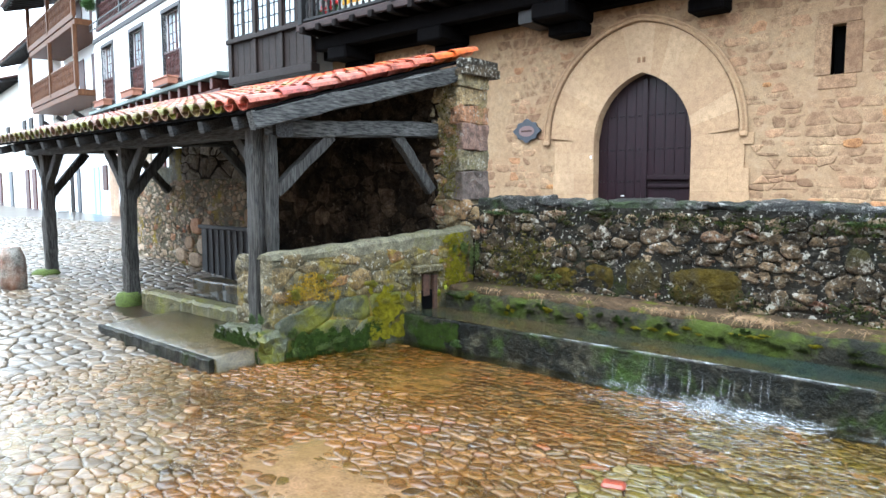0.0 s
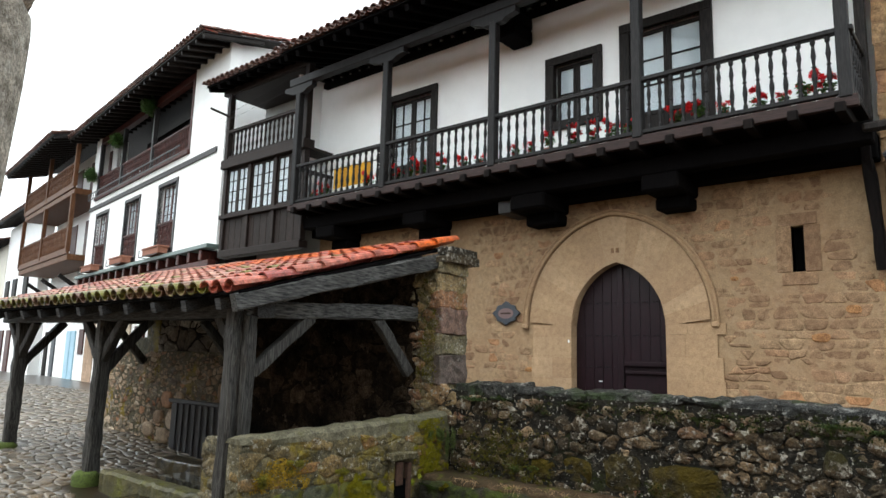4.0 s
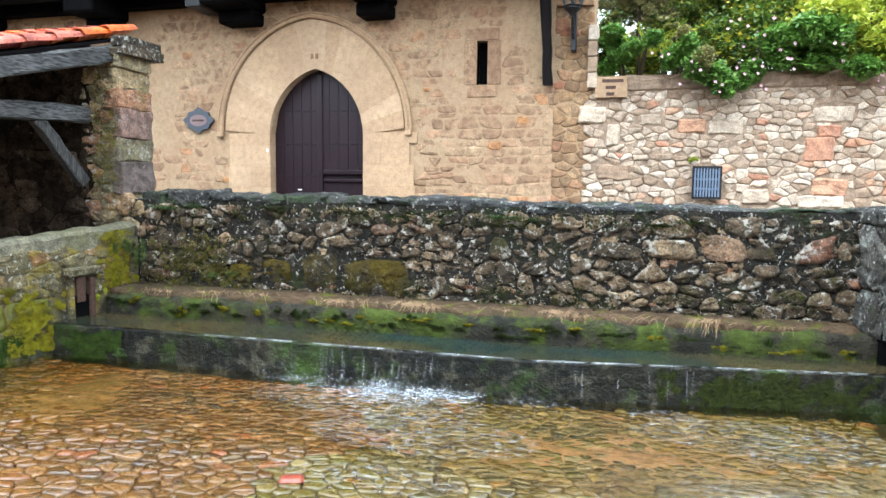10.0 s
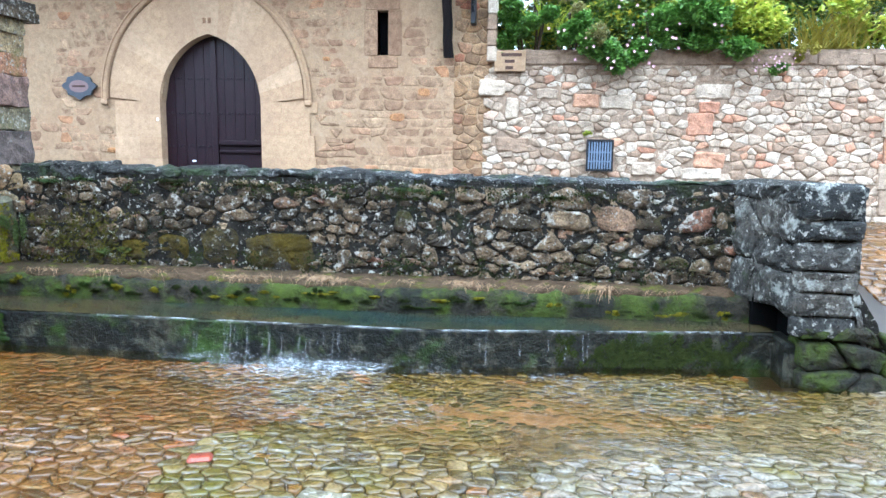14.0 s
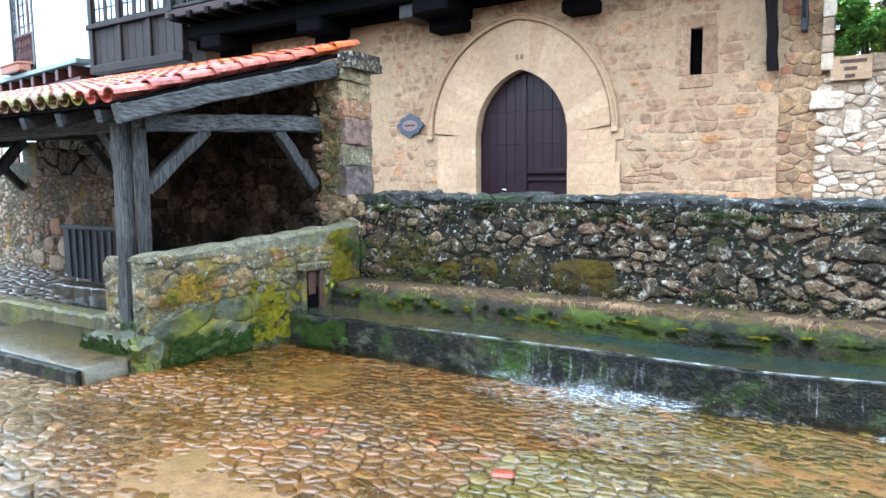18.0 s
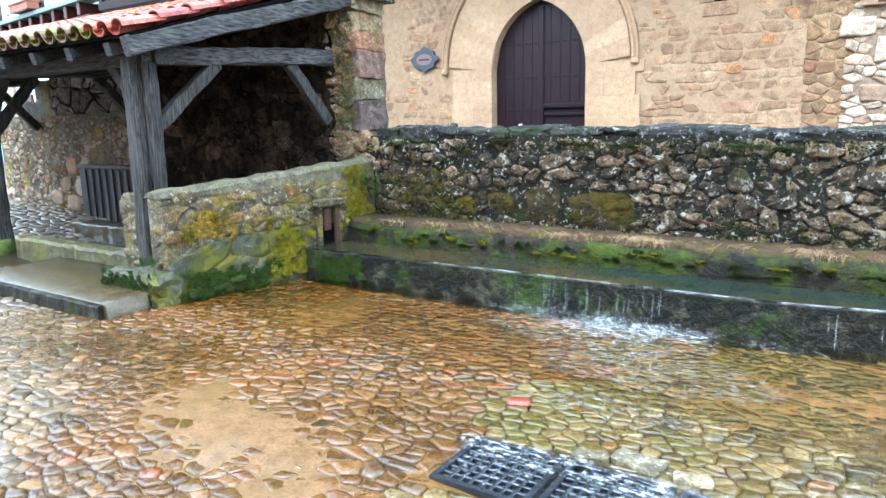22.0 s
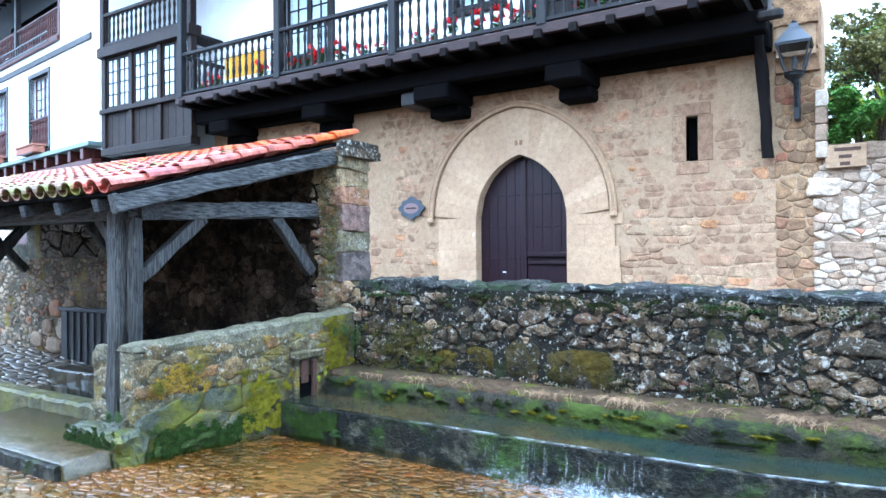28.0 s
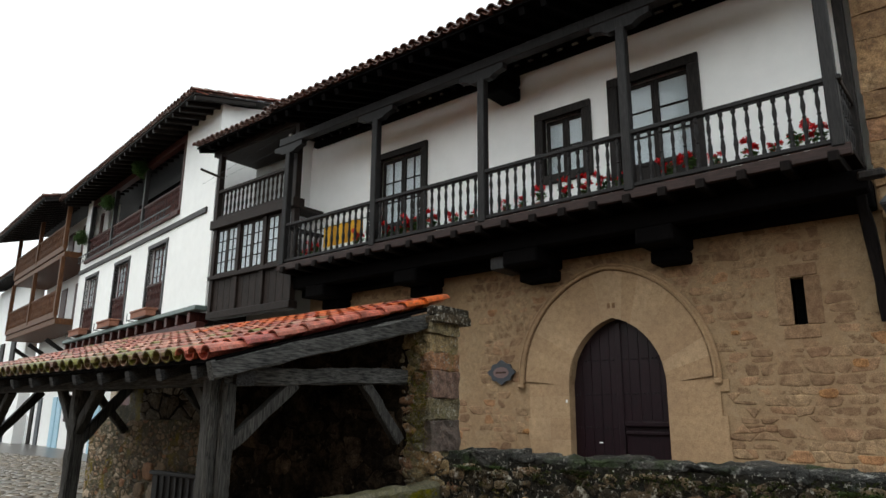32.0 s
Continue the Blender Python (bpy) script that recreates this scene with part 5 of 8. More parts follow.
def arch_stones():
    """Voussoirs between the door's arch and the hood, and the jamb stones below."""
    t = thing("arch", (DOOR_X, FY, STREET), "pointed arch of smooth dressed ochre sandstone voussoirs", "arch", kind="structure")

    def curve(half, spring, rise, s):
        c = (rise * rise - half * half) / (2 * half)
        r = half + c
        top = math.atan2(rise, c)
        a = top * s
        return half - r + r * math.cos(a), spring + r * math.sin(a)
    n = 9
    for side in (-1, 1):
        for i in range(n):
            bm = bmesh.new()
            s0, s1 = i / n + 0.0002, (i + 1) / n - 0.0002
            pts = []
            for s in (s0, (s0 + s1) / 2, s1):
                x, z = curve(DOOR_W - 0.004, SPRING, RISE - 0.004, s)
                pts.append((x, z))
            for s in (s1, (s0 + s1) / 2, s0):
                x, z = curve(1.56, 2.42, 1.71, s)
                pts.append((x - side * 0.07, z))
            for y in (FY - 0.012, FY + 0.3):
                bm.faces.new([bm.verts.new((DOOR_X + side * x, y, z)) for x, z in pts])
            bm.verts.ensure_lookup_table()
            k = len(pts)
            for j in range(k):
                bm.faces.new((bm.verts[j], bm.verts[(j + 1) % k], bm.verts[k + (j + 1) % k], bm.verts[k + j]))
            bmesh.ops.recalc_face_normals(bm, faces=bm.faces)
            part("voussoir", bm, M["dressed"], t)
        z, r = 0.6, random.Random(5 + side)
        while z < 2.3:
            h = min(r.uniform(0.24, 0.36), 2.36 - z)
            if 2.36 - z - h < 0.12:
                h = 2.36 - z
            w = DOOR_W - 0.004
            end = DOOR_W + r.uniform(0.72, 1.0)
            while w < end - 0.1:
                wn = min(end, w + r.uniform(0.26, 0.6))
                lo, hi = sorted((DOOR_X + side * w, DOOR_X + side * wn))
                part("jamb_stone", boxes(((lo + 0.0005, FY - 0.010 + r.uniform(-0.001, 0.001), z + 0.0005), (hi - 0.0005, FY + 0.3, z + h - 0.0005)), bevel=0.0015), M["dressed"], t)
                w = wn
            z += h
    bm = bmesh.new()
    for side in (-1, 1):
        rings = []
        for i in range(19):
            x, z = curve(1.585, 2.39, 1.76, i / 18)
            x2, z2 = curve(1.69, 2.39, 1.86, i / 18)
            ring = []
            for f, dy in ((0, 0.0), (0.1, -0.045), (0.45, -0.06), (0.7, -0.03), (0.8, -0.05), (1.0, -0.04), (1.0, 0.01)):
                ring.append(bm.verts.new((HOOD_X + side * (x + (x2 - x) * f), FY - 0.005 + dy, z + (z2 - z) * f)))
            rings.append(ring)
        for a, b in zip(rings, rings[1:]):
            for j in range(6):
                bm.faces.new((a[j], a[j + 1], b[j + 1], b[j]))
        bm.faces.new(rings[0])
    bmesh.ops.recalc_face_normals(bm, faces=bm.faces)
    part("hood_mould", bm, M["dressed"], t, "moulded stone hood over the arch")
    for side in (-1, 1):
        part("label_stop", boxes(((HOOD_X + side * 1.64 - 0.055, FY - 0.07, 2.30), (HOOD_X + side * 1.64 + 0.055, FY + 0.01, 2.39)), bevel=0.02), M["dressed"], t)
    for i in range(2):
        part("carved_mark", boxes(((DOOR_X - 0.07 + i * 0.08, FY - 0.016, 3.52), (DOOR_X - 0.02 + i * 0.08, FY - 0.011, 3.60))), M["pilaster"], t, "pale carved bars")
    return t


arch_stones()


# gallery bay between the houses
def gallery():
    t = thing("gallery_bay", (-13.6, 9.4, 4.1), "dark timber bay with glazed casements below an open gallery", "gallery")
    D = M["gallery_wood"]
    x0, x1, y = -15.24, -11.97, 9.3
    part("bottom_beam", boxes(((x0, y - 0.05, 4.1), (x1, y + 0.2, 4.28)), bevel=0.015), D, t)
    n = 12
    for i in range(n):
        a, b = x0 + 0.08 + (x1 - x0 - 0.16) * i / n, x0 + 0.08 + (x1 - x0 - 0.16) * (i + 1) / n
        part("board", boxes(((a + 0.004, y + 0.03, 4.285), (b - 0.004, y + 0.07, 5.08)), bevel=0.006), D, t)
    for i in range(4):
        x = x0 + 0.07 + (x1 - x0 - 0.14) * i / 3
        part("post", boxes(((x - 0.07, y - 0.03, 4.285), (x + 0.07, y + 0.12, 6.38)), bevel=0.01), D, t)
    part("sill", boxes(((x0 - 0.03, y - 0.08, 5.08), (x1 + 0.03, y + 0.15, 5.18)), bevel=0.01), D, t)
    part("floor_beam", boxes(((x0 - 0.05, y - 0.12, 6.385), (x1 + 0.05, y + 0.2, 6.62)), bevel=0.012), D, t)
    for i in range(3):
        a, b = x0 + 0.14 + (x1 - x0 - 0.14) * i / 3, x0 + (x1 - x0 - 0.14) * (i + 1) / 3
        mid = (a + b) / 2
        for lo, hi in ((a, mid - 0.003), (mid + 0.003, b)):
            sash = part("sash", boxes(((lo, y + 0.02, 5.19), (lo + 0.05, y + 0.06, 6.37)), ((hi - 0.05, y + 0.02, 5.19), (hi, y + 0.06, 6.37)), ((lo + 0.051, y + 0.02, 5.19), (hi - 0.051, y + 0.06, 5.25)), ((lo + 0.051, y + 0.02, 6.32), (hi - 0.051, y + 0.06, 6.37)), (((lo + hi) / 2 - 0.01, y + 0.025, 5.251), ((lo + hi) / 2 + 0.01, y + 0.05, 6.319)), *[((lo + 0.051, y + 0.026, 5.25 + 1.07 * k / 4 - 0.01), (hi - 0.051, y + 0.051, 5.25 + 1.07 * k / 4 + 0.01)) for k in (1, 2, 3)], bevel=0.0), D, t)
            part("pane", boxes(((lo + 0.045, y + 0.036, 5.24), (hi - 0.045, y + 0.042, 6.33))), M["glass"], sash, "pale reflecting glass")
            part("curtain", boxes(((lo + 0.03, y + 0.046, 5.21), (hi - 0.03, y + 0.052, 6.35))), M["curtain"], sash, "white curtain standing in for sky reflected in the glass")
    part("hand_rail", boxes(((x0, y - 0.06, 7.34), (x1 + 0.02, y + 0.05, 7.42)), bevel=0.01), D, t)
    part("bottom_rail", boxes(((x0, y - 0.04, 6.66), (x1 + 0.02, y + 0.03, 6.72)), bevel=0.006), D, t)
    me = baluster_mesh("baluster", 0.62, 0.036, D)
    for i in range(19):
        piece("baluster", me, t, pose(x0 + 0.12 + i * (x1 - x0 - 0.2) / 18, y, 6.72))
    part("post", boxes(((x0, y - 0.07, 6.62), (x0 + 0.14, y + 0.08, 8.5)), bevel=0.012), D, t)
    part("post", boxes(((x1 - 0.1, y - 0.07, 6.62), (x1 + 0.04, y + 0.08, 8.5)), bevel=0.012), D, t)
    part("plate_beam", boxes(((x0 - 0.2, y - 0.09, 8.4), (x1 + 0.05, y + 0.09, 8.56)), bevel=0.012), D, t)
    part("back_wall", boxes(((x0, 10.4, 4.1), (x1, 10.5, 8.6))), M["plaster_dim"], t, "wall behind the gallery, greyed for its shade")
    part("gallery_ceiling", boxes(((x0, y - 0.05, 8.36), (x1, 10.39, 8.395))), D, t)
    part("side_wall", boxes(((x0 - 0.02, y + 0.12, 4.1), (x0 + 0.04, 10.4, 6.5))), D, t)
    part("floor", boxes(((x0, y + 0.21, 6.4), (x1, 10.4, 6.465))), D, t)
    bm = bmesh.new()
    for dz in (0, 0.05):
        bm.faces.new([bm.verts.new(p) for p in ((x0 - 0.28, 8.75, 8.50 + dz), (x1 + 0.3, 8.75, 8.50 + dz), (x1 + 0.3, 12, 9.5 + dz), (x0 - 0.28, 12, 9.5 + dz))])
    bm.verts.ensure_lookup_table()
    for i in range(4):
        bm.faces.new((bm.verts[i], bm.verts[(i + 1) % 4], bm.verts[4 + (i + 1) % 4], bm.verts[4 + i]))
    bmesh.ops.recalc_face_normals(bm, faces=bm.faces)
    part("roof_deck", bm, M["shade_wood"], t)
    for i in range(9):
        x = x0 - 0.2 + i * 0.42
        part("rafter", beam((x, 8.8, 8.455), (x, 10.4, 8.94), 0.09, 0.11), M["shade_wood"], t)
    tiled_roof(t, x0 - 0.26, x1 + 0.25, x0 - 0.26, x1 + 0.25, 8.68, 8.50, 12, 9.52, 0.215, 0.45, lambda u, f, r: "tile_dark", 6, 3, 0.09)
    part("pole", beam((x0 + 0.2, 9.3, 7.75), (x0 - 0.25, 8.9, 8.0), 0.06, 0.06, 0.02), D, t)
    return t


gallery()


# houses along the street to the west, on a line that bears away
STREET_TURN = radians(-8)
DX, DY = math.cos(STREET_TURN), math.sin(STREET_TURN)


def row_pose(s):
    """The pose of a house frame: x along the row from its eastern corner (negative to the west), y into the house."""
    return Matrix.Translation((-15.45, 9.7, 0)) @ Matrix.Rotation(STREET_TURN, 4, "Z") @ Matrix.Translation((s, 0, 0))


def set_in_row(t, s):
    t.matrix_basis = row_pose(s)
    return t


def local_thing(name, label, category, group=""):
    ob = new(name)
    ORIGIN[ob] = Vector((0, 0, 0))
    return tagged(ob, label, category, group)


def slope_roof(t, x0, x1, y0, z0, y1, z1, seed, rows=3, soffit="dark_wood", tile="tile_dark"):
    bm = bmesh.new()
    for dz in (0, 0.05):
        bm.faces.new([bm.verts.new(p) for p in ((x0, y0, z0 + dz), (x1, y0, z0 + dz), (x1, y1, z1 + dz), (x0, y1, z1 + dz))])
    bm.verts.ensure_lookup_table()
    for i in range(4):
        bm.faces.new((bm.verts[i], bm.verts[(i + 1) % 4], bm.verts[4 + (i + 1) % 4], bm.verts[4 + i]))
    bmesh.ops.recalc_face_normals(bm, faces=bm.faces)
    part("roof", bm, M[soffit], t)
    n = int((x1 - x0) / 0.5)
    for i in range(n + 1):
        x = x0 + 0.08 + (x1 - x0 - 0.16) * i / n
        part("rafter", beam((x, y0 + 0.05, z0 - 0.06), (x, y0 + 1.8, z0 - 0.06 + 1.8 * (z1 - z0) / (y1 - y0)), 0.1, 0.12), M[soffit], t)
    tiled_roof(t, x0, x1, x0, x1, y0 - 0.06, z0 + 0.02, y1, z1, 0.23, 0.45, lambda u, f, r: tile, seed, rows, 0.095)


def rail_run(t, x0, x1, y, z, h, mat, gap=0.13, r=0.03):
    part("hand_rail", boxes(((x0, y - 0.04, z + h - 0.06), (x1, y + 0.04, z + h)), bevel=0.008), mat, t)
    part("bottom_rail", boxes(((x0, y - 0.03, z + 0.05), (x1, y + 0.03, z + 0.1)), bevel=0.006), mat, t)
    me = baluster_mesh("baluster", h - 0.16, r, mat, 6)
    n = int((x1 - x0) / gap)
    for i in range(1, n):
        piece("baluster", me, t, pose(x0 + (x1 - x0) * i / n, y, z + 0.1))


def white_house():
    t = local_thing("white_house", "tall white plastered house with red-brown loggia and flower boxes", "house")
    L = 13.5
    wins = [(c - 0.70, c + 0.70) for c in (-4.74, -8.10, -11.62)]
    R, P = M["red_wood"], M["plaster"]
    part("wall", wall_slices(-L, -0.8, 4.62, 7.75, 0, 0.35, [(a, b, flat(4.80), flat(6.95)) for a, b in wins]), P, t, "white limewashed wall")
    part("ground_wall", boxes(((-L - 0.2, 0.75, 0.0), (-0.8, 1.15, 4.6))), P, t, "white ground-floor wall under the overhang")
    part("loggia_pier", boxes(((-3.22, 0.0, 7.751), (-0.8, 0.35, 10.42))), P, t)
    part("loggia_pier", boxes(((-L, 0.0, 7.751), (-L + 0.65, 0.35, 10.42))), P, t)
    bm = bmesh.new()
    prof = ((0.352, 4.62), (9.0, 4.62), (9.0, 12.14), (0.352, 10.44))
    for x in (-1.15, -0.8):
        bm.faces.new([bm.verts.new((x, y, z)) for y, z in prof])
    bm.verts.ensure_lookup_table()
    for i in range(4):
        bm.faces.new((bm.verts[i], bm.verts[(i + 1) % 4], bm.verts[4 + (i + 1) % 4], bm.verts[4 + i]))
    bmesh.ops.recalc_face_normals(bm, faces=bm.faces)
    part("gable_wall", bm, P, t)
    # the loggia's inner shade comes from this near-black colour
    part("loggia_back", boxes(((-L + 0.3, 1.9, 7.7), (-3.22, 2.05, 10.6))), M["joist_wood"], t, "back wall of the loggia, coloured near-black for its shade")
    part("loggia_floor", boxes(((-L + 0.2, 0.36, 7.6), (-3.0, 1.9, 7.75))), R, t)
    part("belt_beam", boxes(((-L, -0.05, 7.28), (-1.2, 0.0, 7.45)), bevel=0.012), M["grey_paint_wood"], t)
    part("loggia_sill", boxes(((-L + 0.66, -0.08, 7.66), (-3.22, 0.2, 7.80)), bevel=0.01), R, t)
    part("loggia_lintel", boxes(((-L + 0.66, 0.0, 10.05), (-3.22, 0.2, 10.3)), bevel=0.01), R, t)
    for x in (-L + 0.74, -9.9, -6.65, -3.30):
        part("post", boxes(((x - 0.07, -0.02, 7.8), (x + 0.07, 0.13, 10.05)), bevel=0.012), M["grey_paint_wood"] if x < -4 else R, t)
    for a, b in ((-L + 0.82, -9.98), (-9.82, -6.73), (-6.57, -3.38)):
        rail_run(t, a, b, 0.04, 7.8, 0.85, R)
    part("planter_rail", boxes(((-L + 0.7, -0.3, 7.60), (-3.3, -0.27, 7.63)), ((-L + 0.7, -0.3, 7.85), (-3.3, -0.27, 7.88)), *[((-L + 0.75 + i * 0.3, -0.3, 7.60), (-L + 0.77 + i * 0.3, -0.28, 7.87)) for i in range(31)]), M["iron"], t, "black iron flower-box rail")
    for i, (a, b) in enumerate(wins):
        w = part("window", boxes(((a - 0.12, -0.03, 4.80), (a, 0.12, 6.95)), ((b, -0.03, 4.80), (b + 0.12, 0.12, 6.95)), ((a - 0.14, -0.035, 6.95), (b + 0.14, 0.12, 7.08)), ((a - 0.12, -0.03, 4.7), (b + 0.12, 0.12, 4.80)), bevel=0.01), M["grey_paint_wood"], t)
        mid = (a + b) / 2
        part("sash", boxes(((a, 0.14, 4.82), (a + 0.07, 0.18, 6.94)), ((b - 0.07, 0.14, 4.82), (b, 0.18, 6.94)), ((mid - 0.06, 0.138, 4.82), (mid + 0.06, 0.182, 6.94)), *[((a + 0.07, 0.145, 5.73 + 1.2 * k / 4), (b - 0.07, 0.17, 5.755 + 1.2 * k / 4)) for k in range(5)], ((a + 0.37, 0.146, 5.74), (a + 0.395, 0.171, 6.92)), ((b - 0.395, 0.146, 5.74), (b - 0.37, 0.171, 6.92))), R, w)
        part("pane", boxes(((a + 0.02, 0.155, 5.7), (b - 0.02, 0.16, 6.93))), M["glass"], w)
        part("curtain", boxes(((a + 0.02, 0.165, 5.7), (b - 0.02, 0.175, 6.93))), M["curtain"], w, "white curtain that stands in for reflected sky")
        part("panel", boxes(((a, 0.19, 4.82), (b, 0.21, 5.72))), R, w)
        rail_run(t, a, b, 0.03, 4.84, 0.92, R, 0.115, 0.028)
        holder = part("flower_box", boxes(((a + 0.1, -0.42, 4.66), (b + 0.05, -0.12, 4.88)), ((a + 0.07, -0.45, 4.84), (b + 0.08, -0.09, 4.90)), bevel=0.015), M["terracotta"], t, "terracotta flower box in an iron holder")
        part("holder", boxes(((a - 0.1, -0.46, 4.62), (b + 0.1, -0.44, 4.64)), ((a - 0.1, -0.46, 4.64), (a - 0.08, -0.44, 4.86)), ((a - 0.1, -0.44, 4.62), (a - 0.08, 0.0, 4.64))), M["iron"], holder)
    part("sill_course", boxes(((-L - 0.1, -0.28, 4.50), (-0.75, 0.1, 4.62)), bevel=0.015), M["green_grey"], t, "grey-green flashing above the overhang")
    part("overhang_beam", boxes(((-L, -0.18, 3.98), (-0.82, 0.05, 4.2)), bevel=0.015), R, t)
    # near-black soffit puts the overhang's shade into the colour
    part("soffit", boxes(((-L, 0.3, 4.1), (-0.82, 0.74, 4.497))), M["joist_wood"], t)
    for i in range(16):
        x = -L + 0.2 + i * 0.8
        part("joist", boxes(((x - 0.09, -0.22, 4.205), (x + 0.09, 0.74, 4.495)), bevel=0.015), R, t)
    slope_roof(t, -L - 0.3, -0.38, -1.0, 10.22, 9, 12.2, 11)
    part("gable_tiles", boxes(((-0.6, -0.95, 10.30), (-0.36, -0.6, 10.36)), bevel=0.02), M["tile"], t)
    verge = tile_mesh("verge_tile", 0.45, 0.11, 0.09, M["tile"])
    for i in range(22):
        y = -1.05 + i * 0.38
        piece("verge_tile", verge, t, pose(-0.42, y, 10.34 + (y + 1.0) * 0.198, 9))
    for x in (-11.6, -8.3, -5.0):
        part("ground_door", boxes(((x - 0.5, 0.68, 0.35), (x + 0.5, 0.745, 2.6)), bevel=0.02), M["sky_blue"] if x < -11 else R, t, "painted house door")
    part("corner_stone", boxes(((-9.9, 0.66, 0.2), (-9.3, 0.744, 3.4)), bevel=0.02), M["garden"], t, "pale dressed stone strip")
    rnd = random.Random(5)
    for x, z in ((-L + 0.5, 8.75), (-9.9, 9.5), (-6.65, 10.0)):
        leaves = leaf_cloud((x, -0.25, z), (0.36, 0.3, 0.36), 1500, 0.085, rnd, 0.3)
        stuff_mesh("hanging_plant", *leaves, M["leaf_dark"] if x < -6 else M["leaf_olive"], t, "bushy hanging fern", kind="")
    return set_in_row(t, 0)


def leaf_cloud(centre, radii, count, size, rnd, shell=0.35, droop=0.3):
    """Small folded leaves scattered through an ellipsoid with uneven density."""
    verts, faces = [], []
    c = Vector(centre)
    while count > 0:
        d = Vector((rnd.gauss(0, 1), rnd.gauss(0, 1), rnd.gauss(0, 1)))
        d.normalize()
        k = (shell + (1 - shell) * rnd.random()) * (0.82 + 0.45 * noise.noise(d * 1.7 + c))
        p = c + Vector((d.x * radii[0], d.y * radii[1], d.z * radii[2])) * k
        a = Vector((rnd.gauss(0, 1), rnd.gauss(0, 1), rnd.gauss(0, 0.5) - droop)).normalized()
        b = a.cross(Vector((rnd.gauss(0, 0.4), rnd.gauss(0, 0.4), 1))).normalized()
        n = a.cross(b)
        s = size * rnd.uniform(0.6, 1.35)
        i = len(verts)
        verts += [tuple(p - a * s * 0.5), tuple(p + b * s * 0.28 + n * s * 0.07), tuple(p + a * s * 0.5), tuple(p - b * s * 0.28 + n * s * 0.07)]
        faces += [(i, i + 1, i + 2), (i, i + 2, i + 3)]
        count -= 1
    return verts, faces


white_house()


def brown_house():
    t = local_thing("brown_house", "house with two storeys of orange-brown timber balconies", "house")
    L, O = 9.3, M["orange_wood"]
    part("wall", boxes(((-L, 0.9, 0.0), (0, 1.3, 10.8))), M["plaster"], t)
    for z, h in ((5.65, 0.9), (8.4, 0.9)):
        part("floor", boxes(((-L, -0.6, z - 0.35), (0, 0.9, z - 0.1)), bevel=0.02), O, t)
        part("fascia", boxes(((-L, -0.65, z - 0.1), (0, -0.55, z + 0.15)), bevel=0.01), O, t)
        rail_run(t, -L, 0, -0.6, z, h + 0.15, O, 0.15)
        for x in (-L + 0.1, -4.7, -0.1):
            part("post", boxes(((x - 0.09, -0.68, z), (x + 0.09, -0.52, z + (2.4 if z < 6 else 2.1))), bevel=0.012), O, t)
    for x in (-7.6, -5.6, -3.2, -1.2):
        for z in (5.7, 8.45):
            part("window", boxes(((x - 0.5, 0.86, z), (x + 0.5, 0.9, z + 1.9)), bevel=0.01), M["red_wood"], t)
    part("ground_stone", boxes(((-1.7, 0.84, 0.1), (-0.4, 0.898, 3.0)), bevel=0.02), M["garden"], t, "pale dressed stone at the house's corner")
    part("ground_window", boxes(((-2.75, 0.84, 1.5), (-2.05, 0.897, 2.6)), bevel=0.02), M["red_wood"], t)
    for x, key in ((-3.7, "sky_blue"), (-4.5, "sky_blue"), (-7.2, "blue_grey"), (-8.6, "dark_wood")):
        part("ground_door", boxes(((x - 0.32, 0.84, 0.3), (x + 0.32, 0.896, 2.55)), bevel=0.02), M[key], t, "painted house door")
    for x in (-7.5, -4.5, -1.5):
        part("bracket", beam((x, 0.9, 3.9), (x, -0.5, 4.8), 0.14, 0.16), M["dark_wood"], t)
    slope_roof(t, -L - 0.3, 0.0, -1.6, 10.3, 6, 12.4, 14)
    return set_in_row(t, -13.75)


def far_house(s, length, height, name, label, mat, roof=True):
    t = local_thing(name, label, "house")
    part("wall", boxes(((-length, 0.3, 0.0), (0, 0.8, height))), mat, t)
    for i, x in enumerate((-0.3, -0.62, -0.85)):
        xx = length * x
        d = part("door", boxes(((xx - 0.55, 0.22, 0.3), (xx + 0.55, 0.3, 2.7)), bevel=0.02), M["blue_grey"] if i == 0 else M["red_wood"], t)
        part("window", boxes(((xx - 0.5, 0.22, 4.0), (xx + 0.5, 0.3, 5.6)), ((xx - 0.4, 0.215, 4.1), (xx + 0.4, 0.225, 5.5)), bevel=0.01), M["dark_wood"], t)
    if roof:
        slope_roof(t, -length - 0.2, 0.2, -0.6, height, 6, height + 2, int(-s))
    return set_in_row(t, s)


brown_house()
far_house(-23.0, 9.0, 8.9, "corner_house", "far white house with a dark eave", M["plaster"])
far_house(-32.2, 14.0, 8.0, "street_house", "far cream house down the street", M["plaster_far"])


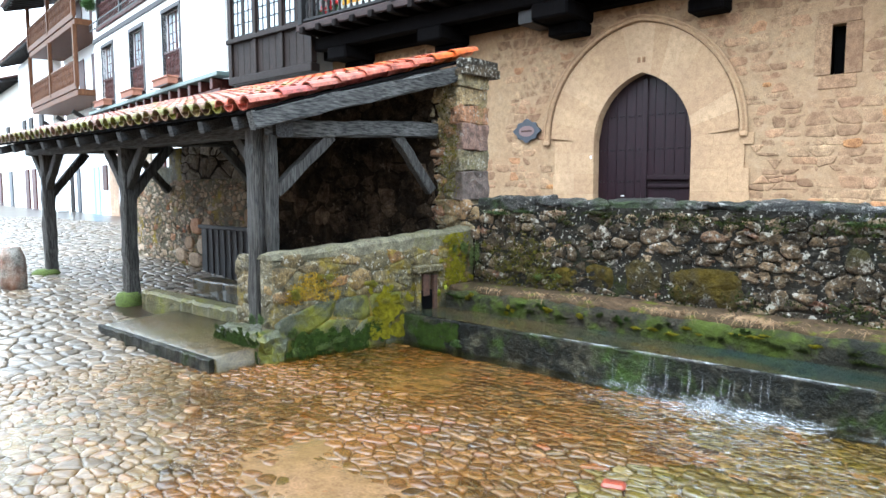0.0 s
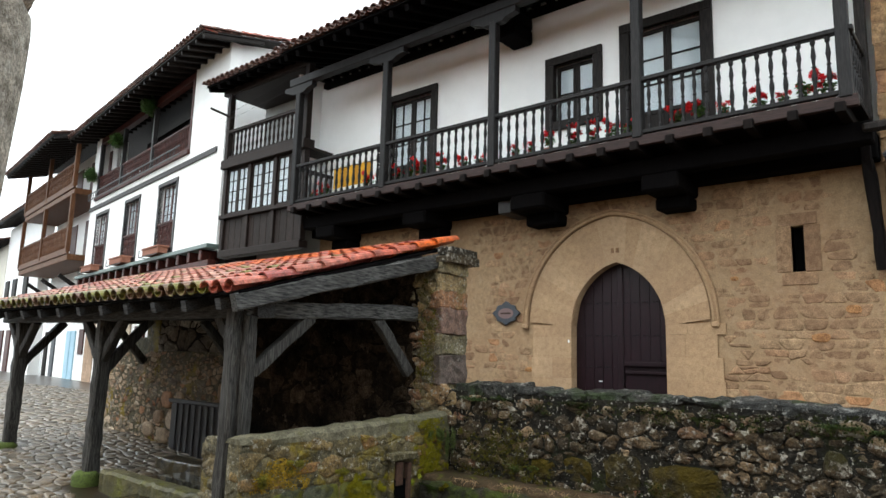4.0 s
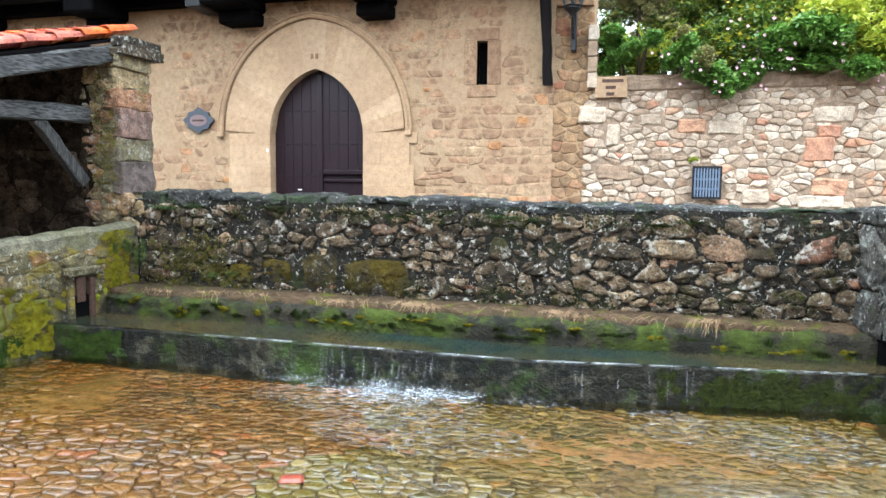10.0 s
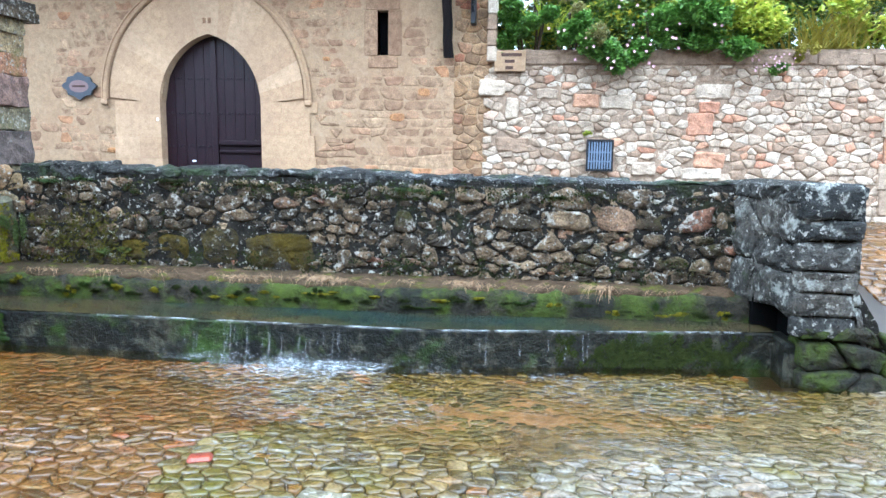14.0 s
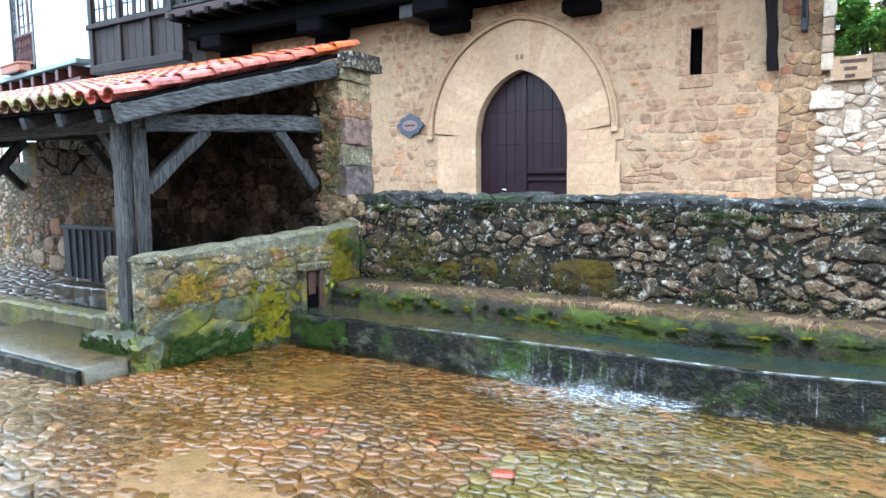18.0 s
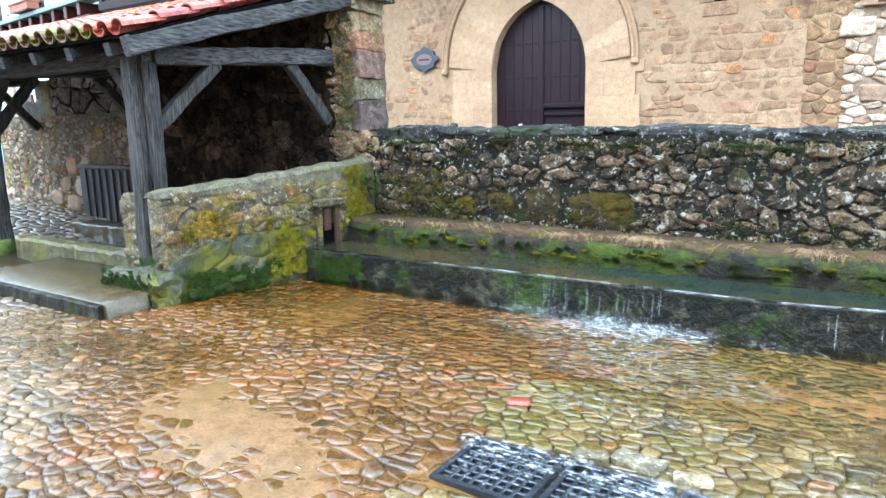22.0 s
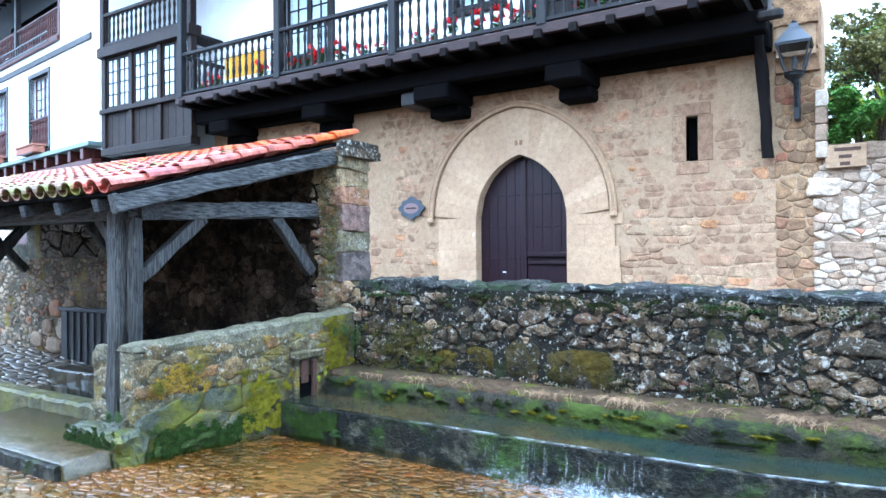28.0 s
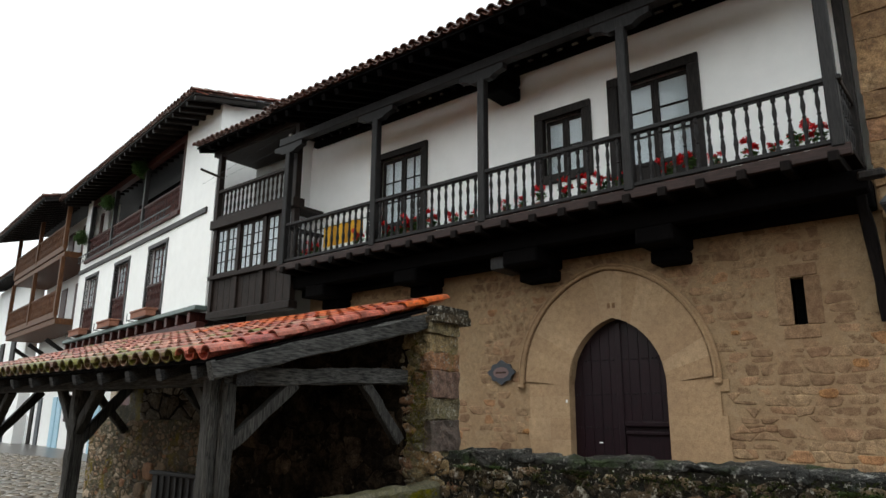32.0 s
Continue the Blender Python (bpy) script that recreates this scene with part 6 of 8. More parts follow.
# near stone gatepost at the camera's side
def gatepost():
    cx, cy = -1.945, 0.205
    t = thing("stone_column", (cx, cy, 0), "pale lichened stone column of rough blocks", "column")
    rnd = random.Random(8)
    z = ground_z(cx, cy) - 0.06
    n = 16
    for k, h in enumerate((0.42, 0.36, 0.32, 0.33, 0.34, 0.30, 0.62, 0.5, 0.5)):
        bm = bmesh.new()
        rings = []
        for f in (0, 0.04, 0.12, 0.35, 0.65, 0.88, 0.96, 1):
            r = 0.245 + 0.055 * (z + h * f - 1.66) + 0.008 * math.sin(k * 2.3)
            q = r * (0.93 if f in (0, 1) else 0.985 if f in (0.04, 0.96) else 1.0)
            rings.append([bm.verts.new((cx + q * math.cos(2 * math.pi * i / n) * (1 + rnd.uniform(-0.03, 0.03)), cy + q * math.sin(2 * math.pi * i / n) * (1 + rnd.uniform(-0.03, 0.03)), z + h * f)) for i in range(n)])
        for a, b in zip(rings, rings[1:]):
            for i in range(n):
                bm.faces.new((a[i], a[(i + 1) % n], b[(i + 1) % n], b[i]))
        bm.faces.new(rings[0][::-1])
        bm.faces.new(rings[-1])
        part("stone_block", bm, M["column"], t, smooth=True)
        z += h
    return t


gatepost()


# tree and garden plants
def tree(name, at, height, spread, seed, label, mat, count=5200):
    leaf = 0.05 + 0.011 * spread
    rnd = random.Random(seed)
    t = thing(name, at, label, "tree")
    base = Vector(at)
    bm = bmesh.new()
    tips = []

    def limb(a, b, r0, r1, sides=7):
        d = (b - a).normalized()
        u = d.orthogonal().normalized()
        v = d.cross(u)
        ra = [bm.verts.new(a + (u * math.cos(k) + v * math.sin(k)) * r0) for k in (2 * math.pi * i / sides for i in range(sides))]
        rb = [bm.verts.new(b + (u * math.cos(k) + v * math.sin(k)) * r1) for k in (2 * math.pi * i / sides for i in range(sides))]
        for i in range(sides):
            bm.faces.new((ra[i], ra[(i + 1) % sides], rb[(i + 1) % sides], rb[i]))
    fork = base + Vector((0, 0, height * 0.42))
    limb(base - Vector((0, 0, 0.2)), fork, 0.065 * spread, 0.045 * spread)
    for i in range(24):
        a, q = i * 2.4, math.sqrt((i + 0.5) / 24)
        tip = fork + Vector((math.cos(a) * spread * q * rnd.uniform(0.85, 1.0), math.sin(a) * spread * q * rnd.uniform(0.85, 1.0), height * (rnd.uniform(-0.14, 0.18) + rnd.uniform(0.12, 0.28) * math.sqrt(max(0.0, 1.02 - q * q)))))
        mid = fork.lerp(tip, 0.5) + Vector((0, 0, 0.3))
        limb(fork, mid, 0.027 * spread, 0.015 * spread, 5)
        limb(mid, tip, 0.015 * spread, 0.005 * spread, 5)
        tips += [tip, mid.lerp(tip, 0.4) + Vector((rnd.uniform(-0.5, 0.5), rnd.uniform(-0.5, 0.5), rnd.uniform(0, 0.5)))]
    part("trunk", bm, M["bark"], t)
    verts, faces = [], []
    for tip in tips:
        for j in range(6):
            c = tip + Vector((rnd.gauss(0, 0.2), rnd.gauss(0, 0.2), rnd.gauss(-0.05, 0.10))) * spread
            r = spread * rnd.uniform(0.12, 0.27)
            v, f = leaf_cloud(tuple(c), (r, r, r * 0.42), count // (6 * len(tips)), leaf, rnd, 0.2)
            k = len(verts)
            verts += v
            faces += [tuple(i + k for i in q) for q in f]
    stuff_mesh("crown", verts, faces, mat, t, "uneven crown of many small leaves", kind="")
    return t


tree("garden_tree", (2.6, 16.6, 3.0), 5.2, 2.9, 3, "broad leafy green tree in the garden", M["leaf_tree"], 170000)
tree("garden_tree", (1.9, 14.2, 3.0), 3.0, 2.3, 9, "low broad green tree behind the garden wall", M["leaf_tree"], 110000)
tree("garden_tree", (7.2, 17.6, 3.0), 4.6, 3.4, 4, "leafy green tree behind the garden wall", M["leaf_tree"], 90000)
tree("feathery_shrub", (0.1, 11.6, 3.0), 2.7, 0.62, 6, "small grey-green feathery shrub by the house", M["leaf_olive"], 14000)


# details of the ford and the laundry
def drain_grate(x):
    t = thing("drain_grate", (x, 2.5, 0), "wet cast-iron drain grate with square holes, set in the cobbles", "drain grate", "row of drain grates")
    y0, y1, w = 2.275, 2.725, 0.235
    part("frame", boxes(((x - w, y0, -0.05), (x + w, y0 + 0.03, 0.012)), ((x - w, y1 - 0.03, -0.05), (x + w, y1, 0.012)), ((x - w, y0 + 0.03, -0.05), (x - w + 0.03, y1 - 0.03, 0.012)), ((x + w - 0.03, y0 + 0.03, -0.05), (x + w, y1 - 0.03, 0.012))), M["grate"], t)
    for i in range(1, 8):
        c = x - w + 0.03 + (2 * w - 0.06) * i / 8
        part("bar", boxes(((c - 0.009, y0 + 0.03, -0.03), (c + 0.009, y1 - 0.03, 0.008)), bevel=0.003), M["grate"], t)
    for i in range(1, 7):
        c = y0 + 0.03 + (y1 - y0 - 0.06) * i / 7
        part("bar", boxes(((x - w + 0.03, c - 0.009, -0.031), (x + w - 0.03, c + 0.009, 0.007)), bevel=0.003), M["grate"], t)
    part("pit", boxes(((x - w + 0.01, y0 + 0.01, -0.20), (x + w - 0.01, y1 - 0.01, -0.10))), M["void"], t, "black drain pit")
    return t


for gx in (-1.385, -0.89, -0.395):
    drain_grate(gx)


def loose_brick(at, turn, size, mat, label):
    ob = solid("brick", boxes(((-size[0] / 2, -size[1] / 2, 0), (size[0] / 2, size[1] / 2, size[2])), bevel=0.015), mat, label, "brick")
    ob.matrix_basis = pose(*at, 0, 0, turn)
    return ob


loose_brick((-1.64, 3.2, -0.012), 20, (0.13, 0.09, 0.035), M["brick_red"], "worn red brick among the cobbles")
loose_brick((-1.99, 1.78, -0.012), 35, (0.19, 0.08, 0.035), M["brick_red"], "dull red brick set in the paving")
for x, y, w, d, turn in ((-1.08, 2.80, 0.17, 0.07, 6), (-0.86, 2.86, 0.24, 0.14, -12), (-0.62, 2.82, 0.16, 0.09, 18)):
    edge = solid("edge_stone", rough_box((-w / 2, -d / 2, -0.04), (w / 2, d / 2, 0.035), 0.02, int(x * 50), 3, 0.01), M["pier"], "broken pale edge stone above the grates", "stone")
    edge.matrix_basis = pose(x, y, -0.006, 0, 0, turn)


def falling_water():
    """Water over the trough's lip: a thin lip, streaks down the face and white splash at the foot."""
    t = thing("overflow", (-1.5, 5.0, 0), "thin white streaks of water over the trough's edge", "water")
    r = random.Random(2)
    verts, faces = [], []
    n = 150
    for i in range(n + 1):
        x = -3.4 + 5.2 * i / n
        d = 0.006 + 0.010 * max(0, noise.noise((x * 2.1, 0, 5)))
        for y, z in ((4.992, 0.2972), (4.989, 0.2965), (4.984 - d * 0.3, 0.290), (4.984 - d * 0.2, 0.287 - d * 0.5)):
            verts.append((x, y + bend(x), z))
    for i in range(n):
        for k in range(3):
            faces.append((i * 4 + k, i * 4 + k + 1, i * 4 + k + 5, i * 4 + k + 4))
    stuff_mesh("water_lip", verts, faces, M["lip"], t, "lip of running water, its wet sheen painted white", smooth=True, kind="")
    verts, faces = [], []
    for i in range(30):
        x = r.choice((r.uniform(-2.7, -0.8), r.gauss(-1.55, 0.4), r.uniform(-0.4, 0.6), r.gauss(-2.2, 0.3)))
        w, z = r.uniform(0.0012, 0.0032), r.uniform(0.16, 0.30)
        z_end = r.uniform(-0.03, 0.15)
        k = len(verts)
        steps = 5
        for s in range(steps + 1):
            q = s / steps
            xx, yy, zz = x + r.uniform(-0.004, 0.004), 4.980 + bend(x) - 0.03 * q * q, z + (z_end - z) * q
            ww = w * (1 + q * 0.8) * (0.4 if s in (0, steps) else 1)
            verts += [(xx - ww, yy, zz), (xx, yy - 0.004, zz), (xx + ww, yy, zz)]
        for s in range(steps):
            for c in (0, 1):
                faces.append((k + s * 3 + c, k + s * 3 + c + 1, k + s * 3 + c + 4, k + s * 3 + c + 3))
    stuff_mesh("water_streak", verts, faces, M["streak"], t, "falling water streaks", smooth=True)
    verts, faces = [], []
    for i in range(1500):
        x = r.choice((r.gauss(-1.65, 0.3), r.gauss(-1.3, 0.2), r.gauss(-1.75, 0.08), r.gauss(-2.3, 0.2)))
        y = 4.93 - abs(r.gauss(0, 0.10 if -2.4 < x < -0.8 else 0.04))
        s = r.uniform(0.0015, 0.004)
        z = 0.004 + abs(r.gauss(0, 0.022)) * (1.6 if y > 4.85 else 0.25)
        k = len(verts)
        a = r.uniform(0, 3)
        for dx, dy, dz in ((1, 0, 0), (0, 1, 0), (-1, 0, 0), (0, -1, 0), (0, 0, 0.7), (0, 0, -0.4)):
            c, sn = math.cos(a), math.sin(a)
            verts.append((x + (dx * c - dy * sn) * s * 1.5, y + (dx * sn + dy * c) * s, z + dz * s))
        faces += [(k, k + 1, k + 4), (k + 1, k + 2, k + 4), (k + 2, k + 3, k + 4), (k + 3, k, k + 4), (k + 1, k, k + 5), (k + 2, k + 1, k + 5), (k + 3, k + 2, k + 5), (k, k + 3, k + 5)]
    stuff_mesh("splash", verts, faces, M["splash"], t, "white splash at the foot of the trough")
    for i, (cx, cy, rx, ry, z, key) in enumerate(((-1.62, 4.78, 0.42, 0.22, 0.012, "foam_patch"), (-1.25, 4.84, 0.34, 0.15, 0.018, "foam_patch"), (-1.85, 4.70, 0.34, 0.24, 0.016, "foam_thin"), (-2.55, 4.9, 0.3, 0.08, 0.012, "foam_thin"),
                                                  (-1.7, 4.55, 0.85, 0.35, 0.008, "foam_thin"), (-0.55, 4.88, 0.3, 0.09, 0.012, "foam_thin"), (0.35, 4.86, 0.3, 0.10, 0.010, "foam_thin"), (-1.2, 4.05, 0.8, 0.3, 0.006, "foam_thin"), (-1.3, 3.35, 0.55, 0.16, 0.008, "foam_thin"),
                                                  (1.1, 4.6, 0.9, 0.35, 0.008, "foam_thin"), (0.9, 3.4, 0.8, 0.5, 0.008, "foam_thin"), (0.1, 2.9, 0.4, 0.25, 0.010, "foam_thin"), (-1.15, 2.66, 0.6, 0.10, 0.020, "foam_patch"), (-0.55, 2.66, 0.5, 0.09, 0.020, "foam_thin"), (-1.4, 2.52, 0.22, 0.2, 0.016, "foam_thin"), (-0.8, 2.5, 0.24, 0.2, 0.016, "foam_thin"), (0.5, 2.3, 0.6, 0.35, 0.008, "foam_thin"))):
        verts, faces = [(cx, cy, z + 0.01)], []
        for k, f in enumerate((0.35, 0.7, 1.0)):
            for j in range(20):
                a = j * math.pi / 10
                q = f * (1 + 0.3 * noise.noise((math.cos(a) * 1.5, math.sin(a) * 1.5, i * 3.1)))
                verts.append((cx + rx * q * math.cos(a), min(cy + ry * q * math.sin(a), 4.975 + bend(cx)), z + 0.012 * noise.noise((cx + q * math.cos(a) * 5, cy + q * math.sin(a) * 5, i)) - 0.006 * f))
        for j in range(20):
            faces.append((0, 1 + j, 1 + (j + 1) % 20))
            for k in (0, 1):
                faces.append((1 + k * 20 + j, 21 + k * 20 + j, 21 + k * 20 + (j + 1) % 20, 1 + k * 20 + (j + 1) % 20))
        stuff_mesh("foam", verts, faces, M[key], t, "broken white foam on the running water", smooth=True, kind="")
    return t


falling_water()


def sluice():
    t = thing("sluice", (-4.95, 5.3, 0.3), "small rusty sluice in a mossy gap of the side wall", "sluice")
    part("opening", boxes(((-5.02, 5.2, 0.24), (-4.93, 5.4, 0.5))), M["void"], t, "black block standing in for a dark gap")
    part("gate_plate", boxes(((-4.95, 5.21, 0.44), (-4.915, 5.31, 0.68)), bevel=0.006), M["rust"], t, "rusty iron plate")
    part("upright", boxes(((-4.96, 5.36, 0.28), (-4.90, 5.42, 0.66)), bevel=0.008), M["rust"], t)
    part("upright", boxes(((-4.99, 5.14, 0.28), (-4.93, 5.2, 0.72)), bevel=0.012), M["laundry"], t, "pale stone upright")
    part("lintel", boxes(((-4.99, 5.1, 0.69), (-4.88, 5.5, 0.77)), bevel=0.015), M["laundry"], t)
    return t


sluice()


def tuft(name, at, n, length, spread, mat, label, category, droop=1.0, width=0.004, seed=0):
    """Blades of grass that rise and fall over."""
    r = random.Random(seed)
    verts, faces = [], []
    for i in range(n):
        a, s = r.uniform(0, 2 * math.pi), length * r.uniform(0.5, 1.2)
        x, y = at[0] + r.gauss(0, spread), at[1] + r.gauss(0, spread * 0.3)
        dx, dy = math.cos(a), math.sin(a) * 0.6 - 0.35
        k = len(verts)
        for q in (0, 0.35, 0.7, 1.0):
            w = width * (1 - q * 0.8)
            px, py, pz = x + dx * s * q * 0.7, y + dy * s * q * 0.7, at[2] + s * (q * 0.9 - droop * q * q)
            verts += [(px - dy * w, py + dx * w, pz), (px + dy * w, py - dx * w, pz + 0.001)]
        for q in range(3):
            faces.append((k + q * 2, k + q * 2 + 1, k + q * 2 + 3, k + q * 2 + 2))
    return stuff_mesh(name, verts, faces, mat, None, label, category, kind="stuff")


for i, (x, n, w) in enumerate(((-4.3, 22, 0.1), (-3.75, 34, 0.09), (-3.2, 16, 0.12), (-2.4, 60, 0.08), (-2.2, 30, 0.12), (-1.75, 110, 0.07), (-1.58, 90, 0.1), (-0.95, 14, 0.1), (-0.48, 90, 0.07), (-0.3, 40, 0.1), (0.3, 16, 0.1), (0.72, 70, 0.06), (1.2, 24, 0.1))):
    tuft("grass_tuft", (x, 5.60 + 0.05 * (i % 3), 0.52), n, 0.17 + 0.03 * (i % 3), w, M["straw"], "dry straw-coloured grass drooping over the mossy ledge", "grass", 1.05 + 0.1 * (i % 3), 0.003, i)


def leafy(name, at, radii, count, size, mat, label, category="shrub", seed=1, shell=0.3, flowers=None, nf=0, group=""):
    r = random.Random(seed)
    verts, faces = [], []
    c = Vector(at)
    lobes = max(3, int(radii[0] * 7))
    for i in range(lobes):
        o = Vector((r.uniform(-0.75, 0.75) * radii[0], r.uniform(-0.7, 0.5) * radii[1], r.uniform(-0.55, 0.6) * radii[2]))
        q = r.uniform(0.32, 0.6)
        v, f = leaf_cloud(tuple(c + o), (radii[0] * q * 0.8, radii[1] * q, radii[2] * q), count // lobes, size, r, shell)
        k = len(verts)
        verts += v
        faces += [tuple(j + k for j in g) for g in f]
    if category == "moss":
        return tagged(stuff_mesh(name, verts, faces, mat, None, label, category), label, category, group, "stuff")
    t = thing(name, at, label, category, group)
    stuff_mesh("foliage", verts, faces, mat, t, kind="")
    if category in ("shrub", "hedge", "rose bush"):
        for i in range(3):
            dx = r.uniform(-0.5, 0.5) * radii[0]
            part("stem", beam((c.x + dx * 0.6, max(c.y, 10.45), 3.0), (c.x + dx, c.y, c.z + radii[2] * 0.4), 0.03, 0.03, 0.008, 0.006, 4, seed + i), M["bark"], t)
    if flowers:
        verts, faces = [], []
        for i in range(nf):
            p = c + Vector((r.uniform(-0.9, 0.9) * radii[0], -abs(r.uniform(0.5, 1.0)) * radii[1], r.uniform(-0.7, 0.7) * radii[2]))
            for j in range(5):
                a = j * 1.257
                k = len(verts)
                s = size * 0.28
                verts += [tuple(p), (p.x + s * math.cos(a), p.y - 0.01, p.z + s * math.sin(a)), (p.x + s * math.cos(a + 0.9), p.y - 0.012, p.z + s * math.sin(a + 0.9))]
                faces.append((k, k + 1, k + 2))
        stuff_mesh("blossom", verts, faces, flowers, t, kind="")
    return t


def moss_sheet(place, u0, u1, z0, z1, count, mat, label, seed, size=0.012):
    """Moss flakes over a stretch of wall, thinning out to a ragged edge. place maps (along, up, out) into the world."""
    r = random.Random(seed)
    verts, faces = [], []
    while len(faces) < count:
        u, z = r.uniform(u0, u1), r.uniform(z0, z1)
        edge = min((u - u0) / (u1 - u0), (u1 - u) / (u1 - u0), 1.4 * (z - z0 + 0.04) / (z1 - z0), (z1 - z) / (z1 - z0)) * 2.2 - 0.55
        if noise.noise((u * 4, z * 4, seed)) + noise.noise((u * 13, z * 13, seed)) * 0.9 + min(edge, 0.15) < r.uniform(-0.35, 0.45):
            continue
        h, k = 0.022 + 0.014 * noise.noise((u * 11, z * 11, 3)) + r.uniform(0, 0.012), len(verts)
        for i in range(4):
            a = i * 1.57 + r.uniform(0, 1.2)
            verts.append(tuple(place(u + size * math.cos(a), z + size * math.sin(a), h + r.uniform(-0.004, 0.006))))
        faces.append((k, k + 1, k + 2, k + 3))
    return stuff_mesh("moss_patch", verts, faces, mat, None, label, "moss")


moss_sheet(on_side, 1.0, 1.56, 0.04, 0.64, 4200, M["moss_olive"], "yellow-green moss on the laundry wall", 1)
moss_sheet(on_side, 0.0, 1.2, -0.05, 0.24, 3200, M["moss_deep"], "green moss along the wall's wet foot", 2)
moss_sheet(on_side, 0.1, 0.7, 0.5, 0.8, 900, M["lichen_ochre"], "ochre lichen on the wall", 3, 0.008)
moss_sheet(on_side, 1.9, 2.38, 0.5, 1.1, 1500, M["moss_olive"], "olive moss in the wall's corner", 4, 0.010)
moss_sheet(lambda u, v, h: (u, 3.42 - h, v), -6.05, -5.28, -0.05, 0.3, 3600, M["moss_deep"], "dark green moss on the wall's end", 5)
moss_sheet(lambda u, v, h: (u, PARAPET_Y - 0.02 - h, v), -4.72, -3.5, 0.46, 1.2, 1100, M["moss_ochre"], "olive moss over the parapet's stones", 6, 0.010)
moss_sheet(lambda u, v, h: (u, PARAPET_Y - 0.02 - h, v), -3.4, 1.7, 0.46, 0.75, 700, M["moss_dark"], "dark moss low on the parapet", 8, 0.010)
moss_sheet(lambda u, v, h: (u, PARAPET_Y - 0.02 - h, v), -4.7, 1.7, 1.22, 1.4, 700, M["moss_dark"], "dark moss under the parapet's cap", 9, 0.010)
moss_sheet(lambda u, v, h: (u, 5.965 - h, v), -5.4, -4.95, 1.3, 2.7, 450, M["moss_olive"], "yellow-green moss and lichen on the pier", 10, 0.009)
moss_sheet(lambda u, v, h: (u, 4.99 + bend(u) - h * 0.5, v), 0.3, 1.9, 0.0, 0.27, 2600, M["moss_dark"], "dark green moss on the trough's wet face", 12, 0.010)
moss_sheet(lambda u, v, h: (u, 4.99 - h * 0.5, v), -4.95, -4.2, -0.02, 0.26, 2800, M["moss_deep"], "green moss on the trough's face", 7, 0.010)

# moss and small plants by the water
leafy("water_plant", (-4.88, 5.47, 0.47), (0.06, 0.05, 0.09), 160, 0.035, M["leaf_light"], "bright yellow-green plant beside the sluice", "plant", 4)
for i, (x, y, z, rx, rz) in enumerate(((-4.55, 5.01, 0.14, 0.22, 0.10), (-4.25, 5.0, 0.08, 0.15, 0.06))):
    leafy("moss_patch", (x, y - 0.03, z), (rx, 0.02, rz), 2500, 0.010, M["leaf_moss"], "vivid green moss on the wet trough face", "moss", 40 + i)
for i in range(34):
    r = random.Random(i * 7 + 1)
    x = -4.65 + i * 0.193 + r.uniform(-0.1, 0.1)
    leafy("moss_patch", (x, 5.495 + bend(x, 0.05), 0.40 + r.uniform(-0.05, 0.05)), (r.uniform(0.08, 0.24), 0.025, r.uniform(0.02, 0.06)), 1500, 0.012, M["moss_olive"] if i % 5 in (1, 3) else M["moss_deep"] if i % 5 == 0 else M["moss_dark"], "soft moss cushion hanging on the ledge", "moss", 50 + i, group="moss along the ledge")
for i, (u, z, w, h) in enumerate(((0.25, 0.6, 0.16, 0.09), (0.7, 0.10, 0.3, 0.10), (1.2, 0.26, 0.24, 0.2), (1.3, 0.46, 0.2, 0.10), (0.12, 0.15, 0.14, 0.18), (0.5, 0.70, 0.12, 0.07), (1.05, 0.62, 0.12, 0.06), (2.2, 0.85, 0.12, 0.16))):
    p = on_side(u, z, 0.04)
    leafy("moss_patch", p, (0.055, w * 1.15, h * 1.1), 3600, 0.011, M["moss_bright"] if i in (0, 2, 3, 5, 6) else M["moss"], "yellow-green moss on the laundry wall", "moss", 80 + i, group="moss on the side wall")
leafy("moss_patch", (-5.45, 3.5, 0.3), (0.16, 0.05, 0.14), 3000, 0.010, M["leaf_moss"], "dark green moss at the wall's foot", "moss", 95)


# shed yard
def board_gate():
    t = thing("board_gate", (-9.88, 5.86, 0.1), "low charcoal gate of upright boards", "gate")
    for i in range(8):
        x = -10.6 + i * 0.18
        part("board", boxes(((x + 0.004, 5.82, 0.1), (x + 0.174, 5.85, 0.93)), bevel=0.005), M["charcoal"], t)
        if i:
            part("batten", boxes(((x - 0.03, 5.795, 0.12), (x + 0.03, 5.819, 0.92)), bevel=0.005), M["charcoal"], t)
    part("rail", boxes(((-10.64, 5.78, 0.931), (-9.13, 5.87, 0.99)), bevel=0.008), M["charcoal"], t)
    return t


board_gate()


def lump(name, at, r, h, mat, label, category, seed, n=10):
    rr = random.Random(seed)
    bm = bmesh.new()
    rings = [[bm.verts.new((at[0] + r * k * math.cos(2 * math.pi * i / n) * rr.uniform(0.92, 1.08), at[1] + r * k * math.sin(2 * math.pi * i / n) * rr.uniform(0.92, 1.08), at[2] + h * f)) for i in range(n)] for k, f in ((1, 0), (1.03, 0.35), (0.95, 0.75), (0.7, 0.95))]
    for a, b in zip(rings, rings[1:]):
        for i in range(n):
            bm.faces.new((a[i], a[(i + 1) % n], b[(i + 1) % n], b[i]))
    bm.faces.new(rings[-1])
    bm.faces.new(rings[0][::-1])
    return solid(name, bm, mat, label, category, smooth=True)


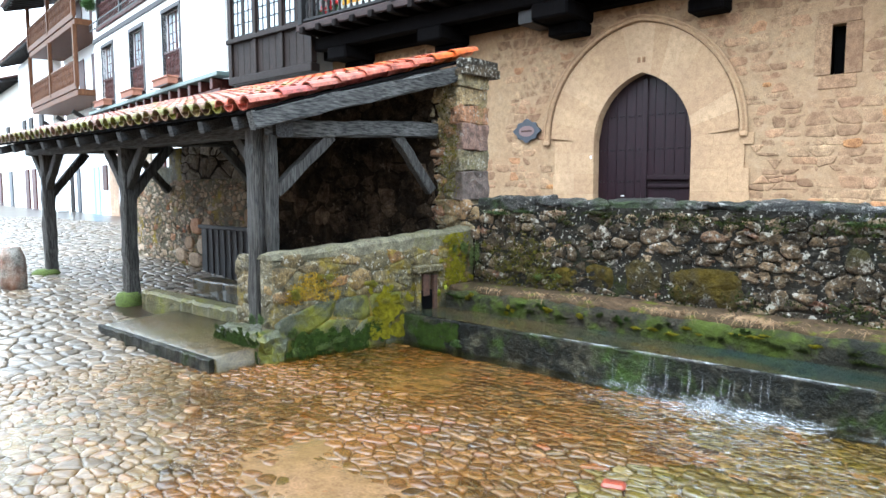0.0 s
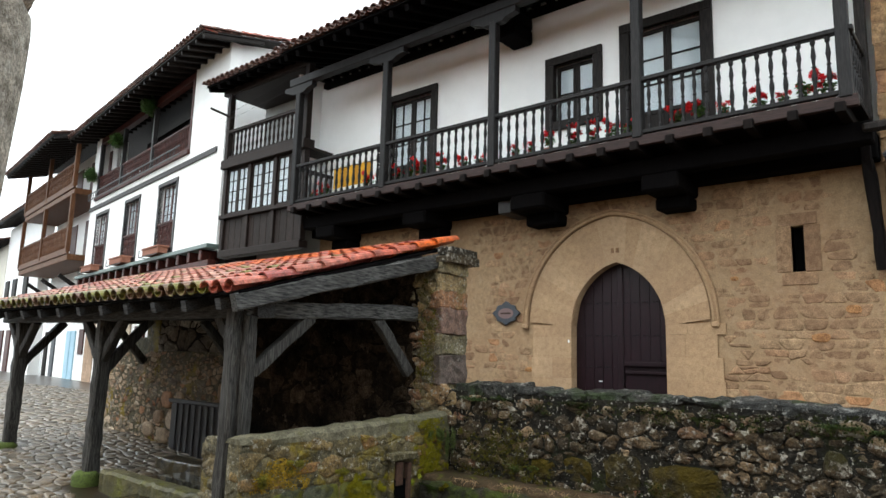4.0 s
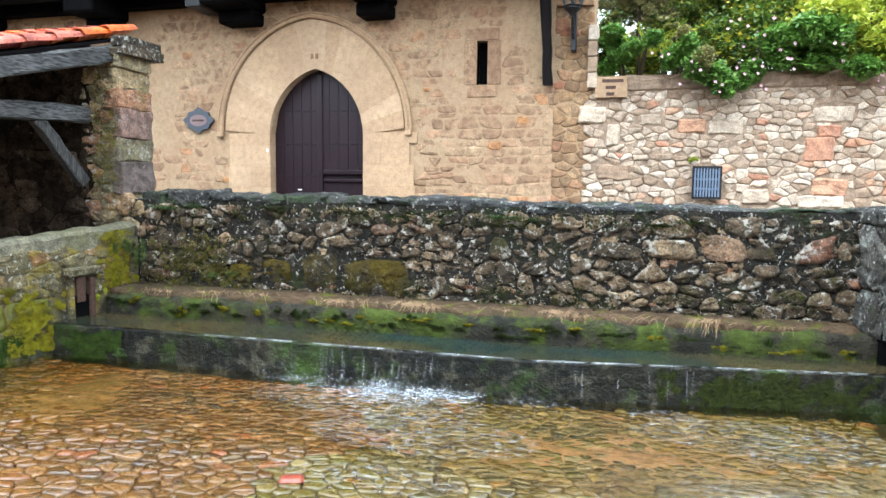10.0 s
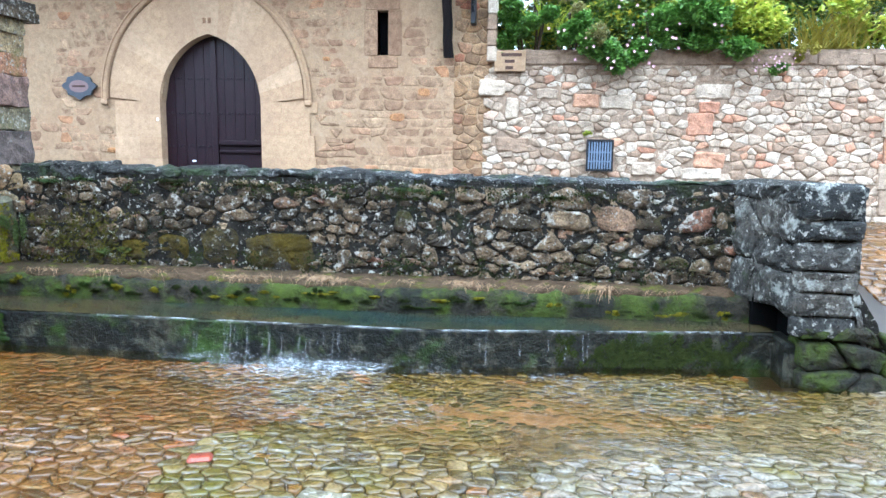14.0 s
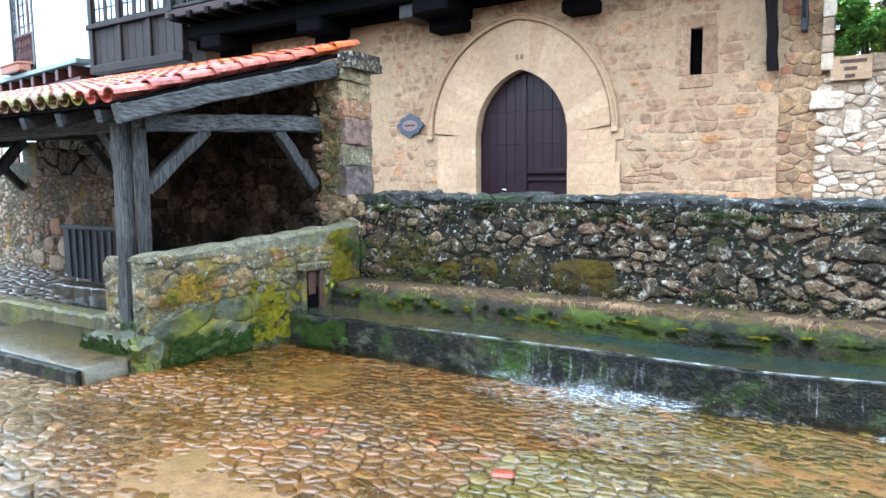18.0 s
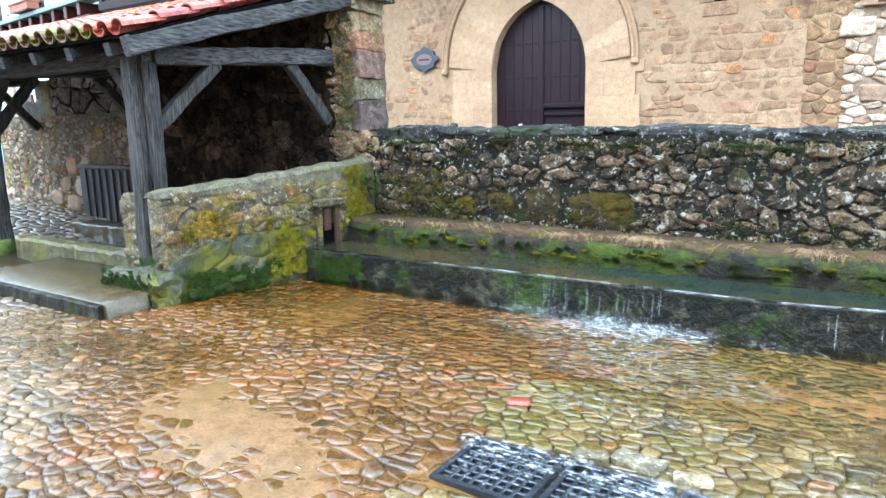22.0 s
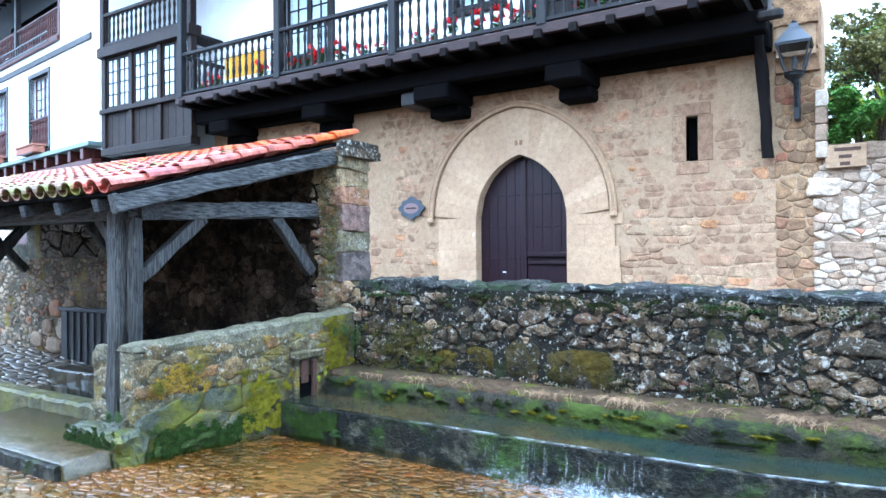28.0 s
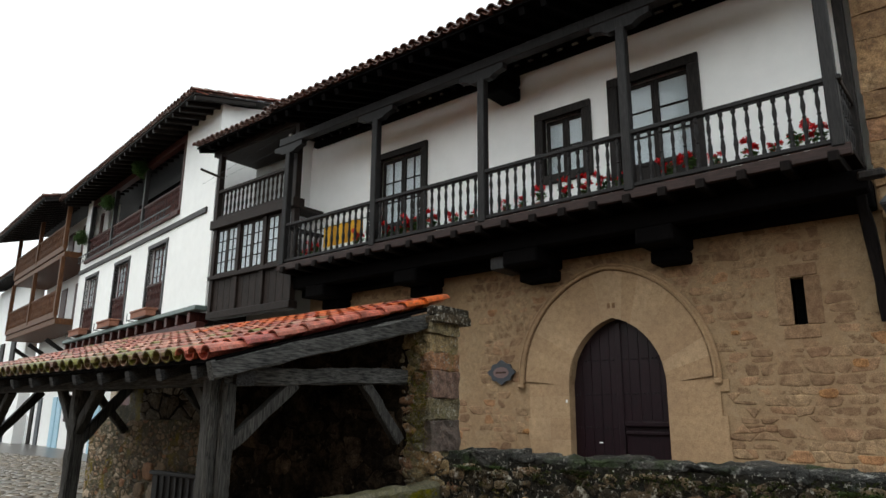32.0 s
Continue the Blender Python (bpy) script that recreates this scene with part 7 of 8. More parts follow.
lump("base_stone", (-8.97, 3.86, -0.02), 0.17, 0.28, M["moss"], "mossy round stone under the shed post", "stone", 1)
lump("base_stone", (-11.8, 3.82, 0.10), 0.21, 0.24, M["moss"], "mossy round stone under the shed post", "stone", 2)
lump("bollard", (-10.75, 3.05, 0.12), 0.16, 0.70, M["bollard"], "short stone bollard stained orange at its foot", "bollard", 3, 12)


# lantern on the pilaster
def lantern():
    x, y = -0.78, 9.68
    t = thing("wall_lantern", (x, 9.94, 3.5), "black iron street lantern on a scrolled wall bracket", "street lamp")
    I = M["iron"]
    bm = bmesh.new()
    for (w0, z0), (w1, z1) in (((0.21, 4.36), (0.09, 4.53)), ((0.09, 4.53), (0.06, 4.56)), ((0.06, 4.56), (0.05, 4.62))):
        a = [bm.verts.new((x + sx * w0, y + sy * w0, z0)) for sx, sy in ((-1, -1), (1, -1), (1, 1), (-1, 1))]
        b = [bm.verts.new((x + sx * w1, y + sy * w1, z1)) for sx, sy in ((-1, -1), (1, -1), (1, 1), (-1, 1))]
        for i in range(4):
            bm.faces.new((a[i], a[(i + 1) % 4], b[(i + 1) % 4], b[i]))
        bm.faces.new(a[::-1])
        bm.faces.new(b)
    part("cap", bm, M["blue_grey"], t, "grey-blue pyramid cap")
    part("finial", lathe(((0.02, 0), (0.04, 0.02), (0.015, 0.05)), 8, (x, y, 4.62)), I, t)
    for sx, sy in ((-1, -1), (1, -1), (1, 1), (-1, 1)):
        part("corner_bar", beam((x + sx * 0.185, y + sy * 0.185, 4.36), (x + sx * 0.105, y + sy * 0.105, 4.02), 0.02, 0.02, 0.004), I, t)
    part("top_frame", boxes(((x - 0.2, y - 0.2, 4.33), (x + 0.2, y + 0.2, 4.36))), I, t)
    bm = bmesh.new()
    a = [bm.verts.new((x + sx * 0.18, y + sy * 0.18, 4.33)) for sx, sy in ((-1, -1), (1, -1), (1, 1), (-1, 1))]
    b = [bm.verts.new((x + sx * 0.10, y + sy * 0.10, 4.03)) for sx, sy in ((-1, -1), (1, -1), (1, 1), (-1, 1))]
    for i in range(4):
        bm.faces.new((a[i], b[i], b[(i + 1) % 4], a[(i + 1) % 4]))
    part("glass", bm, M["glass"], t, "clear lantern glass")
    part("bulb_holder", lathe(((0.03, 0), (0.035, 0.1), (0.02, 0.16)), 8, (x, y, 4.05)), M["grey_paint_wood"], t)
    part("bottom_ring", lathe(((0.12, 0), (0.13, 0.02), (0.10, 0.03)), 10, (x, y, 3.99)), I, t)
    part("cradle", lathe(((0.03, 0), (0.05, 0.04), (0.12, 0.10), (0.10, 0.13)), 10, (x, y, 3.87)), I, t)
    part("stem", beam((x, y, 3.9), (x, 9.9, 3.62), 0.03, 0.03, 0.006), I, t)
    part("stem", beam((x, y + 0.02, 3.88), (x, 9.92, 3.86), 0.025, 0.025, 0.006), I, t)
    for s in range(8):
        a0, a1 = s * 0.6, (s + 1) * 0.6
        part("scroll", beam((x, 9.82 + 0.07 * math.cos(a0), 3.76 + 0.07 * math.sin(a0)), (x, 9.82 + 0.07 * math.cos(a1), 3.76 + 0.07 * math.sin(a1)), 0.014, 0.014, 0.003), I, t)
    part("wall_plate", boxes(((x - 0.035, 9.92, 3.46), (x + 0.035, 10.1, 4.0)), bevel=0.006), I, t)
    return t


lantern()


def plaque():
    t = thing("plaque", (-6.95, FY - 0.02, 2.41), "dark ornate wall plaque with a pinkish oval field", "plaque")
    bm = bmesh.new()
    pts = []
    for i in range(32):
        a = 2 * math.pi * i / 32
        r = 1 + 0.10 * math.cos(8 * a) + 0.06 * math.cos(4 * a)
        pts.append((-6.95 + 0.255 * r * math.cos(a), 2.585 + 0.185 * r * math.sin(a)))
    for y in (FY - 0.035, FY + 0.0):
        bm.faces.new([bm.verts.new((x, y, z)) for x, z in pts])
    bm.verts.ensure_lookup_table()
    for i in range(32):
        bm.faces.new((bm.verts[i], bm.verts[(i + 1) % 32], bm.verts[32 + (i + 1) % 32], bm.verts[32 + i]))
    bmesh.ops.recalc_face_normals(bm, faces=bm.faces)
    part("plate", bm, M["blue_grey"], t)
    bm = bmesh.new()
    bm.faces.new([bm.verts.new((-6.95 + 0.165 * math.cos(2 * math.pi * i / 24), FY - 0.039, 2.58 + 0.095 * math.sin(2 * math.pi * i / 24))) for i in range(24)])
    part("field", bm, M["plaque_pink"], t, "dusty pink oval field")
    part("bar", boxes(((-7.06, FY - 0.043, 2.565), (-6.84, FY - 0.0395, 2.595))), M["rust"], t, "reddish bar in place of writing")
    return t


plaque()


def street_sign():
    t = thing("street_sign", (-0.25, 10.03, 2.8), "beige stone street sign with dark bars for lettering", "sign")
    part("tablet", boxes(((-0.47, 10.01, 2.81), (-0.02, 10.06, 3.1)), bevel=0.008), M["facade_mortar"], t, "beige stone tablet")
    for z, a, b in ((3.04, -0.37, -0.08), (2.95, -0.32, -0.18), (2.86, -0.31, -0.20)):
        part("bar", boxes(((a, 10.004, z - 0.022), (b, 10.009, z + 0.022))), M["rust"], t)
    return t


street_sign()


def wall_grille():
    t = thing("wall_grille", (1.06, 10.0, 1.43), "blue-grey barred hatch in the garden wall", "grille")
    part("recess", boxes(((0.9, 10.0, 1.43), (1.24, 10.03, 1.84))), M["void"], t)
    part("frame", boxes(((0.88, 9.96, 1.41), (1.26, 10.0, 1.44)), ((0.88, 9.96, 1.83), (1.26, 10.0, 1.86)), ((0.88, 9.961, 1.44), (0.905, 10.0, 1.83)), ((1.235, 9.961, 1.44), (1.26, 10.0, 1.83))), M["iron"], t)
    for i in range(9):
        x = 0.92 + i * 0.038
        part("bar", boxes(((x - 0.011, 9.97, 1.44), (x + 0.011, 9.99, 1.83)), bevel=0.004), M["grille_blue"], t)
    for z in (1.55, 1.68):
        part("cross_bar", boxes(((0.9, 9.962, z - 0.01), (1.24, 9.969, z + 0.01))), M["grille_blue"], t)
    return t


wall_grille()
leafy("wall_fern", (0.86, 9.99, 1.92), (0.1, 0.05, 0.07), 160, 0.05, M["leaf_light"], "small fern growing above the hatch", "plant", 12)

# garden on the wall
leafy("garden_shrub", (0.05, 10.05, 3.52), (0.62, 0.42, 0.34), 7500, 0.075, M["leaf"], "low green leafy shrub spilling over the garden wall", "shrub", 21)
leafy("garden_shrub", (0.70, 9.84, 3.44), (0.36, 0.26, 0.34), 5200, 0.035, M["leaf_olive"], "feathery olive-green shrub on the garden wall", "shrub", 22)
for i, (x, z, rx, rz, n) in enumerate(((0.60, 3.22, 0.42, 0.40, 5600), (0.95, 2.98, 0.40, 0.34, 5600), (1.38, 3.08, 0.44, 0.36, 5600), (1.80, 3.24, 0.46, 0.36, 5600))):
    leafy("rose_bush", (x, 9.96 - 0.04 * (i % 2), z), (rx, 0.32, rz), n, 0.072, M["leaf"], "rose bush with small pink flowers hanging over the wall", "rose bush", 230 + i, 0.25, M["petal_pink"], 6, "rose bushes on the wall")
leafy("garden_shrub", (0.0, 10.05, 3.38), (0.52, 0.36, 0.34), 6200, 0.06, M["leaf"], "low green leafy shrub beside the house", "shrub", 240)
leafy("rose_bush", (2.05, 10.02, 3.42), (0.95, 0.45, 0.52), 11000, 0.075, M["leaf"], "rose bush with small pink flowers on the wall", "rose bush", 24, 0.3, M["petal_pink"], 12)
leafy("yellow_shrub", (2.90, 10.22, 3.60), (1.19, 0.59, 0.68), 9000, 0.08, M["leaf_light"], "yellow-green leafy shrub on the garden wall", "shrub", 25)
leafy("garden_shrub", (2.50, 10.02, 3.22), (0.9, 0.39, 0.36), 6500, 0.075, M["leaf"], "green shrub trailing over the garden wall", "shrub", 26)
leafy("garden_shrub", (4.90, 10.32, 3.45), (1.12, 0.52, 0.47), 2000, 0.10, M["leaf_light"], "bright green shrub on the garden wall", "shrub", 27)
leafy("garden_shrub", (6.60, 10.32, 3.50), (1.38, 0.52, 0.61), 1800, 0.10, M["leaf"], "green shrub on the garden wall", "shrub", 28)
leafy("cushion_plant", (3.81, 9.96, 2.99), (0.26, 0.2, 0.25), 2600, 0.035, M["leaf_gold"], "round golden-green cushion plant on the wall", "plant", 29)
leafy("daisy_patch", (3.35, 10.0, 2.92), (0.36, 0.1, 0.18), 700, 0.05, M["leaf"], "trailing plant with tiny white flowers", "plant", 30, 0.3, M["petal_pink"], 30)
leafy("garden_hedge", (0.45, 11.3, 3.6), (1.15, 0.5, 0.75), 13000, 0.08, M["leaf_tree"], "dark green hedge beside the house", "hedge", 33)
leafy("garden_hedge", (2.5, 11.6, 3.8), (1.8, 0.8, 1.1), 20000, 0.085, M["leaf_tree"], "dark green hedge behind the garden wall", "hedge", 31)
leafy("garden_hedge", (5.2, 11.8, 3.9), (2.3, 0.8, 1.1), 20000, 0.085, M["leaf_tree"], "green hedge behind the garden wall", "hedge", 32)
tuft("iris_clump", (0.25, 10.3, 3.4), 70, 0.62, 0.14, M["leaf_light"], "spiky yellow-green iris leaves", "plant", 0.35, 0.015, 3)
tuft("iris_clump", (4.05, 10.15, 3.12), 150, 0.72, 0.26, M["leaf_gold"], "tall golden spiky leaves on the garden wall", "plant", 0.3, 0.015, 4)
for i, (x, w) in enumerate(((-4.3, 0.5), (-3.1, 0.4), (-2.0, 0.35), (-0.9, 0.3), (0.5, 0.45))):
    leafy("moss_patch", (x, 5.925, 1.335 - 0.012 * (x + 4.3)), (w, 0.03, 0.05), 2200, 0.011, M["leaf_moss"] if i in (0, 3) else M["moss_dark"], "dark moss under the parapet's cap", "moss", 97 + i)
leafy("moss_patch", (-3.9, 5.92, 0.66), (0.35, 0.04, 0.10), 2500, 0.011, M["moss"], "olive moss at the parapet's foot", "moss", 98)
leafy("moss_patch", (-4.74, 5.86, 0.92), (0.12, 0.08, 0.36), 3000, 0.012, M["moss"], "yellow moss in the wall's corner", "moss", 99)
leafy("wall_weed", (-0.56, 10.3, 7.0), (0.12, 0.14, 0.3), 200, 0.05, M["leaf_olive"], "dry weeds growing from the pilaster's edge", "plant", 35)


# flower pots on the balcony
def flower_pot():
    t = thing("flower_pot", (0, 0, 0), "small clay pot of red geraniums on the balcony", "flower pot", "geraniums along the balcony")
    part("pot", lathe(((0.065, 0), (0.085, 0.12), (0.095, 0.125), (0.095, 0.15), (0.08, 0.15)), 8), M["terracotta"], t)
    r = random.Random(9)
    v, f = leaf_cloud((0, 0, 0.26), (0.13, 0.11, 0.13), 70, 0.075, r, 0.3)
    stuff_mesh("foliage", v, f, M["leaf_dark"], t, kind="")
    verts, faces = [], []
    for k in range(5):
        v, f = leaf_cloud((r.uniform(-0.13, 0.13), r.uniform(-0.13, 0.0), r.uniform(0.24, 0.44)), (0.06, 0.05, 0.05), 40, 0.05, r, 0.4)
        o = len(verts)
        verts += v
        faces += [tuple(i + o for i in g) for g in f]
    stuff_mesh("blossom", verts, faces, M["petal_red"], t, kind="")
    return t


first = flower_pot()
rnd = random.Random(31)
spots = (-11.5, -9.75, -9.45, -8.95, -8.6, -8.3, -7.85, -7.3, -6.95, -6.2, -5.85, -5.5, -5.1, -4.75, -4.4, -4.15, -3.4, -3.1, -2.75, -2.3, -2.0, -1.75, -1.5)
first.matrix_basis = pose(-11.1, 9.2, BAL_Z + 0.005)
for x in spots:
    k = rnd.uniform(0.75, 1.15)
    copy_thing(first, pose(x, 9.19 + rnd.uniform(-0.02, 0.05), BAL_Z + 0.005, 0, 0, rnd.uniform(0, 360))).scale = (k, k, k)


def blanket():
    t = thing("blanket", (-10.35, 9.25, 5.3), "yellow striped blanket hung behind the balusters", "blanket")
    for i in range(6):
        bm = bmesh.new()
        cols = []
        for j in range(5):
            x = -10.92 + (i + j / 4) * 0.195
            w = 0.015 * math.sin((i * 4 + j) * 0.9)
            cols.append([bm.verts.new((x, 9.26 + w + dy, z)) for z, dy in ((5.28, 0.0), (5.5, 0.01), (5.72, 0.0), (5.72, 0.02), (5.5, 0.03), (5.28, 0.02))])
        for a, b in zip(cols, cols[1:]):
            for k in range(6):
                bm.faces.new((a[k], b[k], b[(k + 1) % 6], a[(k + 1) % 6]))
        part("stripe", bm, M["yellow"] if i % 2 == 0 else M["yellow_dark"], t)
    part("line", boxes(((-11.8, 9.255, 5.70), (-9.2, 9.275, 5.715))), M["iron"], t, "washing line")
    return t


blanket()
wires = thing("cable", (-14, 9.1, 7.6), "thin cables strung before the gallery", "cable")
for a, b in (((-15.9, 9.2, 7.75), (-12.0, 9.0, 8.1)), ((-15.2, 9.1, 7.6), (-12.0, 9.0, 7.8))):
    part("wire", beam(a, b, 0.006, 0.006, 0.002), M["iron"], wires)


# stones of the walls and paving, laid one by one
def lay_face(name, parent, x0, x1, z0, z1, place, dx, dy, jitter, gap, depth, bulge, seed, mat, mat_rest=None, limit=300, skip=None, rounding=0.16, pick=None, smooth=False, extra=(), drop=0.0, shoulder=0.2, rise=0.0, lumps=0.0):
    """Rubble or ashlar on an upright face; place maps (along, up, out) into the world."""
    r = random.Random(seed)
    stones = []
    for c, poly in list(cells(x0, x1, z0, z1, dx, dy, jitter, seed, drop)) + list(extra):
        if skip and skip(*c) and (c, poly) not in extra:
            continue
        s = pillow(poly, depth, gap, bulge * r.uniform(0.4, 1.5), r, rounding, shoulder, rise, lumps)
        if s:
            stones.append(s)
    lay_stones(name, stones, place, parent, mat, mat_rest or mat, limit, pick, smooth=smooth)


def courses(x0, x1, z0, z1, hmin, hmax, lmin, lmax, seed, wave=0.02, ragged=0.12, split=0.2):
    """Stones in wandering courses: (centre, polygon) each; some courses hold two thin stones on end."""
    r = random.Random(seed)
    lines, z = [z0], z0
    while z < z1:
        z = min(z1, z + r.uniform(hmin, hmax))
        lines.append(z1 if z1 - z < hmin * 0.6 else z)
        z = lines[-1]
    out = []

    def level(k, x):
        if k in (0, len(lines) - 1):
            return lines[k]
        return lines[k] + wave * (noise.noise((x * 1.3, k * 7.3, seed)) + 0.6 * noise.noise((x * 4.1, k * 3.1, seed + 5)))
    for k in range(len(lines) - 1):
        x, lean = x0, 0.0
        h = lines[k + 1] - lines[k]
        while x < x1 - 0.01:
            xn = x + r.uniform(lmin, lmax) * (0.75 + 0.5 * h / hmax)
            if x1 - xn < lmin * 0.6:
                xn = x1
            lean2 = 0.0 if xn == x1 else r.uniform(-ragged, ragged) * h * 2
            a, b = (x - lean, level(k, x)), (xn - lean2, level(k, xn))
            c, d = (xn + lean2, level(k + 1, xn)), (x + lean, level(k + 1, x))
            parts = [[a, ((a[0] + b[0]) / 2, level(k, (x + xn) / 2) + r.uniform(-ragged, ragged) * h * 0.4), b, c, ((c[0] + d[0]) / 2, level(k + 1, (x + xn) / 2) + r.uniform(-ragged, ragged) * h * 0.4), d]]
            if h > hmin * 1.25 and r.random() < split:
                f = r.uniform(0.4, 0.6)
                m, n = (a[0] + (d[0] - a[0]) * f, a[1] + (d[1] - a[1]) * f), (b[0] + (c[0] - b[0]) * f, b[1] + (c[1] - b[1]) * f + r.uniform(-ragged, ragged) * h * 0.5)
                parts = [[a, b, n, m], [m, n, c, d]]
            for q in parts:
                out.append(((sum(p[0] for p in q) / len(q), sum(p[1] for p in q) / len(q)), q))
            x, lean = xn, lean2
    return out


def lay_courses(name, parent, polys, place, gap, depth, bulge, seed, mat, mat_rest=None, limit=300, skip=None, pick=None, rounding=0.1, smooth=True, shoulder=0.16, rise=0.0, lumps=0.0, rag=0.3):
    """Coursed stones on an upright face."""
    r = random.Random(seed)
    stones = [pillow(q, depth, gap, bulge * r.uniform(0.5, 1.4), r, rounding, shoulder, rise, lumps, rag) for c, q in polys if not (skip and skip(*c))]
    lay_stones(name, [t for t in stones if t], place, parent, mat, mat_rest or mat, limit, pick, smooth=smooth)


def blob(cx, cz, w, h, n=9, seed=0):
    r = random.Random(seed)
    return ((cx, cz), [(cx + w / 2 * math.copysign(abs(math.cos(2 * math.pi * i / n)) ** 0.6, math.cos(2 * math.pi * i / n)) * r.uniform(0.88, 1.06), cz + h / 2 * math.copysign(abs(math.sin(2 * math.pi * i / n)) ** 0.6, math.sin(2 * math.pi * i / n)) * r.uniform(0.88, 1.06)) for i in range(n)])


def on_parapet(u, v, h):
    return (u, PARAPET_Y - h, v)


big = [blob(-2.80, 0.74, 0.44, 0.42, 12, 1), blob(-2.20, 0.71, 0.76, 0.42, 14, 2), blob(-3.25, 0.72, 0.36, 0.26, 10, 3), blob(-3.62, 0.70, 0.34, 0.24, 10, 4)]


def near_big(x, z):
    return any(abs(x - b[0][0]) < 0.5 * w + 0.01 and abs(z - b[0][1]) < 0.5 * h - 0.01 for b, (w, h) in zip(big, ((0.46, 0.4), (0.74, 0.4), (0.34, 0.22), (0.3, 0.2))))


lay_face("stone", parapet, -5.0, -0.6, 0.46, 1.37, on_parapet, 0.155, 0.108, 0.46, 0.0085, 0.08, 0.03, 21, M["rubble"], M["rubble_rest"], 300, near_big, 0.2, lambda x, z: z > 0.62, True, drop=0.22, shoulder=0.22, rise=0.02, lumps=0.03)
lay_face("mossy_stone", parapet, 0, 0.01, 0, 0.01, on_parapet, 1, 1, 0, 0.004, 0.07, 0.03, 25, M["moss_stone"], rounding=0.2, extra=big, smooth=True, lumps=0.03)
lay_face("stone", parapet, -0.6, 1.86, 0.46, 0.98, on_parapet, 0.16, 0.105, 0.46, 0.009, 0.08, 0.032, 22, M["rubble"], M["rubble_rest"], 150, None, 0.2, None, True, drop=0.22, shoulder=0.22, rise=0.02, lumps=0.03)
lay_face("stone", parapet, -0.6, 1.86, 0.98, 1.37, on_parapet, 0.33, 0.19, 0.42, 0.013, 0.08, 0.04, 23, M["rubble"], None, 300, None, 0.2, None, True, drop=0.1, shoulder=0.2, rise=0.02, lumps=0.035)
lay_face("chip", parapet, -4.74, 1.84, 0.46, 1.36, lambda u, v, h: (u, PARAPET_Y + 0.012 - h, v), 0.07, 0.045, 0.5, 0.004, 0.03, 0.03, 27, M["rubble"], M["rubble_rest"], limit=0, rounding=0.1, drop=0.72, shoulder=0.3, rise=0.012, lumps=0.02, skip=near_big)
rnd = random.Random(3)
x = -4.78
while x < 1.8:
    w = rnd.uniform(0.22, 0.6)
    part("cap_stone", rough_box((x - 0.01, PARAPET_Y + 0.006 + rnd.uniform(-0.02, 0.02), 1.37 + rnd.uniform(-0.04, 0.03)), (min(x + w, 1.86) + 0.01, 6.44, 1.485 - 0.012 * (x + 4.7) + rnd.uniform(-0.018, 0.016)), 0.045, int(x * 100), 5, 0.018), M["rubble_cap"], parapet)
    x += w


# laundry side wall
lay_face("stone", side_wall, 0.0, 2.4, 0.52, 0.98, on_side, 0.2, 0.11, 0.46, 0.003, 0.05, 0.014, 31, M["laundry"], rounding=0.12, drop=0.25, shoulder=0.2, rise=0.008, lumps=0.015, smooth=True, skip=lambda u, z: 1.52 < u < 1.9 and z < 0.66)
lay_face("stone_block", side_wall, 0.0, 1.55, -0.12, 0.52, on_side, 0.36, 0.2, 0.45, 0.0022, 0.05, 0.008, 32, M["laundry_low"], rounding=0.12, drop=0.25, lumps=0.015, smooth=True)
lay_face("stone", side_wall, 1.9, 2.4, 0.47, 1.02, on_side, 0.2, 0.12, 0.4, 0.009, 0.05, 0.026, 33, M["laundry"], rounding=0.14)
lay_face("stone_block", side_wall, -5.53, -5.31, -0.12, 0.94, lambda u, v, h: (u, 3.605 - h, v), 0.18, 0.12, 0.4, 0.006, 0.05, 0.03, 34, M["laundry"], rounding=0.14, drop=0.2, lumps=0.02, smooth=True)

lay_face("stone", side_wall, -6.11, -5.81, 0.0, 0.95, lambda u, v, h: (u, 3.69 - h, v), 0.16, 0.11, 0.45, 0.005, 0.05, 0.025, 35, M["pier"], rounding=0.14, drop=0.15, lumps=0.02, smooth=True)
lay_face("stone", side_wall, 3.7, 4.0, 0.0, 0.93, lambda u, v, h: (-5.82 + h, u, v), 0.16, 0.11, 0.45, 0.005, 0.05, 0.025, 36, M["pier"], rounding=0.14, drop=0.15, lumps=0.02, smooth=True)

# shed back wall and pier
def on_back(u, v, h):
    return (u, BACK_Y + 0.02 - h, v)


lay_face("stone", back, -13.2, -9.4, 0.05, 1.74, on_back, 0.24, 0.15, 0.45, 0.006, 0.06, 0.03, 41, M["back_stone"], limit=200, rounding=0.12, drop=0.25, lumps=0.03, rise=0.01)
lay_face("stone", back, -11.45, -9.4, 1.74, 2.9, on_back, 0.26, 0.16, 0.45, 0.006, 0.06, 0.03, 45, M["back_stone"], limit=60, rounding=0.12, drop=0.2, lumps=0.03, rise=0.01)
pale_blocks = [blob(x, z, w, h, 10, i) for i, (x, z, w, h) in enumerate(((-10.95, 0.95, 0.34, 0.3), (-10.75, 0.62, 0.4, 0.3), (-11.2, 0.65, 0.36, 0.24), (-10.55, 0.98, 0.3, 0.28), (-11.0, 0.36, 0.42, 0.26), (-11.5, 0.42, 0.36, 0.26), (-9.3, 1.12, 0.3, 0.34), (-9.0, 1.15, 0.26, 0.3)))]
lay_face("pale_stone", back, 0, 0.01, 0, 0.01, lambda u, v, h: (u, BACK_Y - 0.02 - h, v), 1, 1, 0, 0.004, 0.06, 0.02, 47, M["garden"], extra=pale_blocks, smooth=True, lumps=0.01)
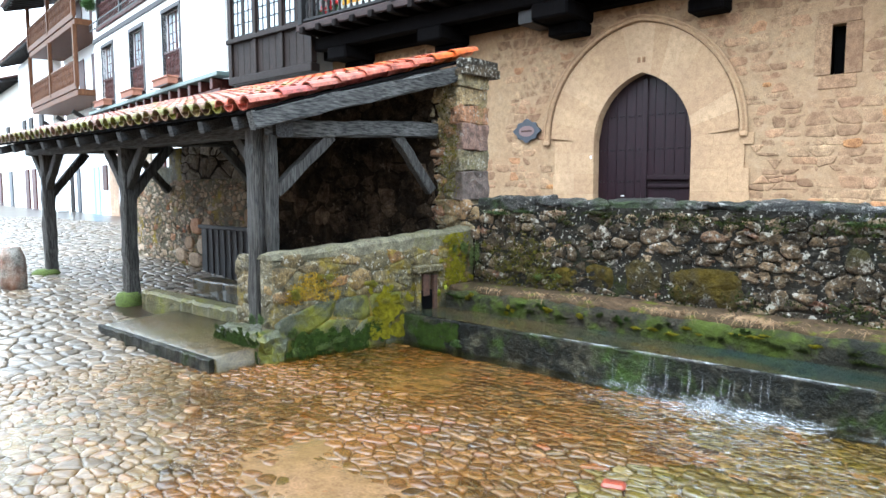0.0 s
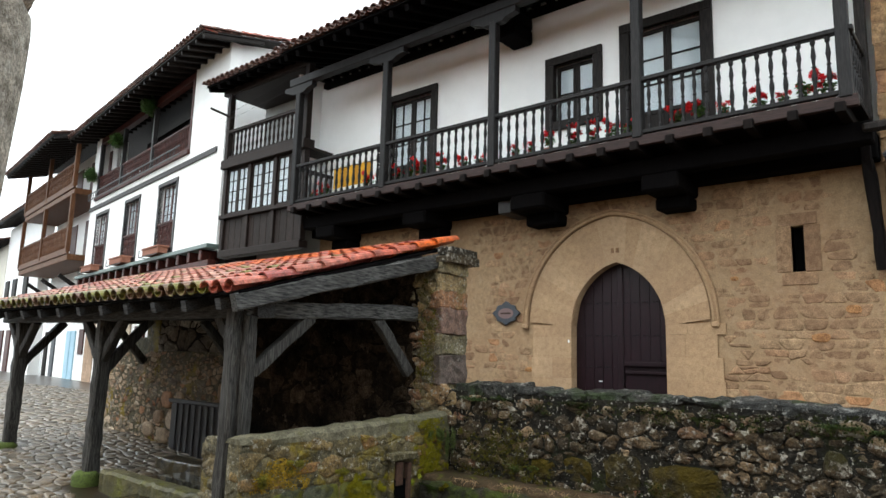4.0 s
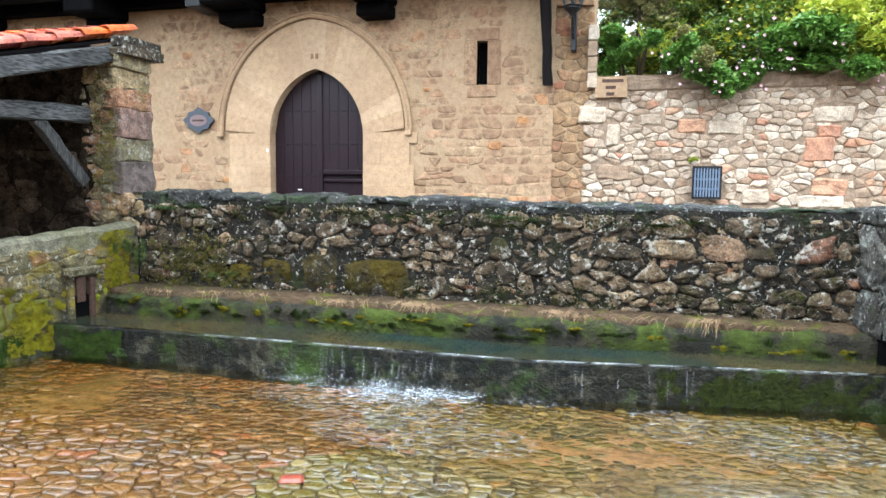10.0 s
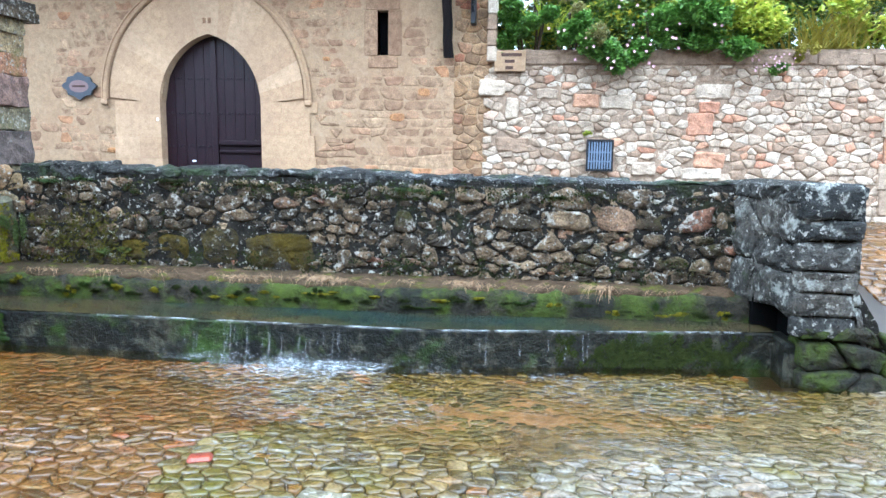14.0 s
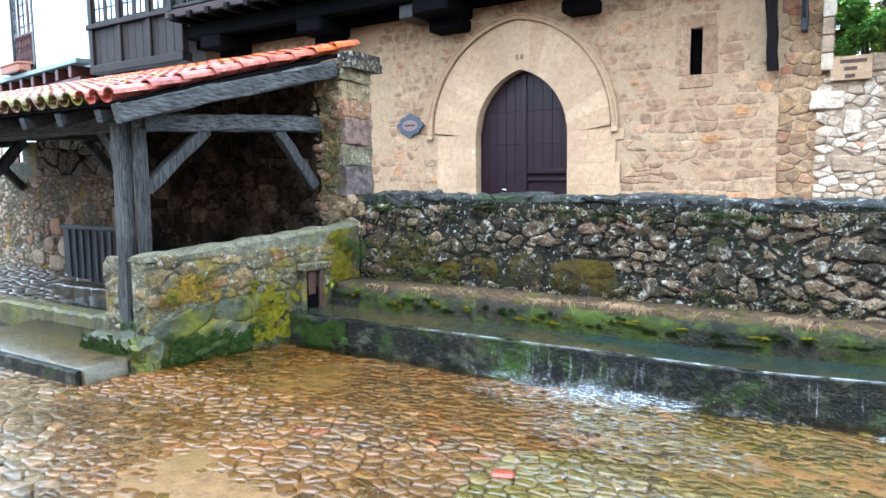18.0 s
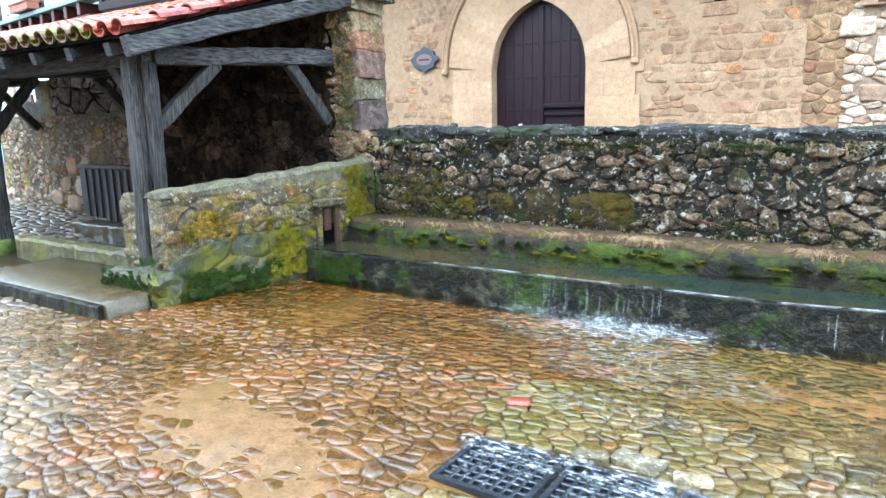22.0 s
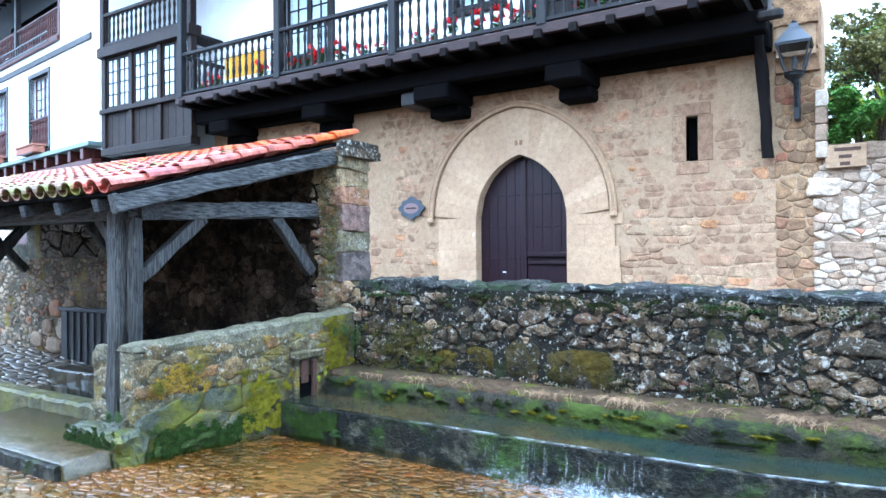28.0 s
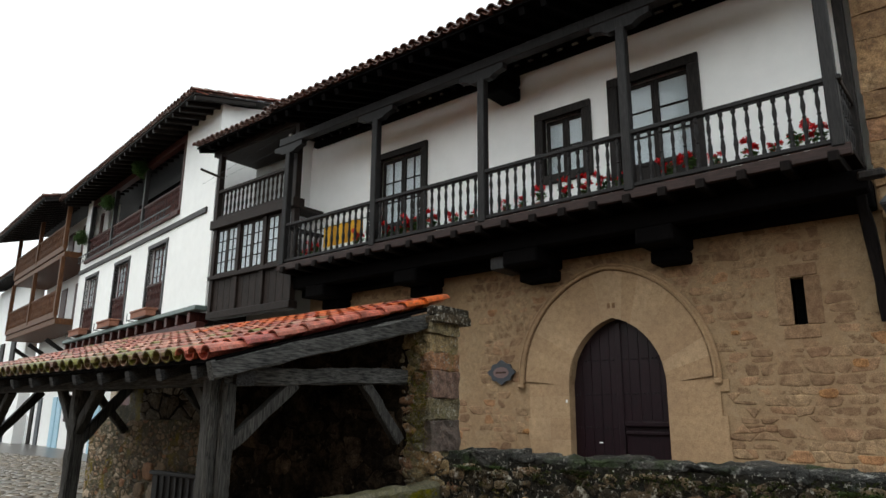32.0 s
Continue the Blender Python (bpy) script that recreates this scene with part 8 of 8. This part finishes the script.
lay_face("chip", back, -13.2, -9.4, 0.05, 1.74, lambda u, v, h: (u, BACK_Y + 0.014 - h, v), 0.1, 0.065, 0.5, 0.004, 0.03, 0.03, 46, M["back_stone"], M["garden_rest"], limit=0, rounding=0.12, drop=0.5, shoulder=0.25, rise=0.012, lumps=0.015)
lay_face("stone", back, -9.4, -5.42, 0.05, 2.9, on_back, 0.28, 0.17, 0.45, 0.002, 0.06, 0.009, 42, M["shed_shade"], limit=200, rounding=0.12, drop=0.2, lumps=0.03, rise=0.01)
z = 1.46
rnd = random.Random(12)
for h, x0 in ((0.33, -5.3), (0.24, -5.18), (0.30, -5.26), (0.2, -5.38), (0.2, -5.2), (0.16, -5.3)):
    part("quoin", rough_box((x0 + 0.2 + rnd.uniform(-0.09, 0.09), 5.925 + rnd.uniform(-0.015, 0.015), z + 0.003), (-4.985 + rnd.uniform(-0.025, 0.025), 6.42, z + h - 0.003), 0.03, int(z * 10), 4, 0.008), M["purple_quoin"] if h > 0.29 else M["pier"], pier)
    z += h
lay_face("stone", pier, -5.50, -5.03, 1.2, 2.86, lambda u, v, h: (u, 5.958 - h, v), 0.17, 0.11, 0.46, 0.005, 0.05, 0.03, 43, M["pier"], rounding=0.14, drop=0.2, lumps=0.03, rise=0.012, smooth=True)
lay_face("stone", pier, -5.42, -4.74, 1.05, 1.47, lambda u, v, h: (u, 5.945 - h, v), 0.19, 0.11, 0.46, 0.005, 0.05, 0.03, 44, M["pier"], rounding=0.14, drop=0.2, lumps=0.03, rise=0.012, smooth=True)
part("top_slab", uneven_slab(-5.22, -4.86, 5.9, 6.48, 2.86, 2.95, 9, 0.025, 3, 0.0, 0.02), M["rubble"], pier, "rough flat slabs on the pier's head")
part("top_slab", uneven_slab(-5.06, -4.87, 5.92, 6.45, 2.955, 3.04, 7, 0.025, 5, 0.0, 0.02), M["rubble"], pier)

# end block
lay_courses("slab_stone", block, courses(2.0, 2.46, 0.34, 1.47, 0.13, 0.24, 0.44, 0.6, 51, 0.03, 0.12, 0.0), lambda u, v, h: (u, 5.09 - h, v), 0.006, 0.06, 0.03, 51, M["block_stone"], rounding=0.1, lumps=0.05, rise=0.02)
lay_courses("stone", block, courses(5.09, 5.94, 0.47, 1.45, 0.2, 0.34, 0.24, 0.5, 52, 0.05, 0.3, 0.2), lambda u, v, h: (1.80 + block_lean(u) - h, u, v), 0.003, 0.06, 0.018, 52, M["block_stone"], rounding=0.14, lumps=0.05, rise=0.006, skip=lambda u, v: v < 0.60 and u > 5.3)
lay_courses("stone", block, courses(2.06, 3.0, -0.05, 0.44, 0.12, 0.2, 0.18, 0.36, 53, 0.05, 0.35, 0.1), lambda u, v, h: (u, 5.07 - h - 0.25 * max(0, 0.42 - v), v - 0.35 * max(0, u - 2.5)), 0.008, 0.25, 0.05, 53, M["ledge"], rounding=0.16, lumps=0.06, rise=0.03)
lay_courses("stone", block, courses(5.1, 6.3, 0.0, 1.45, 0.13, 0.24, 0.25, 0.5, 54, 0.02, 0.12, 0.1), lambda u, v, h: (2.26 + block_lean(u) + 0.25 * max(0, 0.7 - v) + h, u, v), 0.006, 0.06, 0.03, 54, M["block_stone"], rounding=0.1, lumps=0.03)

# house front
hood = pointed(HOOD_X, 1.64, 2.39, 1.81)


def front_skip(x, z):
    if abs(x - HOOD_X) < 1.70 and 2.3 < z < hood(x) + 0.07:
        return True
    if abs(x - DOOR_X) < DOOR_W + 0.86 and z <= 2.36:
        return True
    if noise.noise((x * 0.7, z * 0.9, 4.0)) + 0.5 * noise.noise((x * 2.3, z * 2.3, 1.0)) > (0.02 if x < -3.0 or z > 2.9 else 0.3):
        return True
    return -2.48 < x < -1.76 and 2.82 < z < 3.92


lay_courses("stone", front, courses(-12.3, -1.05, 0.7, 4.5, 0.11, 0.18, 0.14, 0.34, 61, 0.04, 0.2, 0.12), lambda u, v, h: (u, FY + 0.019 - h, v), 0.003, 0.03, 0.004, 61, M["facade"], M["facade_rest"], 300, front_skip, lambda x, z: x > -3.6 and z > 1.3, 0.2, True, 0.25, 0.002, 0.003)
lay_courses("stone", front, courses(-3.7, -1.05, 0.8, 2.75, 0.07, 0.13, 0.1, 0.26, 64, 0.045, 0.35, 0.15), lambda u, v, h: (u, FY + 0.012 - h, v), 0.004, 0.03, 0.006, 64, M["facade"], M["facade_rest"], 0, lambda x, z: not front_skip(x, z) or abs(x - DOOR_X) < DOOR_W + 0.9 or noise.noise((x * 1.1, z * 1.1, 8.0)) < -0.05, None, 0.16, True, 0.22, 0.005, 0.006)
lay_face("quoin", pil, -1.06, -0.50, 0.8, 4.12, lambda u, v, h: (u, 10.112 - h, v), 0.19, 0.125, 0.44, 0.003, 0.03, 0.007, 65, M["pilaster"], rounding=0.16, drop=0.15, lumps=0.01, rise=0.006, smooth=True)
patches = [blob(x, z, w, h, 9, i) for i, (x, z, w, h) in enumerate(((-3.36, 1.93, 0.26, 0.14), (-3.70, 1.86, 0.10, 0.08), (-2.98, 3.0, 0.13, 0.07), (-6.42, 1.6, 0.3, 0.09), (-1.5, 2.52, 0.2, 0.12), (-1.9, 2.15, 0.24, 0.13)))]
lay_face("orange_stone", front, 0, 0.01, 0, 0.01, lambda u, v, h: (u, FY + 0.006 - h, v), 1, 1, 0, 0.004, 0.03, 0.004, 26, M["orange_stone"], extra=patches)
for x, z0, w, h in ((-2.12, 3.70, 0.5, 0.17), (-2.12, 2.87, 0.44, 0.17), (-2.30, 3.05, 0.2, 0.64), (-1.94, 3.05, 0.2, 0.64)):
    part("slit_stone", boxes(((x - w / 2, FY + 0.006, z0 + 0.001), (x + w / 2, FY + 0.2, z0 + h - 0.001)), bevel=0.004), M["facade"], front)
rnd = random.Random(14)
z = 4.1
while z < 8.85:
    h = rnd.uniform(0.26, 0.46)
    lean = 0.06 * smoothstep(8.5, 4.5, z)
    part("quoin", rough_box((-1.05 + rnd.uniform(-0.01, 0.01), 10.085 - 0.14 * smoothstep(3.9, 4.9, z + h / 2) + rnd.uniform(-0.008, 0.008), z + 0.001), (-0.60 + lean + rnd.uniform(-0.02, 0.02), 10.9, min(z + h, 8.9) - 0.001), 0.02, int(z * 10), 4, 0.005), M["pilaster"], pil)
    z += h


# garden wall
blocks = ((-0.5, 2.58, 0.38, 0.24), (0.86, 2.41, 0.36, 0.19), (1.28, 2.39, 0.44, 0.2), (2.6, 2.54, 0.48, 0.2), (2.45, 2.09, 0.36, 0.32), (2.56, 2.32, 0.28, 0.16), (2.6, 1.59, 0.42, 0.22), (2.5, 1.39, 0.54, 0.16), (-0.18, 1.77, 0.46, 0.22), (-0.2, 2.3, 0.18, 0.3), (0.3, 2.5, 0.3, 0.15), (1.7, 1.45, 0.34, 0.2))


def in_block(x, z):
    return any(abs(x - a) < w / 2 + 0.02 and abs(z - c) < h / 2 + 0.012 for a, c, w, h in blocks) or (0.86 < x < 1.28 and 1.39 < z < 1.88)


lay_face("stone", gw, -0.62, 6.2, 0.6, 2.9, lambda u, v, h: (u, 10.075 - h, v), 0.145, 0.09, 0.44, 0.0032, 0.06, 0.013, 71, M["garden"], M["garden_rest"], 300, in_block, 0.1, lambda x, z: x < 4.2 and z > 1.3, True, drop=0.14, shoulder=0.12, rise=0.014, lumps=0.02)
for x, z, w, h in blocks:
    part("stone_block", rough_box((x - w / 2, 10.055, z - h / 2), (x + w / 2, 10.2, z + h / 2), 0.025, int(x * 70 + z * 10), 4, 0.02), M["garden"], gw)
for i in range(5):
    part("stone_block", rough_box((4.86 + 0.04 * (i % 2), 10.03, 0.5 + i * 0.36), (5.24 + 0.2 * (i % 2), 10.2, 0.85 + i * 0.36), 0.012, 300 + i, 3, 0.012), M["garden"], gw)
lay_face("coping", gw, -0.5, 6.2, 2.90, 3.14, lambda u, v, h: (u, 10.06 - h, v), 0.62, 0.2, 0.2, 0.008, 0.05, 0.02, 72, M["garden_mortar"], rounding=0.1)
for i in range(4):
    part("quoin", boxes(((-0.58, 10.0, 2.95 + i * 0.22), (-0.44, 10.3, 3.16 + i * 0.22)), bevel=0.012), M["garden"], gw)

# paving
paving = solid("pavement", boxes(((-1.0, 1.0, -0.2), (-0.9, 1.1, -0.15))), M["soil"], "wet brown cobbles of the ford and street", "paving", "structure")


def pave(x0, x1, y0, y1, dx, dy, jitter, gap, bulge, seed, mat, mat_rest, limit, pick=None, skip=None, rounding=0.12, drop=0.0, lift=0.0):
    r = random.Random(seed)
    stones = []
    for c, poly in cells(x0, x1, y0, y1, dx, dy, jitter, seed, drop):
        if skip and skip(*c):
            continue
        s = pillow(poly, 0.03, gap, bulge * r.uniform(0.5, 1.4), r, rounding, 0.18, 0.006, 0.004, 0.25)
        if s:
            stones.append(s)
    lay_stones("cobble", stones, lambda u, v, h: (u, v, ground_z(u, v) + ripple(u, v) + lift + h), paving, mat, mat_rest, limit, pick)


def no_paving(x, y):
    return (-5.75 < x < 2.0 and y > 4.95 + bend(x)) or (-7.7 < x < -5.3 and y > 3.0) or (-9.0 < x < -5.2 and y > 3.5) or (-1.66 < x < -0.06 and 2.24 < y < 2.76) or (x > 1.75 and x < 2.8 and 5.0 < y < 6.5) or (-5.75 < x < -5.2 and y > 3.5) or math.hypot(x + 1.945, y - 0.205) < 0.25


def paving_zone(x, y):
    if y + 0.55 * noise.noise((x * 1.4, y * 1.4, 17.0)) + 0.2 * noise.noise((x * 5, y * 5, 1.0)) < 3.2 - 0.57 * (x + 6.3) and x < -3:
        return 3
    if x + 0.9 * noise.noise((x * 0.9, y * 1.2, 7.0)) > 0.25 + 1.2 * max(0, y - 3.3):
        return 2
    return 1 if x + 1.75 + 0.7 * noise.noise((x * 0.8, y * 0.9, 12.0)) > 0 else 0


def cobble_drop(x, y):
    return min(0.45, 0.05 + 0.25 * max(0, noise.noise((x * 0.9 + y * 0.9, y * 0.5, 6.0)) + 0.25) + 0.2 * max(0, 1 - math.hypot((x + 2.6) / 1.3, (y - 2.2) / 0.6)))


for zone, kind in enumerate(("cobble", "cobble_olive", "cobble_pale", "cobble_grey")):
    pave(-6.4, 3.4, 0.9, 5.45, 0.104, 0.072, 0.42, 0.0036, 0.009, 81, M[kind], M[kind + "_rest"], 100, lambda x, y: -2.6 < x < 1.6 and 1.6 < y < 3.3,
         lambda x, y: no_paving(x, y) or paving_zone(x, y) != zone, drop=cobble_drop, lift=0.008 if zone == 2 else 0.0, rounding=0.13)
pave(-14.5, -6.4, 1.0, 6.0, 0.21, 0.15, 0.42, 0.008, 0.012, 82, M["cobble_rest"], M["street"], 0, None, no_paving)
pave(-32.0, -14.5, 1.0, 10.0, 0.34, 0.26, 0.36, 0.016, 0.024, 83, M["street"], M["street"], 0)
pave(3.4, 9.0, 0.9, 10.0, 0.2, 0.14, 0.42, 0.008, 0.012, 84, M["cobble_rest"], M["cobble_rest"], 0)
pave(-14.5, 9.0, -5.5, 0.9, 0.22, 0.16, 0.42, 0.008, 0.012, 86, M["cobble_rest"], M["cobble_rest"], 0, None, no_paving)
pave(-14.5, -9.2, 6.45, 9.5, 0.24, 0.2, 0.36, 0.012, 0.02, 85, M["street"], M["street"], 0)
